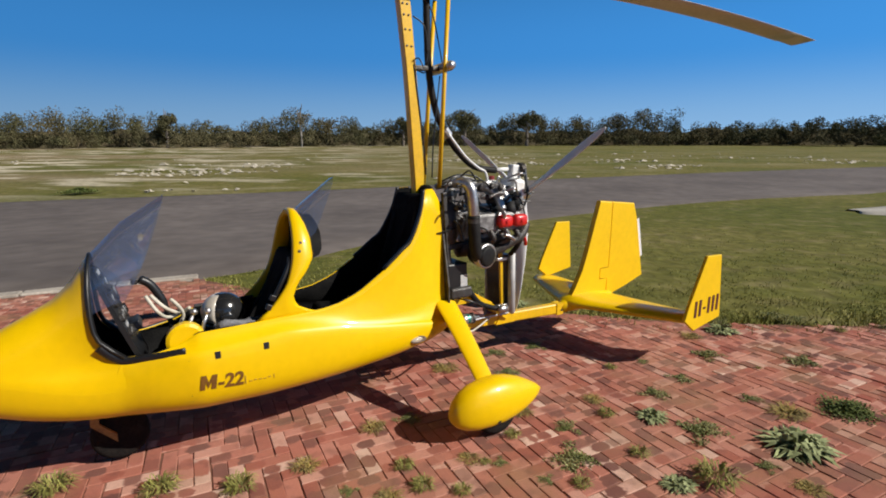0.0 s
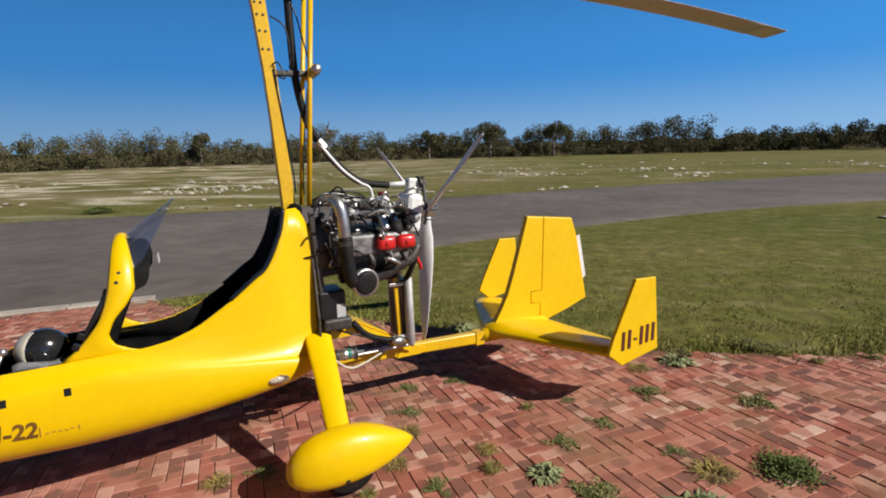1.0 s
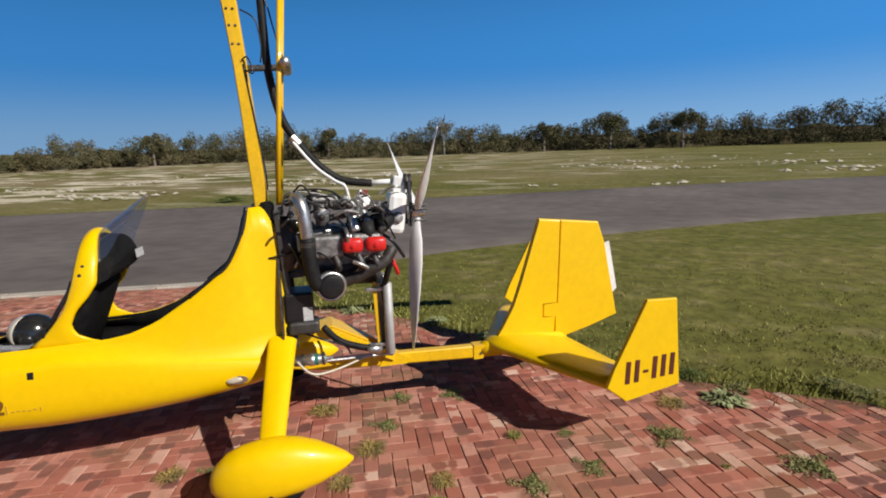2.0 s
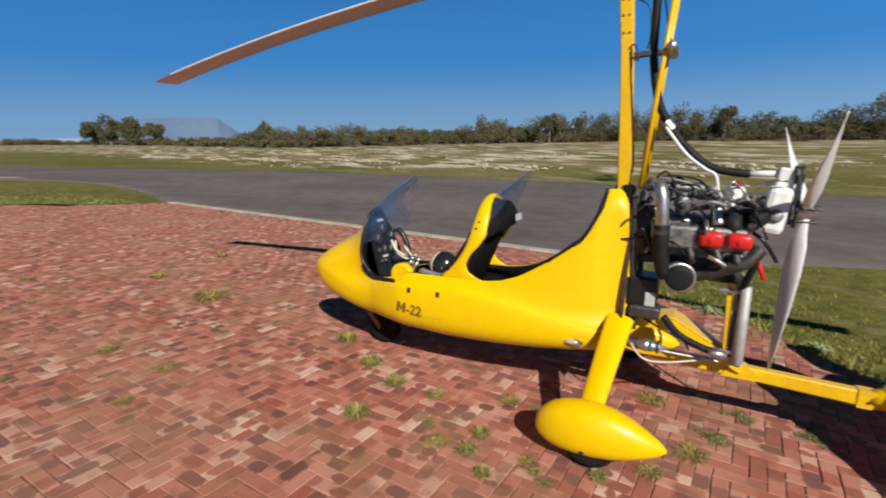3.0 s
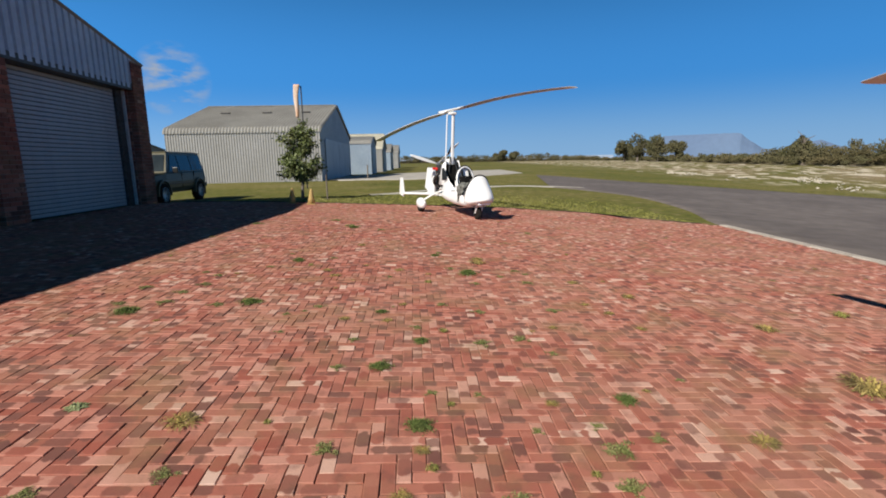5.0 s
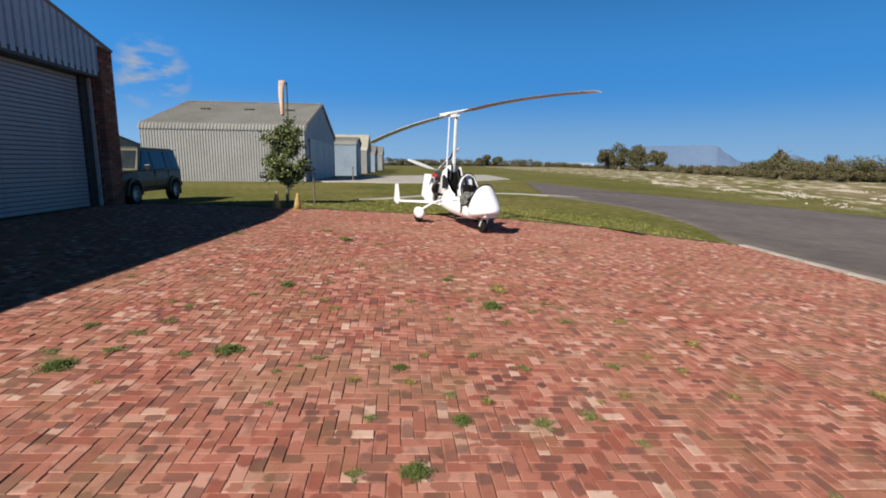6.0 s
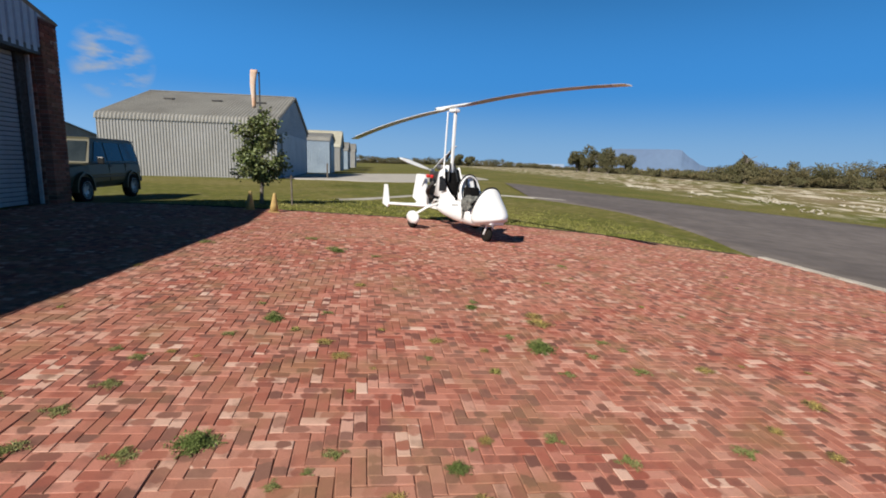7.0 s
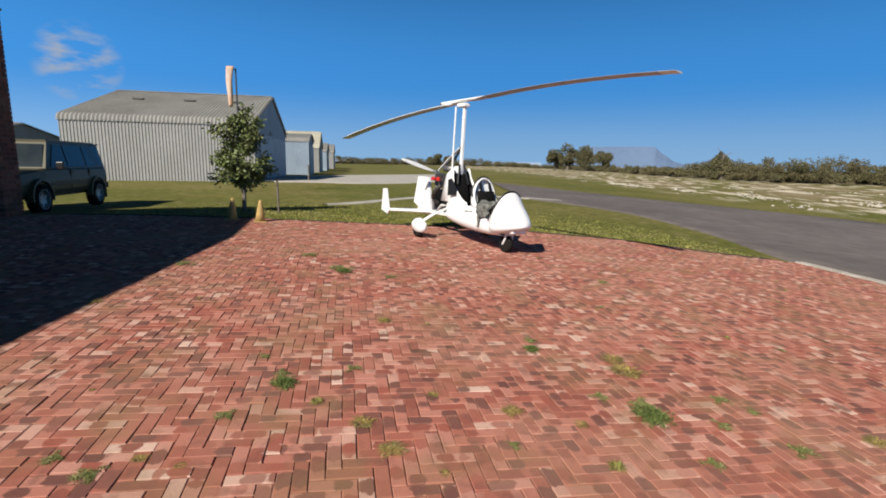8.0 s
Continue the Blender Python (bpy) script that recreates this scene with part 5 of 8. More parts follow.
def side_bars(bars, x0, z0, slant, material, label, name):
    """Lettering that stays plain: upright and level bars on the hull side."""
    bm = B()
    for dx, dz, w, h in bars:
        x, z = x0 - dx + slant * dz, z0 + dz
        y = side_y(x, z) + 0.006
        tilt = math.degrees(math.atan2(side_y(x, z + 0.02) - side_y(x, z - 0.02), 0.04))
        box(bm, (x, y, z), (w, 0.003, h), (-tilt * 1.0, 0, 0))
    return part(name, bm, material, gyro, label)


curve = bpy.data.curves.new("lettering", "FONT")
curve.body, curve.size, curve.shear, curve.offset, curve.fill_mode = "-22", 0.094, 0.16, 0.0028, "FRONT"
text = new("lettering", curve)
flat = bpy.data.meshes.new_from_object(text.evaluated_get(bpy.context.evaluated_depsgraph_get()))
bpy.data.objects.remove(text)
bm = B()
bm.from_mesh(flat)
bmesh.ops.translate(bm, verts=bm.verts[:], vec=(0.083, 0, 0))
stem, tall = 0.023, 0.070
for quad in (((0, 0), (stem, 0), (stem, tall), (0, tall)), ((0.075 - stem, 0), (0.075, 0), (0.075, tall), (0.075 - stem, tall)),
             ((stem, tall), (stem, tall - 0.028), (0.0375, 0.004), (0.0375, 0.034)), ((0.075 - stem, tall), (0.0375, 0.034), (0.0375, 0.004), (0.075 - stem, tall - 0.028))):
    bm.faces.new([bm.verts.new((x + 0.16 * y, y, 0)) for x, y in quad])
for k in range(1, 30):                       # cut the letters fine enough to bend
    bmesh.ops.bisect_plane(bm, geom=bm.verts[:] + bm.edges[:] + bm.faces[:], plane_co=(0.01 * k, 0, 0), plane_no=(1, 0, 0))
for k in range(1, 8):
    bmesh.ops.bisect_plane(bm, geom=bm.verts[:] + bm.edges[:] + bm.faces[:], plane_co=(0, 0.01 * k, 0), plane_no=(0, 1, 0))
for v in bm.verts:                           # wrap the letters round the hull
    x, z = 1.405 - v.co.x * 0.92, 0.420 + v.co.y - 0.05 * v.co.x
    v.co = (x, side_y(x, z) + 0.0075, z)
part("lettering", bm, MARK_B, gyro, "bronze letters and numerals on the hull side")
side_bars([(0.0, 0, 0.004, 0.042), (0.020, -0.012, 0.012, 0.005), (0.042, -0.01, 0.012, 0.005), (0.064, -0.012, 0.012, 0.005), (0.086, -0.014, 0.012, 0.005), (0.108, -0.01, 0.012, 0.005), (0.13, -0.012, 0.004, 0.02)], 1.205, 0.428, 0.25, mat("thin gold script", (0.5, 0.30, 0.03), scale=20, rough=0.4), "thin gold script drawn as bars", "script")

# nose wheel and fork
nw = part("nose_wheel", lathe(B(), [(-0.045, 0.07), (-0.047, 0.1), (-0.04, 0.12), (-0.02, 0.127), (0.02, 0.127), (0.04, 0.117), (0.047, 0.1), (0.045, 0.07)], (1.755, -0.075, 0.125), (0, 1, 0), 32), TYRE, gyro, "small black nose wheel tyre", smooth=True)
part("rim", lathe(B(), [(-0.045, 0.001), (-0.04, 0.04), (-0.03, 0.07), (0.03, 0.07), (0.04, 0.04), (0.045, 0.001)], (1.755, -0.075, 0.125), (0, 1, 0), 24), RUST, nw, "rusty wheel hub", smooth=True)
for s in (1, -1):
    # the yellow is dulled to brown: the hull's shade is put into the paint
    part("fork_leg", loft(B(), [[(1.845 + dx, s * 0.065 - 0.055 + dy, 0.36) for dx, dy in ((0.014, 0.006), (-0.016, 0.006), (-0.016, -0.006), (0.014, -0.006))], [(1.85 + dx, s * 0.068 - 0.07 + dy, 0.225) for dx, dy in ((0.016, 0.008), (-0.02, 0.008), (-0.02, -0.008), (0.016, -0.008))],
                               [(1.765 + dx, s * 0.068 - 0.075 + dy, 0.135 + dz) for dx, dy, dz in ((0.0, 0.008, -0.02), (0.0, 0.008, 0.02), (0.0, -0.008, 0.02), (0.0, -0.008, -0.02))]]), mat("shaded fork paint", (0.36, 0.20, 0.05), (0.25, 0.14, 0.05), scale=12, rough=0.7, fine=0.2), gyro, "yellow nose fork leg, browned for the hull's shade")

# main wheels, spats and legs
for s in (1, -1):
    y0 = s * 0.735
    w = part("main_wheel", lathe(B(), [(-0.055, 0.08), (-0.058, 0.11), (-0.048, 0.128), (-0.02, 0.137), (0.02, 0.137), (0.048, 0.128), (0.058, 0.11), (0.055, 0.08)], (0.02, y0, 0.132), (0, 1, 0), 32), TYRE, gyro, "black main wheel tyre", smooth=True)
    part("rim", lathe(B(), [(-0.05, 0.001), (-0.04, 0.09), (0.04, 0.09), (0.05, 0.001)], (0.02, y0, 0.132), (0, 1, 0), 20), RUST, w, "reddish brake hub")
    rows = []
    for x, hz, hy, zc in ((0.277, 0.006, 0.005, 0.195), (0.268, 0.045, 0.034, 0.197), (0.245, 0.078, 0.056, 0.20), (0.20, 0.112, 0.078, 0.205), (0.14, 0.132, 0.094, 0.209), (0.06, 0.142, 0.103, 0.213), (-0.02, 0.141, 0.103, 0.215), (-0.10, 0.127, 0.095, 0.215), (-0.18, 0.1, 0.079, 0.213), (-0.25, 0.066, 0.055, 0.21), (-0.30, 0.038, 0.032, 0.208), (-0.335, 0.008, 0.007, 0.207)):
        rows.append([(x + 0.02, y0 + hy * math.copysign(abs(math.cos(a)) ** 0.85, math.cos(a)), zc - 0.045 + hz * (1 if math.sin(a) > 0 else 0.84) * math.copysign(abs(math.sin(a)) ** (0.9 if math.sin(a) > 0 else 0.7), math.sin(a))) for a in (2 * math.pi * q / 26 for q in range(26))])
    spat = part("wheel_spat", loft(B(), rows), YELLOW, gyro, "glossy yellow teardrop wheel spat", smooth=True)
    part("bolt", lathe(B(), [(0, 0.013), (0.006, 0.012), (0.007, 0.001)], (0.045, y0 + s * 0.086, 0.095), (0, s, -0.3), 12), STEEL, spat)
    rows = []
    for f in np.linspace(0, 1, 8):
        c = Vector((-0.005, s * 0.20, 0.59)).lerp(Vector((0.04, s * 0.71, 0.245)), float(f)) + Vector((0, 0, 0.012 * math.sin(math.pi * f)))
        ch, th = 0.074 - 0.018 * f, 0.027
        ax = Vector((1, s * -0.12, 0.18)).normalized()
        nn = Vector((0, 0.6 * s, 0.8)).normalized()
        rows.append([c + ax * ch * math.cos(a) + nn * th * math.sin(a) * (1 - 0.35 * math.cos(a)) for a in (2 * math.pi * q / 18 for q in range(18))])
    part("undercarriage_leg", loft(B(), rows, caps=False), YELLOW, gyro, "yellow streamlined undercarriage leg", smooth=True)

# mast, rear stays and head
rows = []
for z, x, hx, hy in ((1.20, 0.06, 0.036, 0.03), (1.37, 0.068, 0.036, 0.03), (1.83, 0.098, 0.034, 0.028), (2.02, 0.112, 0.034, 0.028), (2.30, 0.138, 0.037, 0.028), (2.47, 0.155, 0.04, 0.028)):
    rows.append([(x + a * hx, b * hy, z) for a, b in ((1, 0.8), (0.85, 1), (-0.85, 1), (-1, 0.8), (-1, -0.8), (-0.85, -1), (0.85, -1), (1, -0.8))])
mast = part("mast", loft(B(), rows), YELLOW_TUBE, gyro, "yellow rectangular mast tube")
bm = B()
for z, x in ((2.30, 0.138), (2.36, 0.145), (2.22, 0.130), (2.13, 0.122)):
    for d in (-0.014, 0.016):
        lathe(bm, [(0, 0.007), (0.004, 0.006), (0.005, 0.001)], (x + d, 0.028, z), (0, 1, 0), 8)
part("mast_bolts", bm, STEEL, mast)["kind"] = "stuff"
for s in (1, -1):
    part("mast_stay", sweep(B(), [(-0.03, s * 0.10, 1.30), (-0.075, s * 0.092, 1.9), (-0.118, s * 0.08, 2.44)], 0.0135, 10), YELLOW_TUBE, gyro, "thin yellow mast stay", smooth=True)
part("stay_plate", box(B(), (0.03, 0, 2.46), (0.34, 0.2, 0.03), (0, 4, 0), 0.006), STEEL, gyro)
part("crosshead", box(B(), (-0.02, 0.0, 2.02), (0.22, 0.035, 0.03), (0, 3, 0), 0.008), STEEL, gyro, "dark steel clamp across mast and stays")
part("clamp_boss", lathe(B(), [(-0.13, 0.022), (-0.1, 0.03), (0.1, 0.03), (0.13, 0.022)], (-0.115, 0, 2.03), (0, 1, 0), 14), ALLOY, gyro, smooth=True)
head = part("rotor_head", box(B(), (0.04, 0, 2.53), (0.16, 0.10, 0.10), (0, 6, 0), 0.015), ALLOY, gyro, "bare alloy rotor head")
part("teeter_bolt", lathe(B(), [(-0.09, 0.018), (0.09, 0.018)], (0.03, 0, 2.59), (0, 1, 0), 12), STEEL, head)


def rotor(parent, hub, tip_a, tip_b, chord, material, cap):
    """Two blades that droop to their tips."""
    hub = Vector(hub)
    for tip in (Vector(tip_a), Vector(tip_b)):
        flat = Vector((tip.x - hub.x, tip.y - hub.y, 0))
        side = Vector((-flat.y, flat.x, 0)).normalized()
        rows, caps = [], []
        for i in range(17):
            f = 0.06 + 0.94 * i / 16
            c = hub + flat * f
            c.z = hub.z + (tip.z - hub.z) * f + 0.33 * f * (1 - f)
            nrm = Vector((0, 0, 1))
            k = chord * (0.45 + 0.55 * ease(0.06, 0.16, f))
            prof = [(0.5, 0), (0.44, 0.045), (0.2, 0.075), (-0.2, 0.045), (-0.5, 0.006), (-0.5, -0.006), (-0.1, -0.03), (0.3, -0.05), (0.46, -0.035)]
            ring = [c + side * (u * k) + nrm * (v * chord * 0.8) for u, v in prof]
            (rows if f < 0.985 else caps).append(ring)
        b = part("rotor_blade", loft(B(), rows), material, parent, "slender drooping rotor blade", smooth=True)
        part("tip_cap", loft(B(), [rows[-1], caps[-1]]), cap, b, "pale blade tip cap")
        # white strip painting the sunlight that the leading edge catches
        part("sunlit_edge", sweep(B(), [r[0] for r in rows], 0.007, 6), WHITE, b, "white strip for the sunlit leading edge")
    part("hub_bar", sweep(B(), [hub + (Vector(tip_a) - hub) * 0.1 + Vector((0, 0, 0.03)), hub + Vector((0, 0, 0.035)), hub + (Vector(tip_b) - hub) * 0.1 + Vector((0, 0, 0.03))], 0.07, 8, 0.35), WHITE if cap is WHITE else ALLOY, parent)


gi = GYRO.inverted() @ G
rotor(gyro, (0.04, 0.0, 2.60), gi @ Vector((3.46, 5.145, 2.59)), gi @ Vector((-3.80, 0.935, 2.07)), 0.225, BLADE, BLADE_TIP)

# prerotator hose, its white pipe, and thin wires
part("drive_hose", sweep(B(), smooth_pts([(-0.012, 0, 2.42), (-0.015, 0, 2.21), (-0.026, 0, 1.98), (-0.072, 0, 1.765), (-0.14, 0, 1.645), (-0.228, 0, 1.53), (-0.365, 0, 1.425), (-0.54, 0, 1.398)], 6), 0.0215, 12), BLACK, gyro, "thick black flexible drive hose", smooth=True)
part("hose_fitting", sweep(B(), [(-0.53, 0, 1.399), (-0.60, 0, 1.403), (-0.70, 0, 1.405)], 0.016, 10), WHITE, gyro, "pale metal hose end", smooth=True)
part("hose_fitting", sweep(B(), [(-0.012, 0, 2.46), (-0.013, 0, 2.33)], 0.017, 10), ALLOY, gyro)
part("hose_clamp", sweep(B(), [(-0.12, 0.012, 1.66), (-0.155, 0.012, 1.62)], 0.03, 10), ALLOY, gyro, "bare metal hose clamp")
part("vent_pipe", sweep(B(), smooth_pts([(-0.125, 0.06, 1.63), (-0.234, 0.08, 1.495), (-0.33, 0.09, 1.42), (-0.385, 0.1, 1.385), (-0.405, 0.1, 1.29)], 6), 0.0085, 8), WHITE, gyro, "thin white pipe", smooth=True)
for pts in ([(0.095, 0.03, 2.03), (0.06, 0.03, 1.75), (0.03, 0.03, 1.5), (0.025, 0.03, 1.38)], [(0.09, 0.02, 2.3), (0.02, 0.03, 2.25), (0.0, 0.03, 2.12), (0.01, 0.03, 2.04)], [(-0.115, 0.02, 2.02), (-0.07, 0.03, 2.2), (-0.03, 0.02, 2.36), (0.05, 0.02, 2.42)],
            [(0.085, 0.035, 2.0), (0.045, 0.07, 1.98), (0.07, 0.05, 2.06), (0.1, 0.035, 2.05)], [(-0.09, 0.02, 1.98), (-0.06, 0.03, 1.8), (-0.03, 0.03, 1.55), (-0.02, 0.03, 1.36)]):
    part("wire", sweep(B(), smooth_pts(pts, 6), 0.0042, 6), TRIM, gyro, "thin black wire", smooth=True)

# ---- engine ----
block = part("crankcase", box(B(), (-0.36, 0, 1.05), (0.44, 0.22, 0.24), bevel=0.03), CASTING, gyro, "dark cast engine block")
for x in (-0.27, -0.47):
    for s in (1, -1):
        c = part("cylinder", lathe(B(), [(0.09 + 0.011 * k, 0.062 if k % 2 else 0.054) for k in range(12)], (x, 0, 1.075), (0, s, 0.03), 22), CASTING, gyro, "finned cylinder")
        part("cylinder_head", box(B(), (x, s * 0.245, 1.08), (0.155, 0.07, 0.12), bevel=0.018), CASTING, c)
for k, x in enumerate((-0.395, -0.515)):
    for s in (1, -1):
        v = part("valve_cover", box(B(), (x, s * 0.292, 1.085), (0.108, 0.06, 0.078), bevel=0.022), RED, gyro, "bright red valve cover", smooth=True)
        part("cover_bolt", lathe(B(), [(0, 0.012), (0.008, 0.011), (0.009, 0.001)], (x, s * 0.322, 1.085), (0, s, 0), 10), RED, v)
# intake: bright curved tube, black hose below, air filter drum
part("intake_tube", sweep(B(), smooth_pts([(-0.115, 0.16, 1.325), (-0.125, 0.215, 1.335), (-0.145, 0.262, 1.31), (-0.160, 0.275, 1.24), (-0.168, 0.275, 1.13)], 7), 0.033, 16), ALLOY, gyro, "bright bent aluminium intake tube", smooth=True)
part("hose_clip", lathe(B(), [(-0.012, 0.04), (0.012, 0.04)], (-0.168, 0.275, 1.10), (0, 0, 1), 16), STEEL, gyro)
part("intake_hose", sweep(B(), smooth_pts([(-0.168, 0.275, 1.13), (-0.175, 0.275, 1.0), (-0.195, 0.265, 0.90), (-0.23, 0.24, 0.86)], 6), 0.039, 14), BLACK, gyro, "black rubber intake hose", smooth=True)
drum = part("air_filter", lathe(B(), [(-0.09, 0.02), (-0.085, 0.062), (-0.05, 0.07), (0.03, 0.07), (0.045, 0.062), (0.05, 0.05), (0.046, 0.001)], (-0.27, 0.24, 0.87), (-0.15, 1, -0.05), 24), BLACK, gyro, "black round air filter", smooth=True)
part("drum_ring", lathe(B(), [(-0.02, 0.076), (0.02, 0.082), (0.034, 0.08), (0.034, 0.062), (-0.02, 0.06)], (-0.27, 0.24, 0.87), (-0.15, 1, -0.05), 24), ALLOY, drum, "bare metal band", smooth=True)
part("exhaust", sweep(B(), smooth_pts([(-0.27, 0.20, 0.86), (-0.36, 0.22, 0.885), (-0.46, 0.25, 0.93), (-0.56, 0.26, 0.985), (-0.61, 0.24, 1.05)], 6), 0.032, 12), STEEL, gyro, "dark heat stained exhaust pipe", smooth=True)
part("muffler", lathe(B(), [(-0.2, 0.02), (-0.195, 0.06), (0.17, 0.06), (0.18, 0.02)], (-0.36, 0.06, 0.89), (1, 0.05, 0.05), 22), STEEL, gyro, "dark muffler under the engine", smooth=True)
for x0 in (-0.30, -0.42, -0.5):
    part("exhaust_branch", sweep(B(), smooth_pts([(x0, 0.26, 1.03), (x0 - 0.02, 0.275, 0.97), (x0 + 0.02, 0.2, 0.92), (x0, 0.1, 0.9)], 5), 0.019, 10), STEEL, gyro, smooth=True)
part("bright_link", sweep(B(), smooth_pts([(-0.39, 0.3, 1.0), (-0.43, 0.31, 0.985), (-0.47, 0.3, 0.96)], 4), 0.011, 8), ALLOY, gyro, smooth=True)
# carburettors, airbox and plenum on top
for x, y in ((-0.25, 0.12), (-0.25, -0.12)):
    c = part("carburettor", lathe(B(), [(-0.07, 0.02), (-0.065, 0.034), (-0.03, 0.036), (-0.02, 0.045), (0.015, 0.045), (0.03, 0.03), (0.05, 0.028), (0.052, 0.001)], (x, y, 1.245), (0, 0, 1), 16), CASTING, gyro, "small alloy carburettor", smooth=True)
    part("throttle_arm", box(B(), (x - 0.01, y + 0.045, 1.25), (0.06, 0.008, 0.018), (0, 20, 0)), ALLOY, c)
part("airbox", sweep(B(), [(-0.06, 0.0, 1.30), (-0.13, 0.02, 1.32), (-0.33, 0.02, 1.315), (-0.36, 0.0, 1.3)], [0.03, 0.05, 0.05, 0.03], 12, 0.6), CASTING, gyro, "alloy airbox", smooth=True)
for x, r in ((-0.37, 0.028), (-0.43, 0.03)):
    part("intake_elbow", sweep(B(), smooth_pts([(x + 0.05, 0.09, 1.285), (x + 0.0, 0.15, 1.285), (x - 0.035, 0.2, 1.24), (x - 0.05, 0.235, 1.15)], 6), r, 12), ALLOY, gyro, "polished intake elbow", smooth=True)
part("rubber_boot", sweep(B(), [(-0.475, 0.225, 1.20), (-0.49, 0.245, 1.10)], 0.04, 12), BLACK, gyro, "black rubber boot", smooth=True)
part("rubber_boot", sweep(B(), smooth_pts([(-0.56, 0.06, 1.25), (-0.60, 0.14, 1.20), (-0.55, 0.19, 1.17)], 5), 0.045, 12), BLACK, gyro, "black rubber boot", smooth=True)
tank = part("coolant_bottle", lathe(B(), [(-0.06, 0.001), (-0.058, 0.036), (-0.05, 0.044), (0.02, 0.044), (0.035, 0.036), (0.04, 0.022), (0.042, 0.001)], (-0.487, 0.02, 1.295), (0, 0, 1), 20), WHITE, gyro, "white coolant bottle", smooth=True)
part("cap", lathe(B(), [(0, 0.024), (0.022, 0.024), (0.026, 0.018), (0.026, 0.001)], (-0.487, 0.02, 1.336), (0, 0, 1), 16), mat("dark red plastic cap", (0.20, 0.02, 0.02), scale=20, rough=0.5), tank, "dark red screw cap")
gear = part("gearbox", box(B(), (-0.665, 0.02, 1.225), (0.11, 0.17, 0.24), (0, -8, 0), 0.03), WHITE, gyro, "pale alloy propeller gearbox")
part("gearbox_cap", lathe(B(), [(0, 0.034), (0.012, 0.03), (0.016, 0.02), (0.016, 0.001)], (-0.665, 0.105, 1.20), (0, 1, 0), 18), CASTING, gear, smooth=True)
part("prerotator_bracket", box(B(), (-0.70, 0.01, 1.385), (0.085, 0.06, 0.10), (0, -6, 0), 0.01), WHITE, gyro, "white prerotator bracket")
part("pulley", lathe(B(), [(-0.02, 0.045), (-0.016, 0.05), (-0.004, 0.042), (0.004, 0.042), (0.016, 0.05), (0.02, 0.045)], (-0.745, 0.02, 1.40), (1, 0, 0), 20), STEEL, gyro, "dark drive pulley", smooth=True)
part("drive_belt", sweep(B(), [(-0.745, 0.068, 1.40), (-0.745, 0.105, 1.235), (-0.745, 0.07, 1.15)], 0.012, 6), TRIM, gyro)
part("drive_belt", sweep(B(), [(-0.745, -0.028, 1.40), (-0.745, -0.075, 1.235), (-0.745, -0.04, 1.15)], 0.012, 6), TRIM, gyro)
part("starter", lathe(B(), [(-0.1, 0.001), (-0.1, 0.04), (0.07, 0.04), (0.08, 0.025), (0.12, 0.022), (0.12, 0.001)], (-0.5, 0.13, 1.20), (1, 0, 0.05), 18), STEEL, gyro, "black starter motor", smooth=True)
part("oil_tank", lathe(B(), [(-0.13, 0.001), (-0.13, 0.06), (-0.12, 0.07), (0.11, 0.07), (0.13, 0.05), (0.14, 0.025), (0.16, 0.025), (0.16, 0.001)], (-0.06, 0.12, 1.08), (0, 0, 1), 22), STEEL, gyro, "black oil tank behind the seat", smooth=True)
part("battery_box", box(B(), (-0.10, 0.10, 0.75), (0.15, 0.2, 0.16), bevel=0.012), TRIM, gyro, "black battery box")
part("battery_label", box(B(), (-0.145, 0.2015, 0.715), (0.05, 0.003, 0.075)), LABEL_W, gyro, "white printed battery label")
part("pump_body", box(B(), (-0.12, 0.16, 0.64), (0.16, 0.12, 0.07), bevel=0.015), STEEL, gyro)
part("engine_mount", box(B(), (-0.045, 0.17, 0.90), (0.03, 0.03, 0.75), (0, 4, 0), 0.004), STEEL, gyro)
part("engine_mount", box(B(), (-0.045, -0.17, 0.90), (0.03, 0.03, 0.75), (0, 4, 0), 0.004), STEEL, gyro)
part("engine_bearer", box(B(), (-0.30, 0.10, 0.935), (0.55, 0.03, 0.035), (0, 5, 0), 0.004), STEEL, gyro)
part("engine_bearer", box(B(), (-0.30, -0.10, 0.935), (0.55, 0.03, 0.035), (0, 5, 0), 0.004), STEEL, gyro)
part("firewall", plate(B(), [(-0.24, 0.40), (0.24, 0.40), (0.24, 0.7), (0.16, 1.10), (0.13, 1.16), (-0.13, 1.16), (-0.16, 1.10), (-0.24, 0.7)], 0.01, pose(-0.012, 0, 0) @ pose(0, 0, 0, 90, 0, 90)), STEEL, gyro, "dark firewall")
rng = random.Random(5)
for k in range(52):
    a = Vector((rng.uniform(-0.6, -0.05), rng.uniform(0.0, 0.25), rng.uniform(1.0, 1.35)))
    b = a + Vector((rng.uniform(-0.22, 0.22), rng.uniform(-0.04, 0.10), rng.uniform(-0.16, 0.05)))
    m = (a + b) / 2 + Vector((0, rng.uniform(0, 0.06), rng.uniform(0.0, 0.07)))
    part("engine_hose", sweep(B(), smooth_pts([a, m, b], 6), rng.choice((0.005, 0.007, 0.01)), 7), rng.choice((TRIM, BLACK, ALLOY, CASTING)), gyro, smooth=True)
for k in range(34):
    c = (rng.uniform(-0.6, -0.08), rng.uniform(0.08, 0.25), rng.uniform(1.12, 1.33))
    part("engine_fitting", lathe(B(), [(-0.02, 0.012), (-0.01, 0.018), (0.01, 0.018), (0.012, 0.01), (0.03, 0.009), (0.031, 0.001)], c, (rng.uniform(-1, 1), 1, rng.uniform(-0.5, 1)), 10), rng.choice((ALLOY, CASTING, STEEL)), gyro, smooth=True)
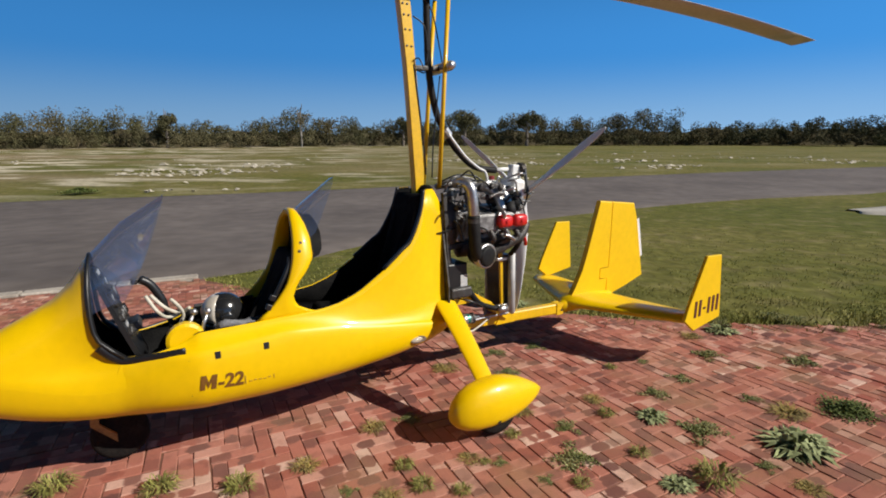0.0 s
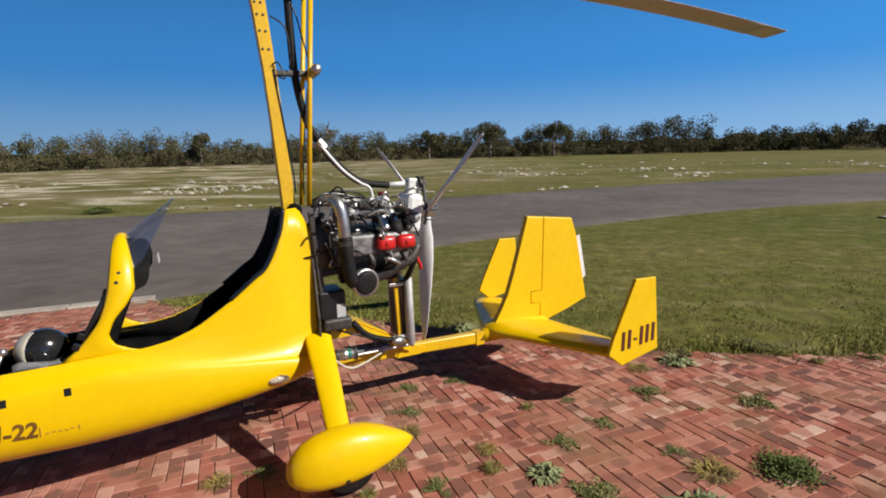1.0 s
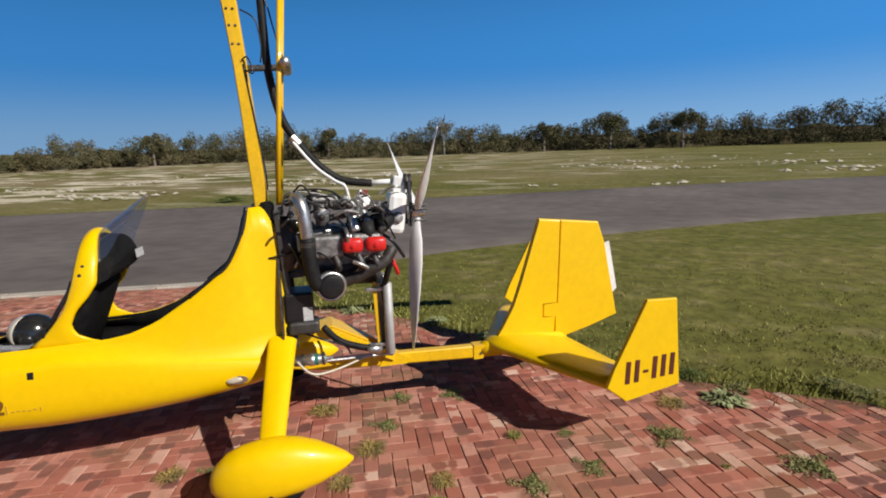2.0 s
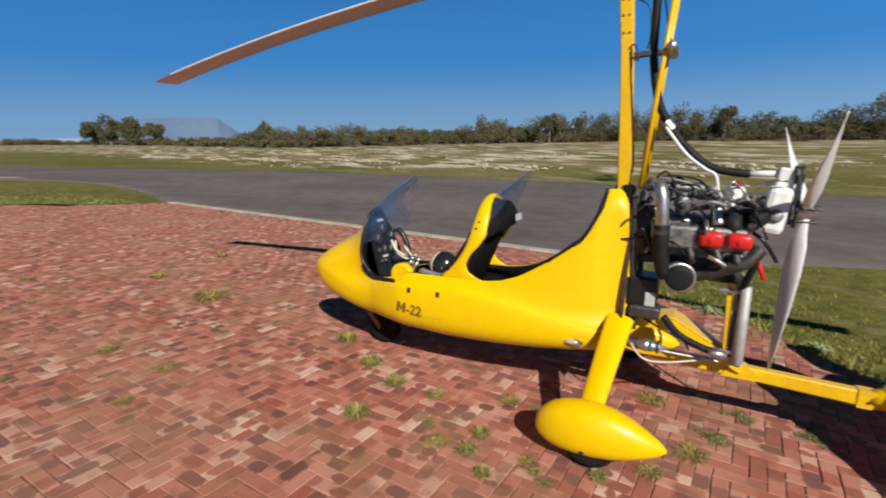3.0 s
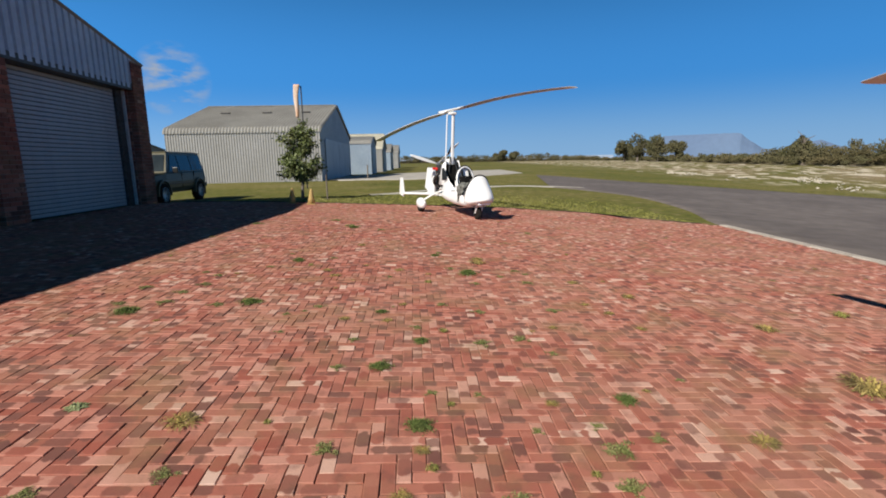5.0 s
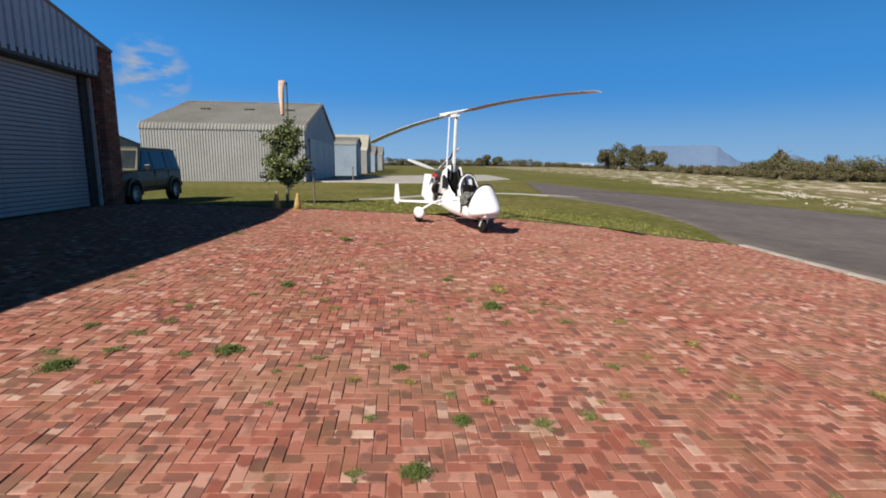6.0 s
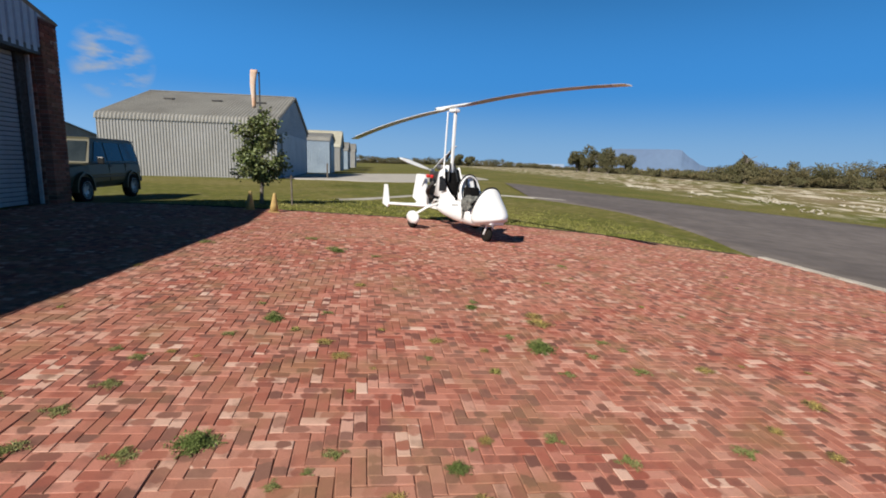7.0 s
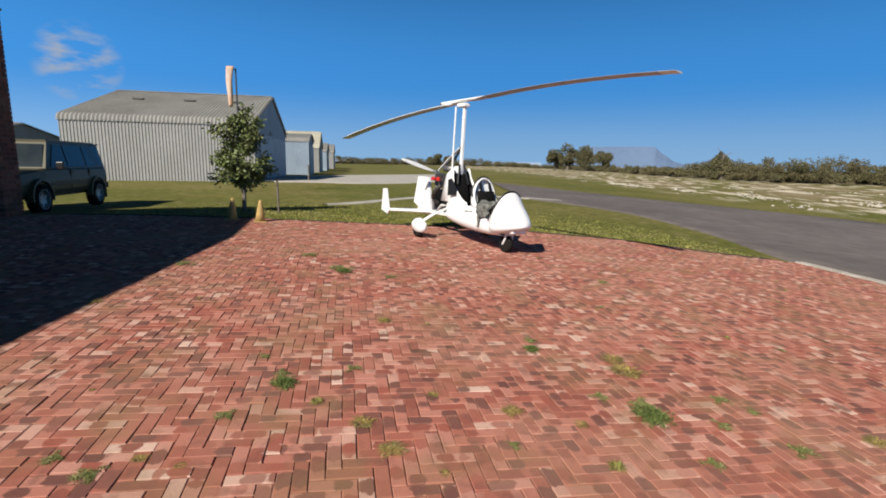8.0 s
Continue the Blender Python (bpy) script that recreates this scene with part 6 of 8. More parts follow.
part("ignition_lead", sweep(B(), smooth_pts([(-0.06, 0.05, 1.33), (-0.16, 0.1, 1.375), (-0.3, 0.1, 1.365), (-0.38, 0.14, 1.30)], 6), 0.006, 6), TRIM, gyro, smooth=True)
part("ignition_lead", sweep(B(), smooth_pts([(-0.04, 0.12, 1.25), (-0.08, 0.17, 1.36), (-0.2, 0.15, 1.36), (-0.32, 0.12, 1.33)], 6), 0.006, 6), CASTING, gyro, smooth=True)

# radiator behind, on edge
rad = part("radiator", box(B(), (-0.585, 0, 0.625), (0.045, 0.24, 0.40), (0, 4, 0), 0.004), TRIM, gyro, "black finned radiator core")
bm = B()
for k in range(30):
    box(bm, (-0.559, 0, 0.44 + k * 0.0128), (0.004, 0.235, 0.004))
    box(bm, (-0.611, 0, 0.44 + k * 0.0128), (0.004, 0.235, 0.004))
part("fin_pack", bm, STEEL, rad)["kind"] = "stuff"
for s in (1, -1):
    part("radiator_tank", sweep(B(), [(-0.60, s * 0.135, 0.405), (-0.59, s * 0.135, 0.42), (-0.585, s * 0.135, 0.835), (-0.585, s * 0.135, 0.85)], [0.012, 0.027, 0.027, 0.012], 10), mat("dull aluminium tank", (0.45, 0.44, 0.43), (0.36, 0.35, 0.34), scale=14, rough=0.6, metal=0.35, fine=0.1), rad, "bare aluminium end tank", smooth=True)
for z in (0.80, 0.47):
    part("radiator_bracket", box(B(), (-0.53, 0.12, z), (0.13, 0.02, 0.02), bevel=0.003), ALLOY, rad)
part("radiator_strut", box(B(), (-0.525, 0.10, 0.63), (0.024, 0.02, 0.42), (0, 3, 0), 0.003), YELLOW_TUBE, gyro, "yellow radiator strut")
part("coolant_hose", sweep(B(), smooth_pts([(-0.57, 0.14, 0.83), (-0.58, 0.2, 0.90), (-0.60, 0.23, 1.0), (-0.56, 0.2, 1.07)], 5), 0.017, 10), BLACK, gyro, smooth=True)
part("coolant_hose", sweep(B(), smooth_pts([(-0.22, 0.16, 0.62), (-0.30, 0.15, 0.53), (-0.42, 0.14, 0.475), (-0.53, 0.13, 0.45)], 5), 0.019, 10), BLACK, gyro, "black coolant hose", smooth=True)
part("thermostat", lathe(B(), [(-0.04, 0.012), (-0.03, 0.026), (0.02, 0.028), (0.035, 0.016), (0.05, 0.014)], (-0.50, 0.16, 0.46), (1, 0.3, 0.2), 12), ALLOY, gyro, "bare metal hose union", smooth=True)
part("red_hose", sweep(B(), smooth_pts([(-0.60, 0.22, 1.0), (-0.63, 0.22, 0.93), (-0.64, 0.21, 0.90)], 4), 0.012, 8), RED, gyro, "short red hose", smooth=True)

# three bladed propeller
prop = part("prop_hub", lathe(B(), [(-0.05, 0.001), (-0.05, 0.03), (-0.04, 0.036), (0.0, 0.04), (0.03, 0.04), (0.04, 0.032), (0.05, 0.03), (0.05, 0.001)], (-0.795, 0.0, 1.225), (-1, 0, 0), 20), ALLOY, gyro, "alloy propeller hub", smooth=True)
for ang in (-91, 29, 149):
    rows = []
    d = Vector((0, math.cos(radians(ang)), math.sin(radians(ang))))
    t = Vector((0, -d.z, d.y))
    for f, ch in ((0.03, 0.05), (0.08, 0.05), (0.13, 0.06), (0.2, 0.085), (0.35, 0.10), (0.55, 0.095), (0.75, 0.075), (0.88, 0.055), (0.96, 0.03), (0.985, 0.012)):
        tw = radians(48 * f - 62)
        cd = t * math.cos(tw) + Vector((1, 0, 0)) * math.sin(tw)
        th = Vector((1, 0, 0)) * math.cos(tw) - t * math.sin(tw)
        thick = 0.03 * (1 - f) ** 1.3 + 0.005
        c = Vector((-0.80 + 0.05 * f, 0, 1.225)) + d * (0.875 * f)
        rows.append([c + cd * ch * 0.5 * math.cos(a) + th * thick * 0.5 * math.sin(a) for a in (2 * math.pi * q / 12 for q in range(12))])
    part("prop_blade", loft(B(), rows), PROP, gyro, "grey composite propeller blade", smooth=True)
bm = B()
for ang in (-91, 29, 149):
    for e in (-14, 14):
        y, z = 0.055 * math.cos(radians(ang + e)), 0.055 * math.sin(radians(ang + e))
        lathe(bm, [(-0.05, 0.007), (0.05, 0.007)], (-0.8, y, 1.225 + z), (1, 0, 0), 8)
part("hub_bolts", bm, STEEL, prop)["kind"] = "stuff"

# keel, engine cradle and rear shock gear
part("keel_tube", loft(B(), [[(x, a * hy, z + b * hz) for a, b in ((1, 0.8), (0.8, 1), (-0.8, 1), (-1, 0.8), (-1, -0.8), (-0.8, -1), (0.8, -1), (1, -0.8))] for x, z, hy, hz in ((0.1, 0.40, 0.03, 0.03), (-0.2, 0.345, 0.03, 0.03), (-0.60, 0.335, 0.03, 0.035), (-1.17, 0.315, 0.03, 0.04), (-1.24, 0.313, 0.03, 0.04))]), YELLOW_TUBE, gyro, "yellow square keel tube")
for s in (1, -1):
    part("cradle_tube", loft(B(), [[(x, s * 0.085 * k + a * 0.022, z + b * 0.026) for a, b in ((1, 1), (-1, 1), (-1, -1), (1, -1))] for x, z, k in ((-0.02, 0.56, 1.4), (-0.27, 0.565, 1.3), (-0.47, 0.45, 0.9), (-0.62, 0.36, 0.35))]), YELLOW_TUBE, gyro, "yellow engine cradle tube")
part("cradle_tray", loft(B(), [[(x, -w, z), (x, w, z), (x, w, z + 0.008), (x, -w, z + 0.008)] for x, z, w in ((-0.02, 0.59, 0.11), (-0.27, 0.595, 0.10), (-0.47, 0.48, 0.07))]), YELLOW_TUBE, gyro, "yellow tray between the cradle tubes")
part("gusset", plate(B(), [(-0.53, 0.30), (-0.58, 0.385), (-0.62, 0.385), (-0.72, 0.335), (-0.70, 0.30)], 0.075, pose(0, 0, 0) @ pose(0, 0, 0, 90, 0, 0)), YELLOW_TUBE, gyro, "yellow welded gusset")
part("joint_plate", plate(B(), [(-1.13, 0.27), (-1.13, 0.36), (-1.2, 0.36), (-1.22, 0.30), (-1.19, 0.27)], 0.072, pose(0, 0, 0, 90, 0, 0)), YELLOW_TUBE, gyro)
bm = B()
lathe(bm, [(0, 0.008), (0.006, 0.007), (0.007, 0.001)], (-1.175, 0.036, 0.305), (0, 1, 0), 10)
part("joint_bolt", bm, STEEL, gyro)
shock = part("fuel_pump", lathe(B(), [(-0.1, 0.012), (-0.095, 0.03), (-0.02, 0.03), (-0.015, 0.034), (0.01, 0.034), (0.015, 0.028), (0.07, 0.028), (0.075, 0.012), (0.11, 0.01)], (-0.15, 0.20, 0.455), (-1, 0.05, 0.0), 18), ALLOY, gyro, "bright cylindrical fuel pump", smooth=True)
part("pump_band", lathe(B(), [(-0.012, 0.032), (0.012, 0.032)], (-0.17, 0.2, 0.455), (-1, 0.05, 0), 18), mat("green anodised band", (0.05, 0.22, 0.17), scale=20, rough=0.35, metal=0.4), shock)
for dx in (0.05, -0.06):
    part("pump_clip", lathe(B(), [(-0.006, 0.036), (0.006, 0.036)], (-0.15 + dx, 0.2, 0.455), (-1, 0.05, 0), 18), STEEL, shock)
part("control_rod", sweep(B(), [(-0.02, 0.14, 0.42), (-0.35, 0.10, 0.40), (-0.62, 0.06, 0.385)], 0.008, 8), ALLOY, gyro)
part("brake_line", sweep(B(), smooth_pts([(-0.05, 0.2, 0.48), (-0.14, 0.26, 0.40), (-0.26, 0.18, 0.37), (-0.45, 0.08, 0.39)], 6), 0.006, 6), CABLE, gyro, smooth=True)
part("brake_line", sweep(B(), smooth_pts([(-0.1, 0.15, 0.60), (-0.22, 0.2, 0.56), (-0.33, 0.16, 0.50), (-0.36, 0.13, 0.44)], 6), 0.006, 6), TRIM, gyro, smooth=True)

# tail: centre fin, rudder, stabiliser and two end fins
SIDE = pose(0, 0, 0, 90, 0, 0)


def slab(poly, thick, y=0.0, edge=0.3):
    """A symmetric aerofoil-like slab standing upright, outline poly in (x, z)."""
    c = Vector((sum(p[0] for p in poly) / len(poly), sum(p[1] for p in poly) / len(poly)))
    ring = lambda k, d: [(c.x + (x - c.x) * k, y + d, c.y + (z - c.y) * k) for x, z in poly]
    return loft(B(), [ring(0.978, -thick / 2), ring(0.993, -thick * 0.42), ring(1.0, -thick * 0.2), ring(1.0, thick * 0.2), ring(0.993, thick * 0.42), ring(0.978, thick / 2)])


tail = part("tail_fin", slab([(-1.585, 1.142), (-1.73, 1.129), (-1.712, 0.585), (-1.61, 0.585), (-1.61, 0.49), (-1.70, 0.49), (-1.69, 0.345), (-1.45, 0.335), (-1.27, 0.36), (-1.33, 0.45), (-1.405, 0.585), (-1.46, 0.74)], 0.045), YELLOW_FLAT, gyro, "flat yellow tail fin")
rud = part("rudder", slab([(-1.737, 1.129), (-2.005, 1.104), (-2.058, 0.956), (-2.10, 0.75), (-2.16, 0.464), (-1.95, 0.395), (-1.76, 0.345), (-1.703, 0.345), (-1.703, 0.488), (-1.617, 0.495), (-1.617, 0.578), (-1.718, 0.58)], 0.038), YELLOW_FLAT, gyro, "flat yellow rudder with balance horn")
part("trim_tab", plate(B(), [(-2.062, 0.955), (-2.098, 0.968), (-2.165, 0.640), (-2.135, 0.615)], 0.006, SIDE), WHITE, rud, "white trim tab")
part("hinge_fitting", box(B(), (-1.75, 0, 0.335), (0.06, 0.05, 0.05), bevel=0.01), YELLOW_FLAT, gyro)


def stab_ring(y):
    f = min(1, abs(y) / 0.78)
    le, te = -1.20 - 0.40 * f, -1.775 - 0.10 * f
    z = 0.345 - 0.005 * f
    th = 0.055 * (1 - 0.35 * f)
    if f < 0.12:
        th *= 1.35
    ch = le - te
    return [(le - ch * u, y, z + th * v) for u, v in ((0, 0), (0.04, 0.45), (0.2, 0.85), (0.5, 0.75), (0.85, 0.3), (1, 0.05), (1, -0.05), (0.85, -0.25), (0.5, -0.6), (0.2, -0.7), (0.04, -0.4))]


part("stabiliser", loft(B(), [stab_ring(float(y)) for y in np.linspace(-0.775, 0.775, 21)]), YELLOW, gyro, "yellow swept tail stabiliser", smooth=True)
part("tail_fillet", loft(B(), [[(x, hy * math.cos(a), zc + hz * math.sin(a)) for a in (2 * math.pi * q / 16 for q in range(16))] for x, hy, hz, zc in ((-1.17, 0.034, 0.042, 0.315), (-1.24, 0.06, 0.055, 0.325), (-1.36, 0.085, 0.07, 0.34), (-1.55, 0.075, 0.06, 0.345), (-1.74, 0.04, 0.04, 0.345), (-1.79, 0.01, 0.01, 0.345))]), YELLOW, gyro, "yellow tail fillet", smooth=True)
FIN = [(-1.80, 0.79), (-1.975, 0.785), (-2.012, 0.317), (-1.695, 0.262), (-1.583, 0.348), (-1.62, 0.44)]
for s in (1, -1):
    f = part("end_fin", slab(FIN, 0.024, s * 0.795), YELLOW_FLAT, gyro, "flat yellow end fin with dark registration bars" if s > 0 else "flat yellow end fin")
    f.matrix_basis = Matrix.Translation((-0.07, 0.03, 0.085) if s < 0 else (0, 0, 0))
    bm = B()
    for k in range(6):
        x = -1.70 - 0.052 * k
        wide, tall, dz = (0.028, 0.014, 0.0) if k == 2 else (0.034, 0.118, 0.0)
        z = 0.418 + 0.004 * k
        if k == 2:
            box(bm, (x, s * 0.8095, z - 0.01), (wide, 0.0025, tall))
        else:
            box(bm, (x, s * 0.8095, z), (wide * 0.72, 0.002, tall), (0, -3, 0))
    part("registration", bm, MARK, f, "dark maroon registration drawn as bars")

# ---- the white gyroplane ----
WX, WY = -11.40, -5.50
white = thing("gyroplane", lie(WX, WY, 48.0, 0.0), "white open gyroplane with dark jacket over its side", "gyroplane")
xs = [x for x in tub_xs() if x < 1.70]
part("fuselage", loft(B(), [[(x, y * 1.04, z + (0.05 if z > 0.7 else 0)) for x, y, z in tub_ring(x)] for x in xs], closed=False), WHITE_GEL, white, "glossy white fibreglass hull", smooth=True, solid=0.008)
part("cockpit_lining", loft(B(), [tub_ring(x, 0.012) for x in xs], closed=False), LINING, white, "matt black cockpit lining", smooth=True)
FX = [1.52, 1.58, 1.66, 1.75, 1.84, 1.92, 1.99, 2.05, 2.09, 2.115, 2.125]
FT = [1.035, 1.03, 1.0, 0.935, 0.85, 0.77, 0.695, 0.63, 0.58, 0.545, 0.52]
FB = [0.30, 0.305, 0.32, 0.34, 0.365, 0.39, 0.415, 0.44, 0.465, 0.485, 0.505]
FW = [0.315, 0.315, 0.312, 0.302, 0.285, 0.258, 0.222, 0.175, 0.12, 0.06, 0.012]


def fat_nose(x, lean=0.0):
    """Cross section of the blunt white nose, whose rear edge leans forward as it rises."""
    zt, zb, w = table(x, FX, FT, FB, FW)
    zc = 0.46 + 0.05 * ease(1.6, 2.1, x)
    ring = []
    for i in range(40):
        a = 2 * math.pi * i / 40
        c, u = math.cos(a), math.sin(a)
        y = w * math.copysign(abs(c) ** (0.85 if u > 0 else 0.6), c)
        z = zc + (zt - zc) * u if u > 0 else zc - (zc - zb) * abs(u) ** 0.8
        ring.append((x + lean * max(0, (z - 0.6) / 0.4), y, z))
    return ring


rings = [fat_nose(1.54, 0.14), fat_nose(1.60, 0.105), fat_nose(1.66, 0.07), fat_nose(1.73, 0.035)] + [fat_nose(float(x)) for x in np.linspace(1.80, 2.05, 8)] + [fat_nose(x) for x in (2.075, 2.095, 2.11, 2.12, 2.125)]
part("nose_cowl", loft(B(), rings), WHITE_GEL, white, "rounded white nose cowl", smooth=True)
part("edge_trim", sweep(B(), [(x, y * 1.01, z * 1.005) for x, y, z in rings[0][2:19]], 0.02, 7), TRIM, white, "black rubber edge trim", smooth=True)
part("hoop", loft(B(), [hoop_ring(math.pi * (0.002 + 0.996 * i / 30)) for i in range(31)]), WHITE_GEL, white, "white hoop between the seats", smooth=True)
part("hoop_panel", plate(B(), [(0.27 * math.cos(a), 0.47 * math.sin(a)) for a in np.linspace(0, math.pi, 15)], 0.03, pose(0.93, 0, 0.74) @ pose(0, 0, 0, 90, 0, 90) @ pose(0, 0, 0, -16)), WHITE_GEL, white, "white panel inside the hoop")
part("edge_trim", sweep(B(), [hoop_ring(math.pi * (0.1 + 0.8 * i / 20))[2] + Vector((-0.01, 0, 0.012)) for i in range(21)], 0.018, 6), TRIM, white, "black rubber edge trim", smooth=True)
for y in (-0.1, 0.1):
    part("harness_strap", sweep(B(), smooth_pts([(0.86, y, 1.20), (0.95, y, 1.0), (1.02, y, 0.78), (1.1, y, 0.66)], 4), 0.032, 6, 0.2, up=(1, 0, 0)), TRIM, white, "black harness strap")
part("seat", box(B(), (1.16, 0, 0.62), (0.36, 0.42, 0.12), bevel=0.03), FABRIC, white, "black seat cushion", smooth=True)
part("backrest", box(B(), (0.99, 0, 0.82), (0.08, 0.36, 0.34), (0, -16, 0), 0.03), FABRIC, white, "black backrest", smooth=True)
part("backrest", box(B(), (0.16, 0, 0.95), (0.08, 0.30, 0.6), (0, -16, 0), 0.03), FABRIC, white, "black backrest", smooth=True)
part("side_window", plate(B(), [(0.12, 0.82), (0.40, 0.86), (0.40, 1.0), (0.22, 1.16), (0.10, 1.12)], 0.006, pose(0, -0.283, 0, 90, 0, 0)), TRIM, white, "dark opening in the rear fairing")
part("rear_fairing", loft(B(), [[(x, s * w, z) for s, w, z in ((1, 0.26, 0.7), (1, 0.20, zt - 0.12), (0.5, 0.15, zt), (-0.5, 0.15, zt), (-1, 0.20, zt - 0.12), (-1, 0.26, 0.7))] for x, zt in ((0.05, 1.36), (-0.02, 1.38), (-0.10, 1.34), (-0.16, 1.2))]), WHITE_GEL, white, "white fairing below the mast", smooth=True)
side_label = B()
for k in range(5):
    box(side_label, (1.02 - 0.05 * k, -0.318, 0.60 - 0.004 * k), (0.03, 0.004, 0.07), (8, 0, 0))
part("lettering", side_label, STEEL, white, "dark lettering drawn as bars")
# jacket thrown over the sill
rows = []
for i in range(31):
    f = i / 30
    row = []
    for j in range(23):
        u = j / 22 - 0.5
        x = 1.36 + u * (0.42 - 0.12 * f) + 0.03 * math.sin(5 * f + 7 * u)
        if f < 0.5:
            y, z = -0.08 - 0.25 * (f / 0.5), 0.80 + 0.05 * math.sin(math.pi * f / 0.5) - 0.06 * (f / 0.5)
        else:
            y, z = -0.345 - 0.02 * math.sin(9 * u + 3 * f), 0.73 - (0.16 + 0.20 * math.exp(-((u + 0.28) / 0.16) ** 2)) * (f - 0.5) / 0.5
        fold = noise.noise((x * 8, f * 5, 4)) + 0.5 * noise.noise((x * 19, f * 13, 9))
        row.append((x + 0.03 * noise.noise((f * 7, u * 3, 1)), y + 0.018 * math.sin(13 * u + 4 * f) - 0.035 * abs(fold), z + 0.03 * math.sin(8 * u) * (1 - f) + 0.02 * noise.noise((x * 9, f * 6, 2))))
    rows.append(row)
tagged(link("jacket", loft(B(), rows, closed=False), mat("dark mottled jacket cloth", (0.02, 0.021, 0.02), (0.19, 0.19, 0.17), scale=16, rough=0.95, fine=0.3, bump=0.5), None, "", True, 0.02),
       "dark mottled jacket draped over the white cockpit side", "jacket").matrix_basis = white.matrix_basis.copy()
# mast, stays, rotor
part("mast", loft(B(), [[(x + a * 0.03, b * 0.028, z) for a, b in ((1, 0.7), (0.7, 1), (-0.7, 1), (-1, 0.7), (-1, -0.7), (-0.7, -1), (0.7, -1), (1, -0.7))] for z, x in ((1.0, 0.09), (1.4, 0.085), (2.52, 0.05))]), WHITE, white, "white mast tube")
for s in (1, -1):
    part("mast_stay", sweep(B(), [(-0.06, s * 0.11, 1.25), (-0.10, s * 0.10, 2.5)], 0.016, 8), WHITE, white, "thin white mast stay")
    part("windscreen_strut", sweep(B(), [(0.20, s * 0.12, 1.05), (0.10, s * 0.05, 1.42)], 0.02, 8), TRIM, white)
part("drive_hose", sweep(B(), smooth_pts([(-0.01, 0.05, 2.45), (-0.02, 0.06, 2.1), (-0.05, 0.05, 1.75), (-0.18, 0, 1.5)], 5), 0.024, 8), BLACK, white, "black drive hose", smooth=True)
part("head_block", box(B(), (0.0, 0, 2.53), (0.26, 0.14, 0.07), bevel=0.02), WHITE, white, "white rotor head")
wi = white.matrix_basis.inverted()
rotor(white, (0.0, 0.0, 2.58), wi @ Vector((-9.33, -1.94, 2.86)), wi @ Vector((-13.81, -9.12, 2.22)), 0.23, mat("grey brown rotor blade", (0.46, 0.47, 0.475), (0.40, 0.41, 0.415), scale=4, rough=0.45, fine=0.06), WHITE)
part("hub_fairing", loft(B(), [[tuple((Vector((0, 0, 2.62)) + (wi @ Vector((-9.33, -1.94, 2.90)) - Vector((0, 0, 2.6))) * f + Vector((a * w, 0, b * 0.03)))) for a, b in ((1, 0), (0.6, 1), (-0.6, 1), (-1, 0), (-0.6, -1), (0.6, -1))] for f, w in ((-0.16, 0.06), (-0.08, 0.11), (0, 0.13), (0.08, 0.11), (0.16, 0.06))]), WHITE, white, "white rotor hub bar", smooth=True)
# engine, prop, tail, wheels
part("crankcase", box(B(), (-0.42, 0, 1.08), (0.46, 0.30, 0.26), bevel=0.03), STEEL, white, "dark engine block")
for x in (-0.32, -0.5):
    for s in (1, -1):
        part("valve_cover", box(B(), (x, s * 0.26, 1.10), (0.10, 0.06, 0.075), bevel=0.02), RED, white, "red valve cover", smooth=True)
part("airbox", sweep(B(), [(-0.2, 0, 1.32), (-0.5, 0, 1.31)], 0.06, 10), CASTING, white, "alloy airbox", smooth=True)
part("exhaust", sweep(B(), smooth_pts([(-0.3, -0.2, 0.98), (-0.4, -0.26, 0.85), (-0.52, -0.22, 0.72), (-0.50, -0.1, 0.6)], 5), 0.045, 10), STEEL, white, "dark exhaust", smooth=True)
part("radiator", box(B(), (-0.60, 0, 0.68), (0.05, 0.3, 0.42), bevel=0.01), TRIM, white, "black radiator")
for s in (1, -1):
    part("radiator_tank", sweep(B(), [(-0.6, s * 0.16, 0.45), (-0.6, s * 0.16, 0.9)], 0.025, 8), ALLOY, white)
part("battery_box", box(B(), (-0.18, -0.05, 0.72), (0.2, 0.22, 0.2), bevel=0.015), TRIM, white, "black battery box")
part("prop_hub", lathe(B(), [(-0.05, 0.001), (-0.05, 0.04), (0.05, 0.05), (0.06, 0.001)], (-0.82, 0, 1.22), (-1, 0, 0), 14), ALLOY, white)
for ang in (15, 135, -105):
    d = Vector((0, -math.cos(radians(ang)), math.sin(radians(ang))))
    t = Vector((0, -d.z, d.y))
    rows = []
    for f, ch in ((0.03, 0.06), (0.15, 0.08), (0.35, 0.12), (0.7, 0.10), (0.92, 0.06), (1, 0.02)):
        tw = radians(60 - 45 * f)
        cd, th = t * math.cos(tw) + Vector((1, 0, 0)) * math.sin(tw), Vector((1, 0, 0)) * math.cos(tw) - t * math.sin(tw)
        c = Vector((-0.83, 0, 1.22)) + d * 0.86 * f
        rows.append([c + cd * ch * 0.5 * math.cos(a) + th * 0.012 * math.sin(a) for a in (2 * math.pi * q / 10 for q in range(10))])
    part("prop_blade", loft(B(), rows), WHITE, white, "white propeller blade", smooth=True)
part("keel_tube", loft(B(), [[(x, a * 0.032, z + b * 0.036) for a, b in ((1, 1), (-1, 1), (-1, -1), (1, -1))] for x, z in ((0.1, 0.42), (-1.5, 0.37))]), WHITE, white, "white keel tube")
part("cradle_tube", sweep(B(), [(-0.05, -0.12, 0.62), (-0.35, -0.12, 0.58), (-0.65, -0.03, 0.42)], 0.026, 8), WHITE, white)
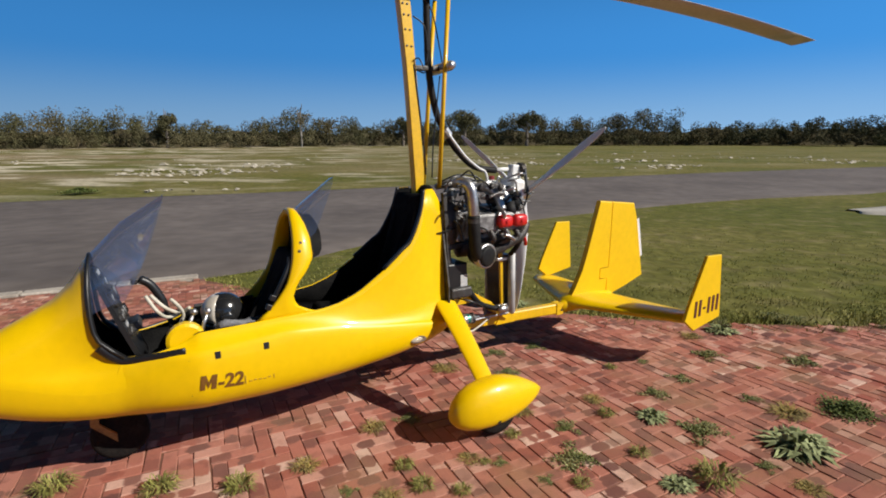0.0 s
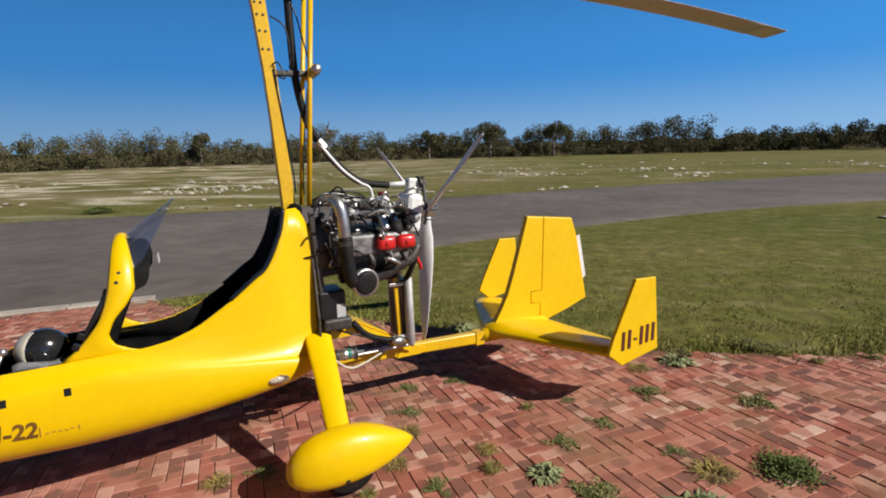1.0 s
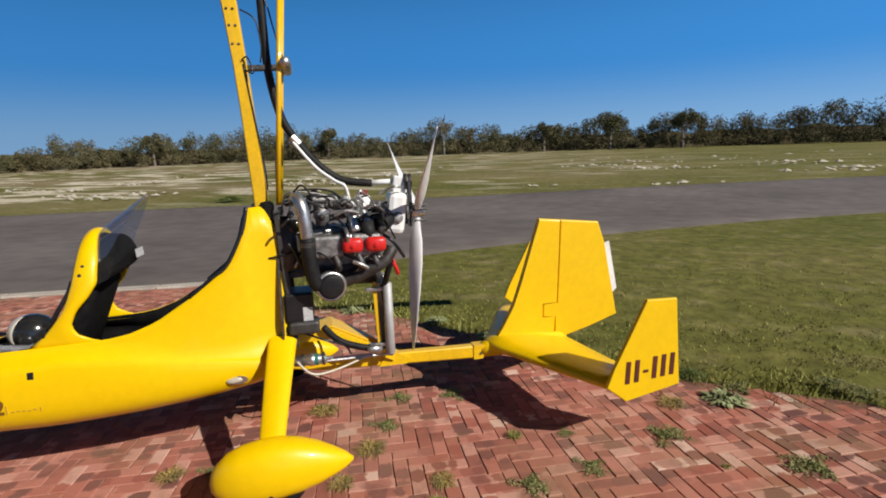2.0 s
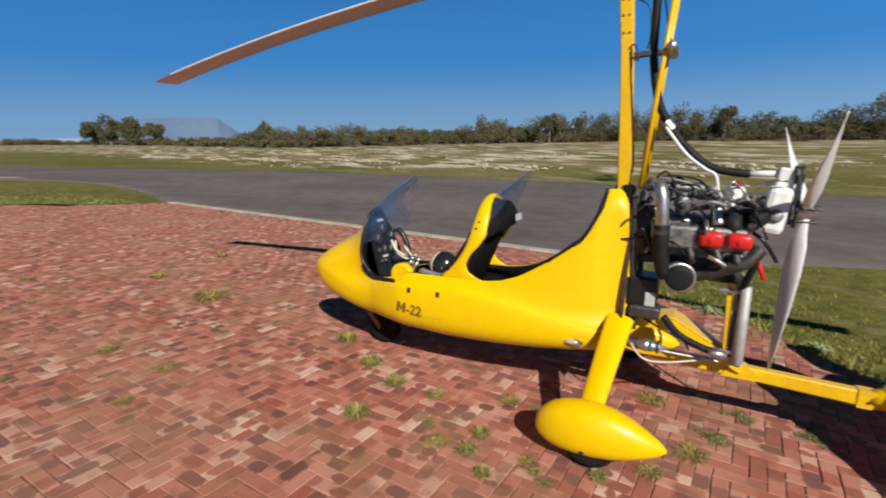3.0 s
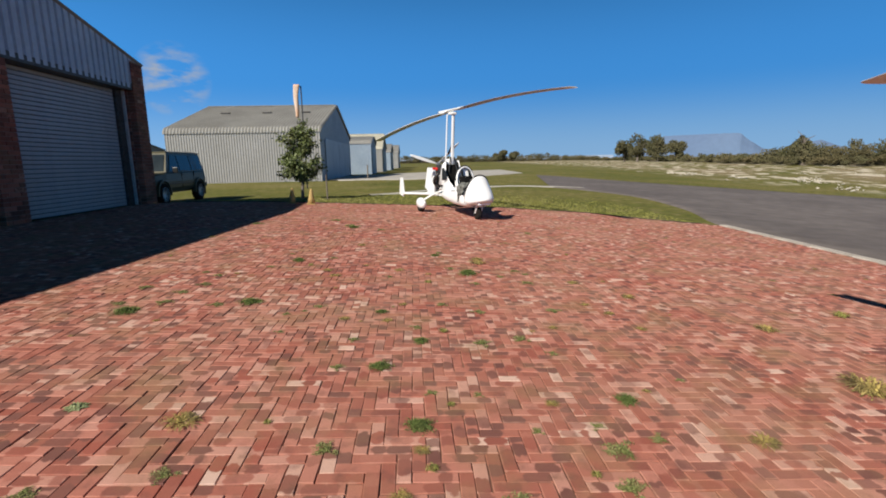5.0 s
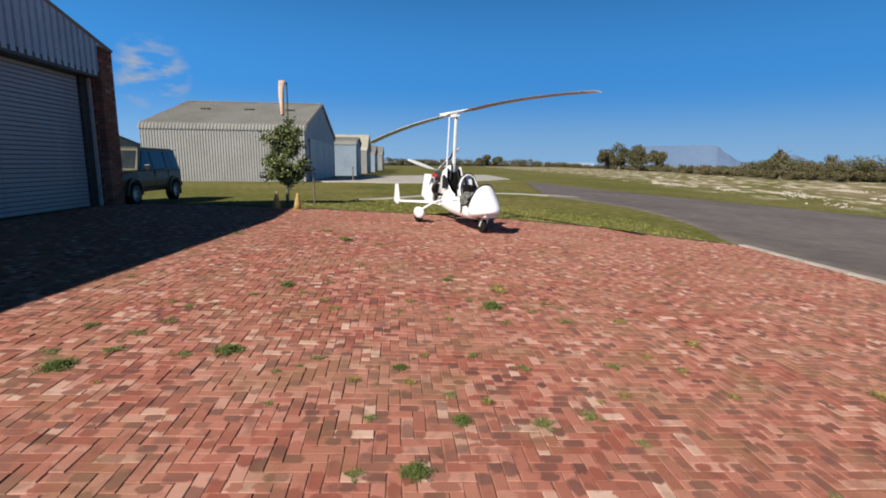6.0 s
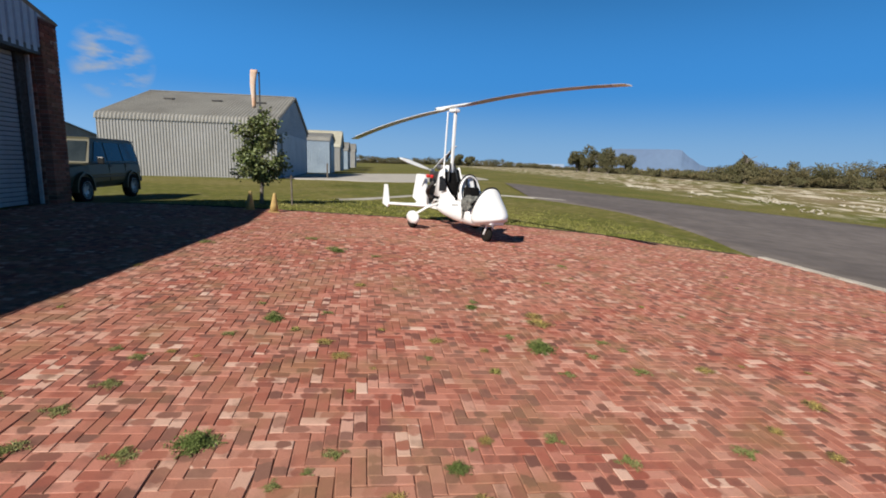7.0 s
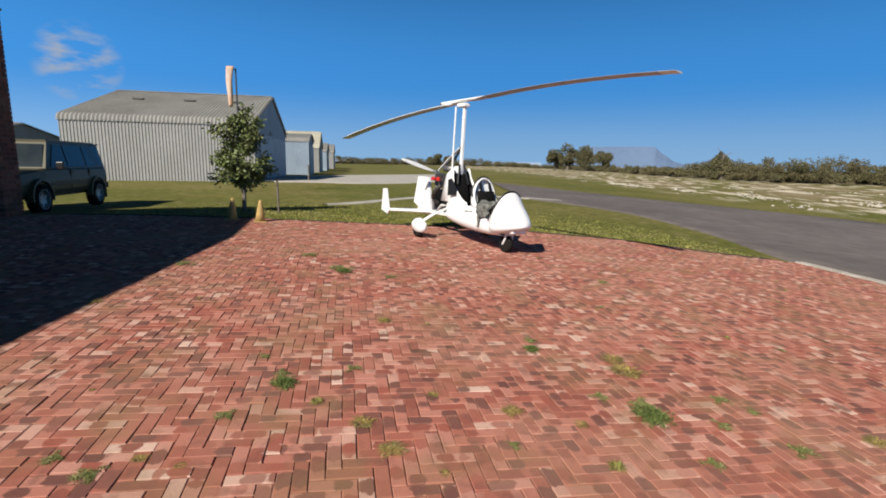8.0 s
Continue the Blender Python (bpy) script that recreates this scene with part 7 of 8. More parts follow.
part("tail_fin", slab([(-1.12, 1.10), (-1.35, 1.10), (-1.47, 0.42), (-1.07, 0.36), (-0.94, 0.40), (-0.99, 0.55)], 0.07), WHITE_GEL, white, "white tail fin")
part("rudder", slab([(-1.36, 1.10), (-1.58, 1.09), (-1.72, 0.5), (-1.48, 0.42)], 0.05), WHITE_GEL, white, "white rudder")
part("stabiliser", loft(B(), [[(px + 0.28, y, z + 0.02) for px, _, z in stab_ring(float(y))] for y in np.linspace(-0.78, 0.78, 9)]), WHITE_GEL, white, "white tail stabiliser", smooth=True)
for s in (1, -1):
    part("end_fin", slab([(-1.52, 0.80), (-1.67, 0.79), (-1.71, 0.32), (-1.40, 0.27), (-1.34, 0.35)], 0.04, s * 0.80), WHITE_GEL, white, "small white end fin")
    y0 = s * 0.80
    rows = []
    for x, hz, hy, zc in ((0.25, 0.01, 0.008, 0.22), (0.22, 0.08, 0.06, 0.22), (0.12, 0.135, 0.09, 0.225), (0.0, 0.145, 0.10, 0.23), (-0.12, 0.12, 0.088, 0.23), (-0.22, 0.07, 0.05, 0.225), (-0.28, 0.01, 0.008, 0.22)):
        rows.append([(x, y0 + hy * math.cos(a), zc + hz * math.sin(a)) for a in (2 * math.pi * q / 20 for q in range(20))])
    part("wheel_spat", loft(B(), rows), WHITE_GEL, white, "white wheel spat", smooth=True)
    part("main_wheel", lathe(B(), [(-0.055, 0.08), (-0.055, 0.14), (-0.03, 0.165), (0.03, 0.165), (0.055, 0.14), (0.055, 0.08)], (0.0, y0, 0.162), (0, 1, 0), 24), TYRE, white, "black main wheel tyre", smooth=True)
    part("undercarriage_leg", sweep(B(), [(0.0, s * 0.2, 0.56), (0.0, s * 0.5, 0.44), (0.0, s * 0.78, 0.28)], 0.045, 10, 0.5), WHITE, white, "white undercarriage leg", smooth=True)
nw = part("nose_wheel", lathe(B(), [(-0.05, 0.07), (-0.05, 0.12), (-0.03, 0.15), (0.03, 0.15), (0.05, 0.12), (0.05, 0.07)], (1.66, 0, 0.148), (0, 1, 0), 24), TYRE, white, "black nose wheel tyre", smooth=True)
part("rim", lathe(B(), [(-0.045, 0.001), (-0.045, 0.07), (0.045, 0.07), (0.045, 0.001)], (1.66, 0, 0.148), (0, 1, 0), 16), CASTING, nw)
for s in (1, -1):
    part("fork_leg", sweep(B(), [(1.72, s * 0.07, 0.40), (1.72, s * 0.075, 0.26), (1.66, s * 0.075, 0.15)], 0.018, 8), WHITE, white, "white nose fork leg")
part("nose_skid", box(B(), (1.82, 0, 0.385), (0.32, 0.30, 0.06), (0, -5, 0), 0.02), WHITE_GEL, white)
part("fork_boss", box(B(), (1.72, 0, 0.33), (0.07, 0.15, 0.05), bevel=0.01), WHITE, white)

# ---- loose things in the yellow cockpit ----
def at_gyro(ob):
    ob.matrix_basis = GYRO.copy()
    return ob


HC = Vector((1.237, -0.045, 0.685))
helmet = thing("helmet", GYRO, "black and cream flying helmet lying on the front seat", "helmet")
def shell(lo, hi, r):
    rows = []
    for i in range(13):
        p = radians(lo + (hi - lo) * i / 12)
        rows.append([HC + Vector((r * 1.12 * math.sin(p) * math.cos(a), r * math.sin(p) * math.sin(a), r * 1.02 * math.cos(p))) for a in (2 * math.pi * q / 28 for q in range(28))])
    return loft(B(), rows, caps=False)
bm = shell(1, 128, 0.094)
part("shell", bm, HELMET_B, helmet, "glossy black helmet shell", smooth=True, solid=0.006)
rows = []
for i in range(9):
    p = radians(20 + 95 * i / 8)
    rows.append([HC + 1.022 * Vector((0.094 * 1.12 * math.sin(p) * math.cos(a), 0.094 * math.sin(p) * math.sin(a), 0.096 * math.cos(p))) for a in np.linspace(radians(-78), radians(62), 15)])
part("face_panel", loft(B(), rows, closed=False), HELMET_W, helmet, "cream helmet front panel", smooth=True, solid=0.004)
for s in (1, -1):
    part("ear_boss", lathe(B(), [(0, 0.036), (0.012, 0.034), (0.016, 0.02), (0.016, 0.001)], HC + Vector((-0.01, s * 0.09, -0.02)), (0, s, 0), 16), HELMET_B, helmet, smooth=True)
part("rim_roll", sweep(B(), [HC + Vector((0.094 * 1.12 * 0.79 * math.cos(a), 0.094 * 0.79 * math.sin(a), -0.066)) for a in np.linspace(0, 2 * math.pi, 25)], 0.01, 6), TRIM, helmet)
rows = []
for i in range(9):
    f = i / 8
    rows.append([(1.28 - 0.22 * f + 0.02 * math.sin(9 * u), -0.02 + 0.24 * u + 0.02 * f, 0.585 + 0.085 * u + 0.028 * math.sin(7 * u + 5 * f) + 0.015 * noise.noise((u * 6, f * 5, 1))) for u in np.linspace(0, 1, 10)])
tagged(at_gyro(link("folded_jacket", loft(B(), rows, closed=False), CLOTH, None, "", True, 0.03)), "grey jacket folded over the front seat edge", "jacket")

# ---- parked four wheel drive ----
CARX, CARY = -11.77, -17.48
car = thing("car", Matrix.Translation((CARX, CARY, height(CARX, CARY) - 0.01)) @ pose(0, 0, 0, 0, 0, 28), "olive grey boxy four wheel drive parked on the grass", "car")
SEC = [(2.42, 0.55, 0.95, 0.72), (2.36, 0.48, 1.02, 0.82), (1.35, 0.46, 1.10, 0.86), (1.15, 0.46, 1.13, 0.88), (-2.04, 0.50, 1.13, 0.88), (-2.16, 0.56, 1.10, 0.84)]
rows = []
for x, z0, z1, w in SEC:
    rows.append([(x, s * y, z) for s, y, z in ((1, w - 0.05, z0), (1, w, z0 + 0.12), (1, w + 0.015, (z0 + z1) / 2), (1, w - 0.01, z1 - 0.05), (1, w - 0.06, z1), (-1, w - 0.06, z1), (-1, w - 0.01, z1 - 0.05), (-1, w + 0.015, (z0 + z1) / 2), (-1, w, z0 + 0.12), (-1, w - 0.05, z0))])
part("body", loft(B(), rows), CAR_PAINT, car, "olive grey car body", smooth=False)
cab = B()
base = [(1.05, 0.83, 1.10), (-2.14, 0.83, 1.10), (-2.14, -0.83, 1.10), (1.05, -0.83, 1.10)]
topr = [(0.60, 0.68, 1.80), (-2.04, 0.68, 1.80), (-2.04, -0.68, 1.80), (0.60, -0.68, 1.80)]
roof = [(0.48, 0.60, 1.865), (-1.94, 0.60, 1.865), (-1.94, -0.60, 1.865), (0.48, -0.60, 1.865)]
loft(cab, [base, topr, roof])
part("cabin", cab, CAR_PAINT, car, "olive grey cabin and roof")


def pane(name, pts, out, material=CARGLASS, grow=0.012):
    a = [Vector(p) for p in pts]
    n = (a[1] - a[0]).cross(a[2] - a[0]).normalized()
    c = sum(a, Vector()) / len(a)
    if n.dot(c - Vector((-0.8, 0, 1.3))) < 0:
        n = -n
    return part(name, loft(B(), [[p + n * 0.004 for p in a], [p + n * (0.004 + grow) for p in a]]), material, car, "dark window glass")


GL = mat("dark tinted car window", (0.020, 0.028, 0.034), (0.035, 0.045, 0.05), scale=2, rough=0.08, coat=0.0, spec=0.35, fine=0.05)
for s in (1, -1):
    for x0, x1, sl0, sl1 in ((0.78, 0.02, 0.36, 0.0), (-0.05, -0.98, 0.0, 0.0), (-1.05, -1.98, 0.0, 0.06)):
        pts = [(x0, s * 0.815, 1.17), (x1, s * 0.815, 1.17), (x1 + sl1, s * 0.697, 1.73), (x0 - sl0, s * 0.697, 1.73)]
        pane("side_window", pts, s, GL)
    for x in (0.0, -1.01):
        part("door_seam", box(B(), (x, s * 0.885, 0.86), (0.012, 0.02, 0.55)), TRIM, car)
    for x in (-0.12, -1.10):
        part("door_handle", box(B(), (x, s * 0.895, 1.03), (0.15, 0.03, 0.03), bevel=0.008), TRIM, car, "black door handle")
    part("side_moulding", box(B(), (-0.45, s * 0.9, 0.72), (2.9, 0.03, 0.05), bevel=0.008), TRIM, car)
    m = part("wing_mirror", box(B(), (0.70, s * 1.0, 1.20), (0.08, 0.18, 0.2), bevel=0.02), TRIM, car, "black wing mirror")
    for x in (1.45, -1.40):
        bm = B()
        rows = [[(x + r * math.cos(a), s * y, 0.42 + r * math.sin(a)) for a in np.linspace(radians(-12), radians(192), 18)] for y, r in ((0.80, 0.46), (0.95, 0.46), (0.955, 0.42), (0.80, 0.42))]
        loft(bm, rows, closed=False)
        part("wheel_arch", bm, CAR_PAINT, car, "flared wheel arch", solid=0.01)
        w = part("wheel", lathe(B(), [(-0.12, 0.2), (-0.125, 0.30), (-0.10, 0.375), (0.10, 0.375), (0.125, 0.30), (0.12, 0.2)], (x, s * 0.83, 0.375), (0, 1, 0), 28, False), TYRE, car, "chunky black tyre", smooth=True)
        part("rim", lathe(B(), [(0.05, 0.001), (0.06, 0.05), (0.05, 0.09), (0.08, 0.12), (0.07, 0.20), (0.125, 0.235), (0.125, 0.25), (-0.1, 0.24)], (x, s * 0.83, 0.375), (0, s, 0), 20), HUBCAP, w, "bright steel rim", smooth=True)
        for k in range(6):
            a = k * math.pi / 3
            part("rim_slot", lathe(B(), [(0, 0.036), (0.016, 0.036), (0.016, 0.001)], (x + 0.155 * math.cos(a), s * 0.897, 0.375 + 0.155 * math.sin(a)), (0, s, 0), 8), TRIM, w)
    part("mud_flap", box(B(), (-1.86, s * 0.82, 0.36), (0.03, 0.24, 0.3), (0, 6, 0)), TRIM, car, "black mud flap")
    part("headlight", lathe(B(), [(0, 0.10), (0.03, 0.10), (0.045, 0.06), (0.045, 0.001)], (2.40, s * 0.58, 0.86), (1, 0, 0), 18), LENS, car, "round headlight", smooth=True)
    part("tail_light", box(B(), (-2.16, s * 0.76, 0.86), (0.04, 0.1, 0.28), bevel=0.01), LENS_R, car, "red tail light")
pane("windscreen", [(1.00, 0.74, 1.16), (1.00, -0.74, 1.16), (0.65, -0.64, 1.74), (0.65, 0.64, 1.74)], 0, GL)
pane("rear_window", [(-2.145, 0.70, 1.18), (-2.145, -0.70, 1.18), (-2.06, -0.62, 1.72), (-2.06, 0.62, 1.72)], 0, GL)
part("bumper", box(B(), (2.50, 0, 0.56), (0.16, 1.72, 0.2), bevel=0.04), STEEL, car, "dark front bumper")
part("bumper", box(B(), (-2.22, 0, 0.58), (0.14, 1.70, 0.18), bevel=0.04), STEEL, car, "dark rear bumper")
part("grille", box(B(), (2.41, 0, 0.86), (0.05, 0.90, 0.2), bevel=0.01), TRIM, car, "black grille")
part("roof_gutter", box(B(), (-0.85, 0.655, 1.82), (2.75, 0.02, 0.03)), TRIM, car)
part("floor_shadow_pan", box(B(), (0.05, 0, 0.47), (4.2, 1.4, 0.16), bevel=0.02), STEEL, car, "dark chassis")

# ---- young tree with its stake, cones, windsock ----
rng = random.Random(31)
tx, ty = -12.1, -10.95
tree = thing("young_tree", Matrix.Translation((tx, ty, height(tx, ty))), "young leafy tree on the lawn beside the paving", "tree")
bm = sweep(B(), smooth_pts([(0.06, 0.0, -0.05), (0.03, 0.0, 0.35), (-0.02, 0.02, 0.9), (0.02, 0, 1.4), (0.0, 0.02, 1.95), (0.05, 0.0, 2.2)], 4), [0.055 - 0.0022 * i for i in range(21)], 9)
part("trunk", bm, BARK, tree, "thin grey trunk", smooth=True)
tips = []
for k in range(34):
    z0 = rng.uniform(0.5, 1.95)
    a = rng.uniform(0, 6.28)
    reach = (0.86 - 0.70 * abs(z0 - 1.0) / 1.2) * rng.uniform(0.45, 1.05)
    e = Vector((math.cos(a) * reach, math.sin(a) * reach, z0 + rng.uniform(0.05, 0.45)))
    part("branch", sweep(B(), smooth_pts([(0, 0, z0), (e.x * 0.5, e.y * 0.5, z0 + (e.z - z0) * 0.35), e], 4), [0.016 - 0.0014 * i for i in range(9)], 5), BARK, tree)
    tips += [Vector((0, 0, z0)).lerp(e, f) for f in (0.35, 0.55, 0.75, 0.9, 1.0)]
for f in (0.4, 0.6, 0.8, 1.0):
    tips.append((SOUTH * 0.75 - EAST * 0.35) * f + Vector((0, 0, 0.75)))
vs, fs = [], []
for t in tips:
    for _ in range(34):
        o = t + Vector((rng.gauss(0, 0.07), rng.gauss(0, 0.07), rng.gauss(0, 0.07)))
        d = Vector((rng.gauss(0, 1), rng.gauss(0, 1), rng.gauss(0, 0.6) - 0.15)).normalized()
        s = d.orthogonal().normalized()
        s = Matrix.Rotation(rng.uniform(0, 6.28), 3, d) @ s
        l, w = rng.uniform(0.07, 0.125), rng.uniform(0.022, 0.036)
        n = d.cross(s) * 0.012
        k = len(vs)
        vs += [tuple(o), tuple(o + d * l * 0.5 + s * w + n), tuple(o + d * l), tuple(o + d * l * 0.5 - s * w + n)]
        fs.append((k, k + 1, k + 2, k + 3))
raw("crown", vs, fs, LEAF_NEAR, tree)["label"] = "loose crown of narrow leaves"
sx, sy = tx - 0.75 * 0.6 + 0.2, ty + 0.75
stake = tagged(link("stake", sweep(B(), [(0, 0, -0.1), (0.02, 0.0, 0.75)], 0.025, 7), BARK), "short grey wooden tree stake in the lawn", "stake")
stake.matrix_basis = Matrix.Translation((sx, sy, height(sx, sy)))

cone = None
for cx, cy in ((-10.3, -9.85), (-10.42, -9.28)):
    m = lie(cx, cy, rng.uniform(0, 90), -0.02)
    if cone is None:
        cone = thing("marker_cone", m, "faded yellow brown marker cone beside the paving", "cone", "marker cones")
        part("base", box(B(), (0, 0, 0.02), (0.25, 0.25, 0.03), bevel=0.008), CONE, cone)
        part("cone", lathe(B(), [(0.03, 0.10), (0.2, 0.075), (0.36, 0.045), (0.44, 0.03), (0.45, 0.02), (0.45, 0.001)], (0, 0, 0), (0, 0, 1), 18), CONE, cone, smooth=True)
    else:
        copy_thing(cone, m)

wx, wy = -21.13, -18.34
z0 = height(wx, wy)
sock = thing("windsock", Matrix.Translation((wx, wy, z0)), "faded limp windsock on a thin steel pole", "windsock")
part("pole", sweep(B(), [(0, 0, 0), (0, 0, 5.6 - z0)], 0.035, 8), STEEL, sock, "thin grey pole")
ring_at = Vector((0, 0, 5.55 - z0)) + SOUTH * 0.2 + EAST * 0.06
part("arm", sweep(B(), [(0, 0, 5.55 - z0), ring_at], 0.02, 6), STEEL, sock)
rows = []
for i in range(15):
    f = i / 14
    r = 0.155 - 0.075 * f
    c = ring_at + Vector((0.0, 0, 0.12 - 1.72 * f)) + SOUTH * (0.10 * f + 0.03 * math.sin(5 * f))
    rows.append([c + (SOUTH * math.cos(a) + EAST * math.sin(a) * 0.6) * r * (1 + 0.12 * math.sin(3 * a + 4 * f)) for a in (2 * math.pi * q / 18 for q in range(18))])
part("sock", loft(B(), rows, caps=False), SOCK, sock, "pale cloth sock faded to cream and orange", smooth=True, solid=0.01)
post = tagged(link("fence_post", sweep(B(), [(0, 0, -0.1), (0, 0, 1.15)], 0.06, 7), BARK), "grey wooden post by the hangar apron", "post")
post.matrix_basis = Matrix.Translation((-35.65, -23.86, height(-35.65, -23.86)))

# ---- weeds and grass ----
def rosette(rng, n, length, wide, lift, curl=0.3):
    """Leaves that spread from one root."""
    vs, fs = [], []
    for _ in range(n):
        a = rng.uniform(0, 6.28)
        l, w = length * rng.uniform(0.5, 1.1), wide * rng.uniform(0.6, 1.2)
        up = lift * rng.uniform(0.3, 1.2)
        d, s = Vector((math.cos(a), math.sin(a), 0)), Vector((-math.sin(a), math.cos(a), 0))
        o = d * rng.uniform(0, length * 0.35) + s * rng.gauss(0, length * 0.18)
        k = len(vs)
        mid, tip = o + d * l * 0.55 + Vector((0, 0, up)), o + d * l + Vector((0, 0, up * (1 - curl) * rng.uniform(0.4, 1.3)))
        vs += [tuple(o), tuple(mid + s * w), tuple(tip), tuple(mid - s * w)]
        fs += [(k, k + 1, k + 2, k + 3)]
    return vs, fs


def mat_weed(rng, n, radius, leaf, lift, stems=9):
    """A low spreading mat of small leaves."""
    vs, fs = [], []
    arms = [(rng.uniform(0, 6.28), rng.uniform(0.4, 1.0)) for _ in range(stems)]
    for _ in range(n):
        a, r = rng.choice(arms)
        f = rng.random() ** 0.7
        o = Vector((math.cos(a) * r * f * radius + rng.gauss(0, radius * 0.13), math.sin(a) * r * f * radius + rng.gauss(0, radius * 0.13), lift * (1 - 0.7 * f) * rng.uniform(0.2, 1.2)))
        d = Vector((rng.gauss(0, 1), rng.gauss(0, 1), rng.gauss(0.25, 0.35))).normalized()
        s = Vector((-d.y, d.x, rng.gauss(0, 0.3))).normalized()
        l, w = leaf * rng.uniform(0.6, 1.4), leaf * rng.uniform(0.2, 0.42)
        k = len(vs)
        vs += [tuple(o), tuple(o + d * l * 0.5 + s * w), tuple(o + d * l), tuple(o + d * l * 0.5 - s * w)]
        fs.append((k, k + 1, k + 2, k + 3))
    return vs, fs


rng = random.Random(7)
KINDS = {
    "grass_tuft": (rosette(rng, 170, 0.085, 0.0026, 0.045), BLADES, "small green grass tuft in the paving joints"),
    "low_weed": (mat_weed(rng, 900, 0.16, 0.017, 0.025), WEED, "low dark green weed spreading over the pavers"),
    "dry_weed": (join([rosette(rng, 150, 0.10, 0.0022, 0.022), mat_weed(rng, 200, 0.12, 0.016, 0.015)]), WEED_DRY, "thin yellow drying weed between the pavers"),
    "thistle": (join([rosette(rng, 90, 0.15, 0.015, 0.03), rosette(rng, 70, 0.08, 0.013, 0.055)]), WEED_GREY, "grey green thistle rosette on the paving"),
    "bushy_weed": (join([mat_weed(rng, 1300, 0.16, 0.016, 0.035, 19), mat_weed(rng, 1000, 0.12, 0.015, 0.05, 15)]), WEED_GREEN, "bushy bright green weed on the paving"),
}
first = {}


def weed(kind, x, y, scale):
    m = lie(x, y, rng.uniform(0, 360), 0.004) @ Matrix.Scale(scale, 4)
    (vs, fs), material, label = KINDS[kind]
    if kind not in first:
        me = bpy.data.meshes.new(kind)
        me.from_pydata(vs, [], fs)
        me.materials.append(material)
        first[kind] = me
    ob = tagged(new(kind, first[kind]), label, "weed", kind.replace("_", " ") + "s")
    ob.matrix_basis = m
    return ob


LOW = [(-2.23, -4.89, 0.09), (-2.65, -4.09, 0.10), (-0.76, -2.23, 0.09), (-0.38, -2.64, 0.08), (-0.75, -1.69, 0.10), (-1.26, -1.7, 0.09), (-2.07, -2.23, 0.07), (-2.04, -1.49, 0.06), (-3, -1.48, 0.10),
       (-5.3, -2.53, 0.12), (-2.13, -0.48, 0.06), (-1.97, -0.35, 0.12), (-1.65, -0.25, 0.10), (-1.31, -0.7, 0.10), (-1.93, -0.77, 0.05), (-2.17, -1.21, 0.05), (-4.17, -1.16, 0.10), (-2.17, -0.17, 0.07), (-7.63, -5.95, 0.21), (-6.14, -3.36, 0.09)]
LOW_NORTH = [(-0.44, 1.99, 0.06), (0.26, 2.21, 0.06), (-0.24, 2.61, 0.10), (0.35, 3.6, 0.11), (0.7, 3.75, 0.12), (0.68, 2.53, 0.10), (0.62, 2.26, 0.16), (0.46, 2.08, 0.06), (1.3, 2.93, 0.12), (1.56, 3.16, 0.11), (1.39, 2.47, 0.17), (1.97, 3.55, 0.15),
             (2.59, 3.47, 0.16), (1.87, 2.86, 0.09), (1.55, 2.17, 0.07), (1.42, 3.46, 0.07), (0.41, 3.25, 0.11)]
LOW_WEST = [(-2.46, -4.55, 0.11), (-2.78, -4.73, 0.10), (-3.1, -4.78, 0.10), (-2.71, -5.17, 0.10), (-3.12, -3.21, 0.08), (-2.79, -3.34, 0.06), (-3.78, -2.2, 0.08), (-5.21, -2.07, 0.08), (-3.73, -1.81, 0.09), (-3.06, -2.14, 0.07), (-3.25, -1.23, 0.10), (-4.7, -4.83, 0.08),
            (-2.4, -3.07, 0.06), (-8.14, -6.72, 0.17), (-7.54, -5.24, 0.11), (-6.79, -7.62, 0.16), (-4.13, -4.79, 0.08), (-4.96, -4.43, 0.08), (-4.47, -3.25, 0.07), (-5.27, -2.79, 0.09), (-5.58, -1.99, 0.09), (-5.5, -1.82, 0.07), (-4.72, -2.22, 0.08), (-5.06, -1.68, 0.10),
            (-3.49, -4.97, 0.09), (-3.51, -5.22, 0.07), (-8.91, -2.71, 0.12)]
BUSHY = [(-2.23, -1.98, 0.11), (-1.67, -1.38, 0.11), (-2.55, -0.36, 0.10), (-1.15, -0.48, 0.17), (-1.02, -0.40, 0.13), (-3.28, -2.61, 0.08), (-2.8, -1.95, 0.09), (-4.58, -4.73, 0.12), (-5.93, -3.31, 0.10), (-5.14, -2.47, 0.17), (2.35, 2.72, 0.2), (2.21, 4.46, 0.14), (-2.88, -3.87, 0.15), (-2.12, -4.60, 0.15), (-7.5, -5.85, 0.14)]
TUFTS = [(-1.07, -0.86, 0.06), (-1.97, -1.32, 0.04), (-1.68, -0.43, 0.04), (-5.48, 1.48, 0.12), (-3.09, -1.88, 0.06), (-4.45, -4.41, 0.06), (-4.48, -2.71, 0.07), (-1.81, 1.99, 0.14), (-1.31, 1.99, 0.13), (-0.95, 2.01, 0.12), (-0.21, 2.17, 0.08), (-0.11, 2.02, 0.09),
         (0.07, 1.99, 0.07), (0.35, 2.45, 0.07), (0.93, 2.68, 0.08), (0.97, 2.28, 0.08), (0.62, 2.04, 0.07), (1.25, 2.08, 0.16), (1.16, 3.34, 0.07), (-0.72, 1.66, 0.12)]
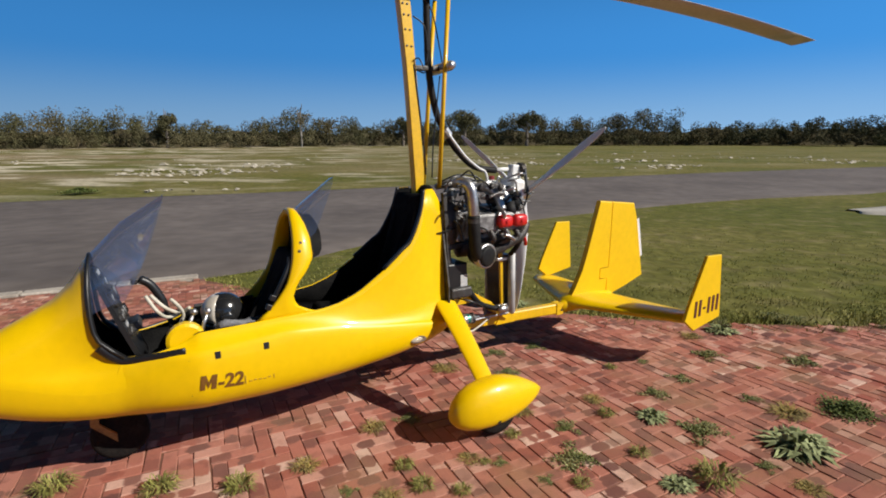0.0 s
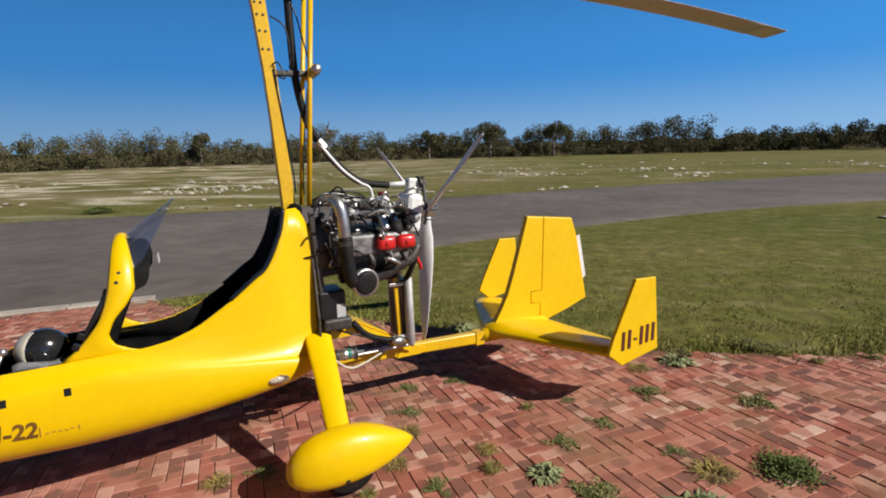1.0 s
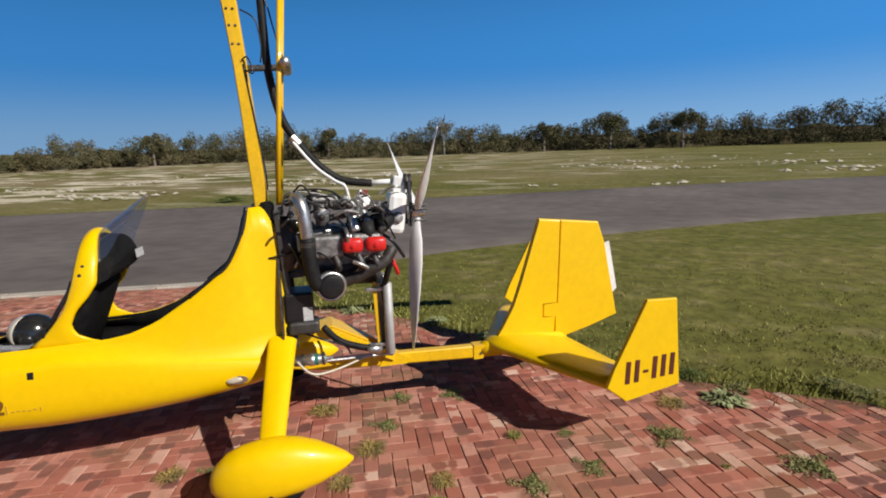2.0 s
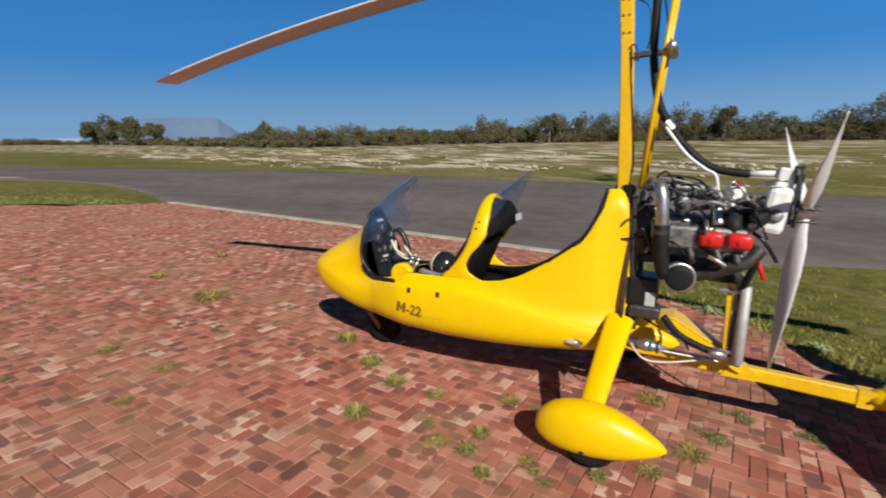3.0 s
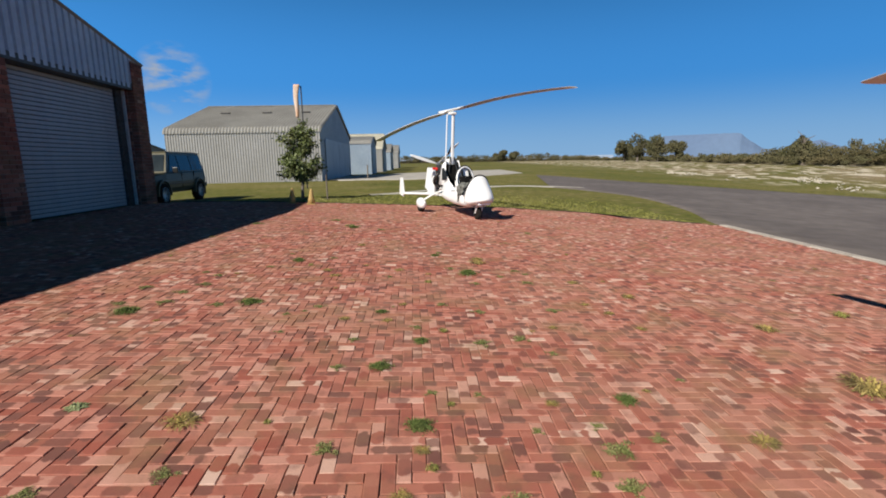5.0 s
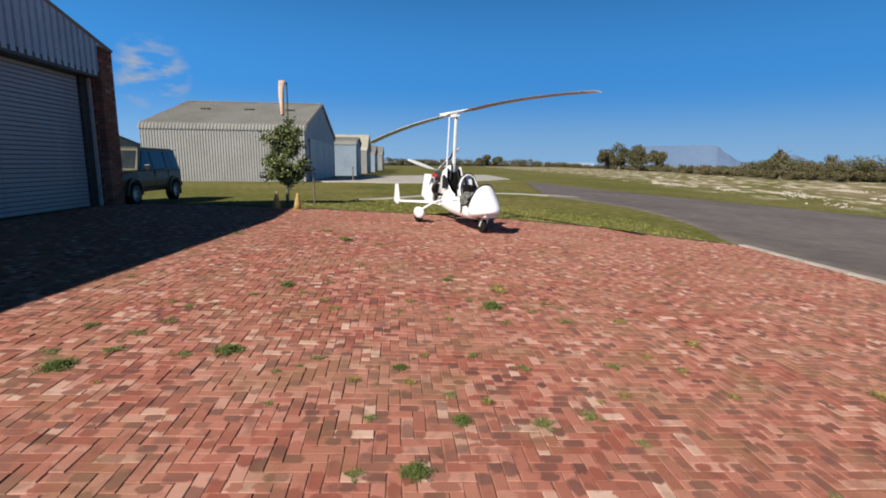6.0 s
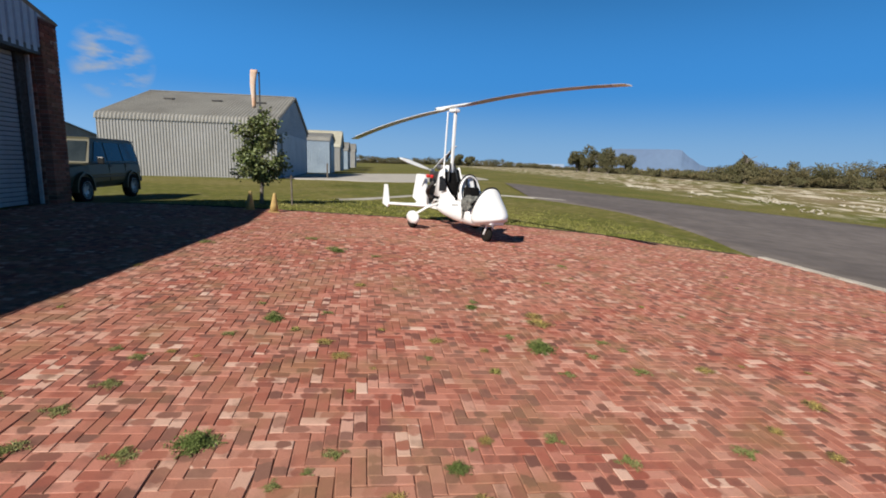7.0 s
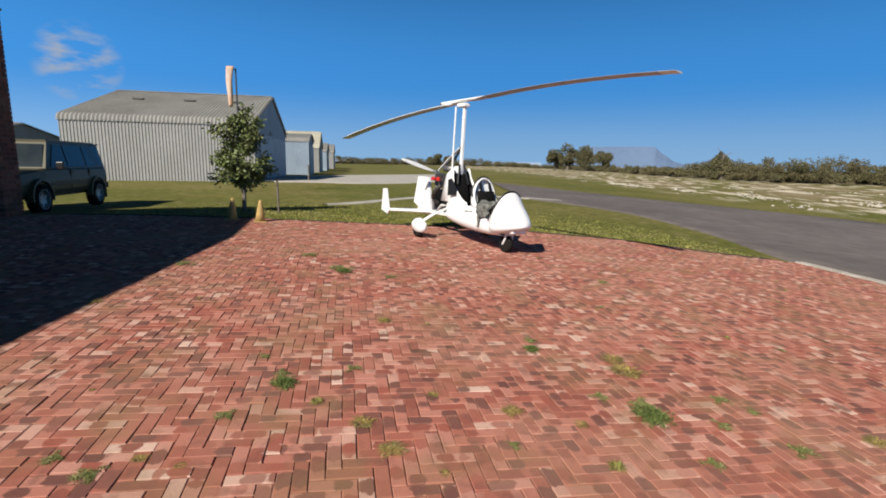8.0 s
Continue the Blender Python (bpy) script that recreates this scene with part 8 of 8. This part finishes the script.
DRY = [(-1.1, -2.55, 0.13), (-0.58, -1.6, 0.04), (-1.11, -1.19, 0.07), (-1.47, -1.27, 0.06), (-2.28, -0.77, 0.06), (-4.63, 0.7, 0.14), (-3.54, 1.15, 0.25), (-1.86, 0.75, 0.09), (-1.48, 0.5, 0.08), (-2.4, 0.37, 0.11), (-3.58, -2.55, 0.06), (-2.94, -2.8, 0.07),
       (-3.1, -2.44, 0.07), (-6, -2.67, 0.13), (-5.1, -0.54, 0.11), (-4.54, -0.92, 0.07), (-4.36, -0.66, 0.07), (-3.65, -1.06, 0.06), (-4.03, -0.34, 0.07), (-0.7, 2.17, 0.10), (0.11, 2.23, 0.08), (-0.42, 2.52, 0.10), (-0.02, 3.32, 0.13), (1.98, 2.69, 0.15), (1.64, 2.01, 0.09), (2.03, 3.97, 0.12),
       (0.45, 3, 0.12), (0.44, 2.7, 0.09), (-0.26, 1.93, 0.10), (0.9, 2.86, 0.09)]
DRY_WEST = [(-4.18, -3.81, 0.10), (-6, -4.65, 0.10), (-4.35, -4.07, 0.09), (-4.84, -3.81, 0.05), (-4.84, -3.3, 0.09), (-4.1, -3.51, 0.04), (-5.8, -2.6, 0.17), (-5.39, -1.19, 0.10), (-4.85, -2.89, 0.06), (-3.65, -4.87, 0.05), (-5.24, -7.13, 0.08), (-3.68, -4.66, 0.04)]
THISTLES = [(-0.93, -3.21, 0.07), (1.18, 2.65, 0.11), (1.06, 2.04, 0.09), (1.81, 2.34, 0.21)]
# the reach of each kind as it was drawn, so that a spot's third number is its half width in metres
for kind, reach, spots in (("low_weed", 0.19, LOW + LOW_NORTH + LOW_WEST), ("bushy_weed", 0.18, BUSHY), ("grass_tuft", 0.125, TUFTS), ("dry_weed", 0.13, DRY + DRY_WEST), ("thistle", 0.19, THISTLES)):
    for x, y, half in spots:
        weed(kind, x, y, half / reach)
for _ in range(150):
    p, q = rng.uniform(-2.4, 18), rng.uniform(0.6, 13.5)
    if inside(p, q) and inside(p - 0.3, q - 0.3):
        x, y = pave(p, q)
        weed(rng.choice(("dry_weed", "dry_weed", "grass_tuft", "low_weed")), x, y, rng.uniform(0.15, 0.4))


def blades(name, spots, label, tall, wide):
    """Standing grass as one sheet of blades."""
    V, F = [], []
    for x, y in spots:
        z = height(x, y) - 0.05
        for _ in range(3):
            a = rng.uniform(0, 6.28)
            l = tall * rng.uniform(0.4, 1.3)
            w = wide * rng.uniform(0.6, 1.3)
            o = Vector((x + rng.gauss(0, 0.03), y + rng.gauss(0, 0.03), z))
            s = Vector((math.cos(a), math.sin(a), 0)) * w
            lean = Vector((rng.gauss(0, 0.45), rng.gauss(0, 0.45), 1)) * l
            k = len(V)
            V += [tuple(o - s), tuple(o + s), tuple(o + lean * 0.6 + s * 0.6), tuple(o + lean)]
            F += [(k, k + 1, k + 2), (k, k + 2, k + 3)]
    tagged(raw(name, V, F, BLADES), label, "grass", kind="stuff")


spots = []
while len(spots) < 10000:                      # lawn behind the yellow gyroplane, thick along the edge of the paving
    p = rng.uniform(11.2, 24)
    q = brim(p) - 0.15 - abs(rng.gauss(0, 1.0)) * rng.choice((0.25, 1, 3))
    x, y = pave(p, q)
    if noise.noise((x * 1.3, y * 1.3, 0)) + rng.uniform(-0.4, 0.4) > -0.1:
        spots.append((x, y))
blades("lawn_grass", spots, "uneven green lawn grass beyond the paving", 0.028, 0.005)
spots = []
for _ in range(1500):                          # ragged fringe that creeps over the edge
    p = rng.uniform(11.2, 22)
    q = brim(p) + rng.gauss(0, 0.16)
    if noise.noise((p * 2.1, 3, 0)) > -0.15:
        spots.append(pave(p, q))
blades("edge_grass", spots, "tall ragged grass creeping over the pavers", 0.09, 0.007)
spots = []
while len(spots) < 7000:                       # verge between the paving and the taxiway's bend
    q = rng.uniform(0.2, 14)
    p = west_end(q) - abs(rng.gauss(0, 2.8)) - 0.05
    x, y = pave(p, q)
    spots.append((x, y))
blades("verge_grass", spots, "short green verge grass beside the paving", 0.04, 0.007)
for _ in range(20):
    p = rng.uniform(11.6, 20)
    q = brim(p) + rng.gauss(-0.1, 0.2)
    x, y = pave(p, q)
    weed(rng.choice(("low_weed", "low_weed", "thistle", "grass_tuft")), x, y, rng.uniform(0.4, 0.9))
shrub = weed("bushy_weed", -15.9, 20.7, 4.7)
tagged(shrub, "low green shrub at the far side of the taxiway", "shrub")

# dark strip between the paving and the verge, a thin shadow line put in as a shape
rows = []
for k in range(60):
    q = 0.3 + 13.6 * k / 59
    x, y = pave(west_end(q) - 0.035 + 0.012 * noise.noise((q * 2.3, 0, 0)), q)
    rows.append(Vector((x, y, height(x, y) + 0.005)))
edge = sweep(B(), rows, [0.03 + 0.012 * noise.noise((k * 0.7, 2, 0)) for k in range(60)], 6, 0.5)
tagged(link("trim", edge, mat("dark edge shadow", (0.035, 0.026, 0.018), (0.06, 0.045, 0.028), scale=5, rough=1.0, fine=0.3, bump=0.5)), "dark strip painting the shadow line along the brick paving", "edging", kind="structure")

# ---- brick pavers, laid in herringbone along the kerb ----
L, H, GAP = 0.222, 0.074, 0.004


def paver_points(m):
    hx, hy, c = (L - GAP) / 2, (H - GAP) / 2, 0.003
    pts = [(-hx, -hy, -0.03), (hx, -hy, -0.03), (hx, hy, -0.03), (-hx, hy, -0.03), (-hx, -hy, -c), (hx, -hy, -c), (hx, hy, -c), (-hx, hy, -c),
           (-hx + c, -hy + c, 0), (hx - c, -hy + c, 0), (hx - c, hy - c, 0), (-hx + c, hy - c, 0)]
    return [tuple(m @ Vector(p)) for p in pts]


def along(mesh, count):
    """Marks how far along and across its brick each point lies."""
    mesh.attributes.new("along", "FLOAT", "POINT").data.foreach_set("value", [-1.0, 1.0, 1.0, -1.0] * 3 * count)
    mesh.attributes.new("across", "FLOAT", "POINT").data.foreach_set("value", [-1.0, -1.0, 1.0, 1.0] * 3 * count)


QUADS = [(0, 1, 5, 4), (1, 2, 6, 5), (2, 3, 7, 6), (3, 0, 4, 7), (4, 5, 9, 8), (5, 6, 10, 9), (6, 7, 11, 10), (7, 4, 8, 11), (8, 9, 10, 11)]
me = bpy.data.meshes.new("paver")
me.from_pydata(paver_points(Matrix()), [], QUADS)
me.materials.append(BRICK)
along(me, 1)
rng = random.Random(3)
V, F, singles, joined = [], [], 0, 0
U = H
for j in range(0, 202):
    for i in range(-40, 256):
        k = (i - j) % 6
        if k == 0:
            p, q, turn = (i + 1.5) * U, (j + 0.5) * U, 0
        elif k == 5:
            p, q, turn = (i + 0.5) * U, (j + 1.5) * U, 90
        else:
            continue
        if not inside(p, q) or p > 18.8 or not inside(p, q - 0.06) and not 0 < p < 11.1:
            continue
        x, y = pave(p, q)
        lift = 0.004 + 0.004 * noise.noise((x * 0.8, y * 0.8, 0)) + rng.gauss(0, 0.0018)
        m = lie(x, y, TURN + turn + rng.gauss(0, 1.1), lift) @ pose(rng.gauss(0, 0.0012), rng.gauss(0, 0.0012), 0, rng.gauss(0, 0.6), rng.gauss(0, 0.35), 0)
        if singles < 300 and -1.75 < x < 0.3 and -1.35 < y < 0.9:
            ob = new("brick", me)
            ob.parent = apron
            ob.matrix_basis = m
            singles += 1
        else:
            n = len(V)
            V += paver_points(m)
            F += [tuple(a + n for a in f) for f in QUADS]
            joined += 1
rest = raw("bricks", V, F, BRICKS, apron)
rest["kind"] = "stuff"
along(rest.data, joined)
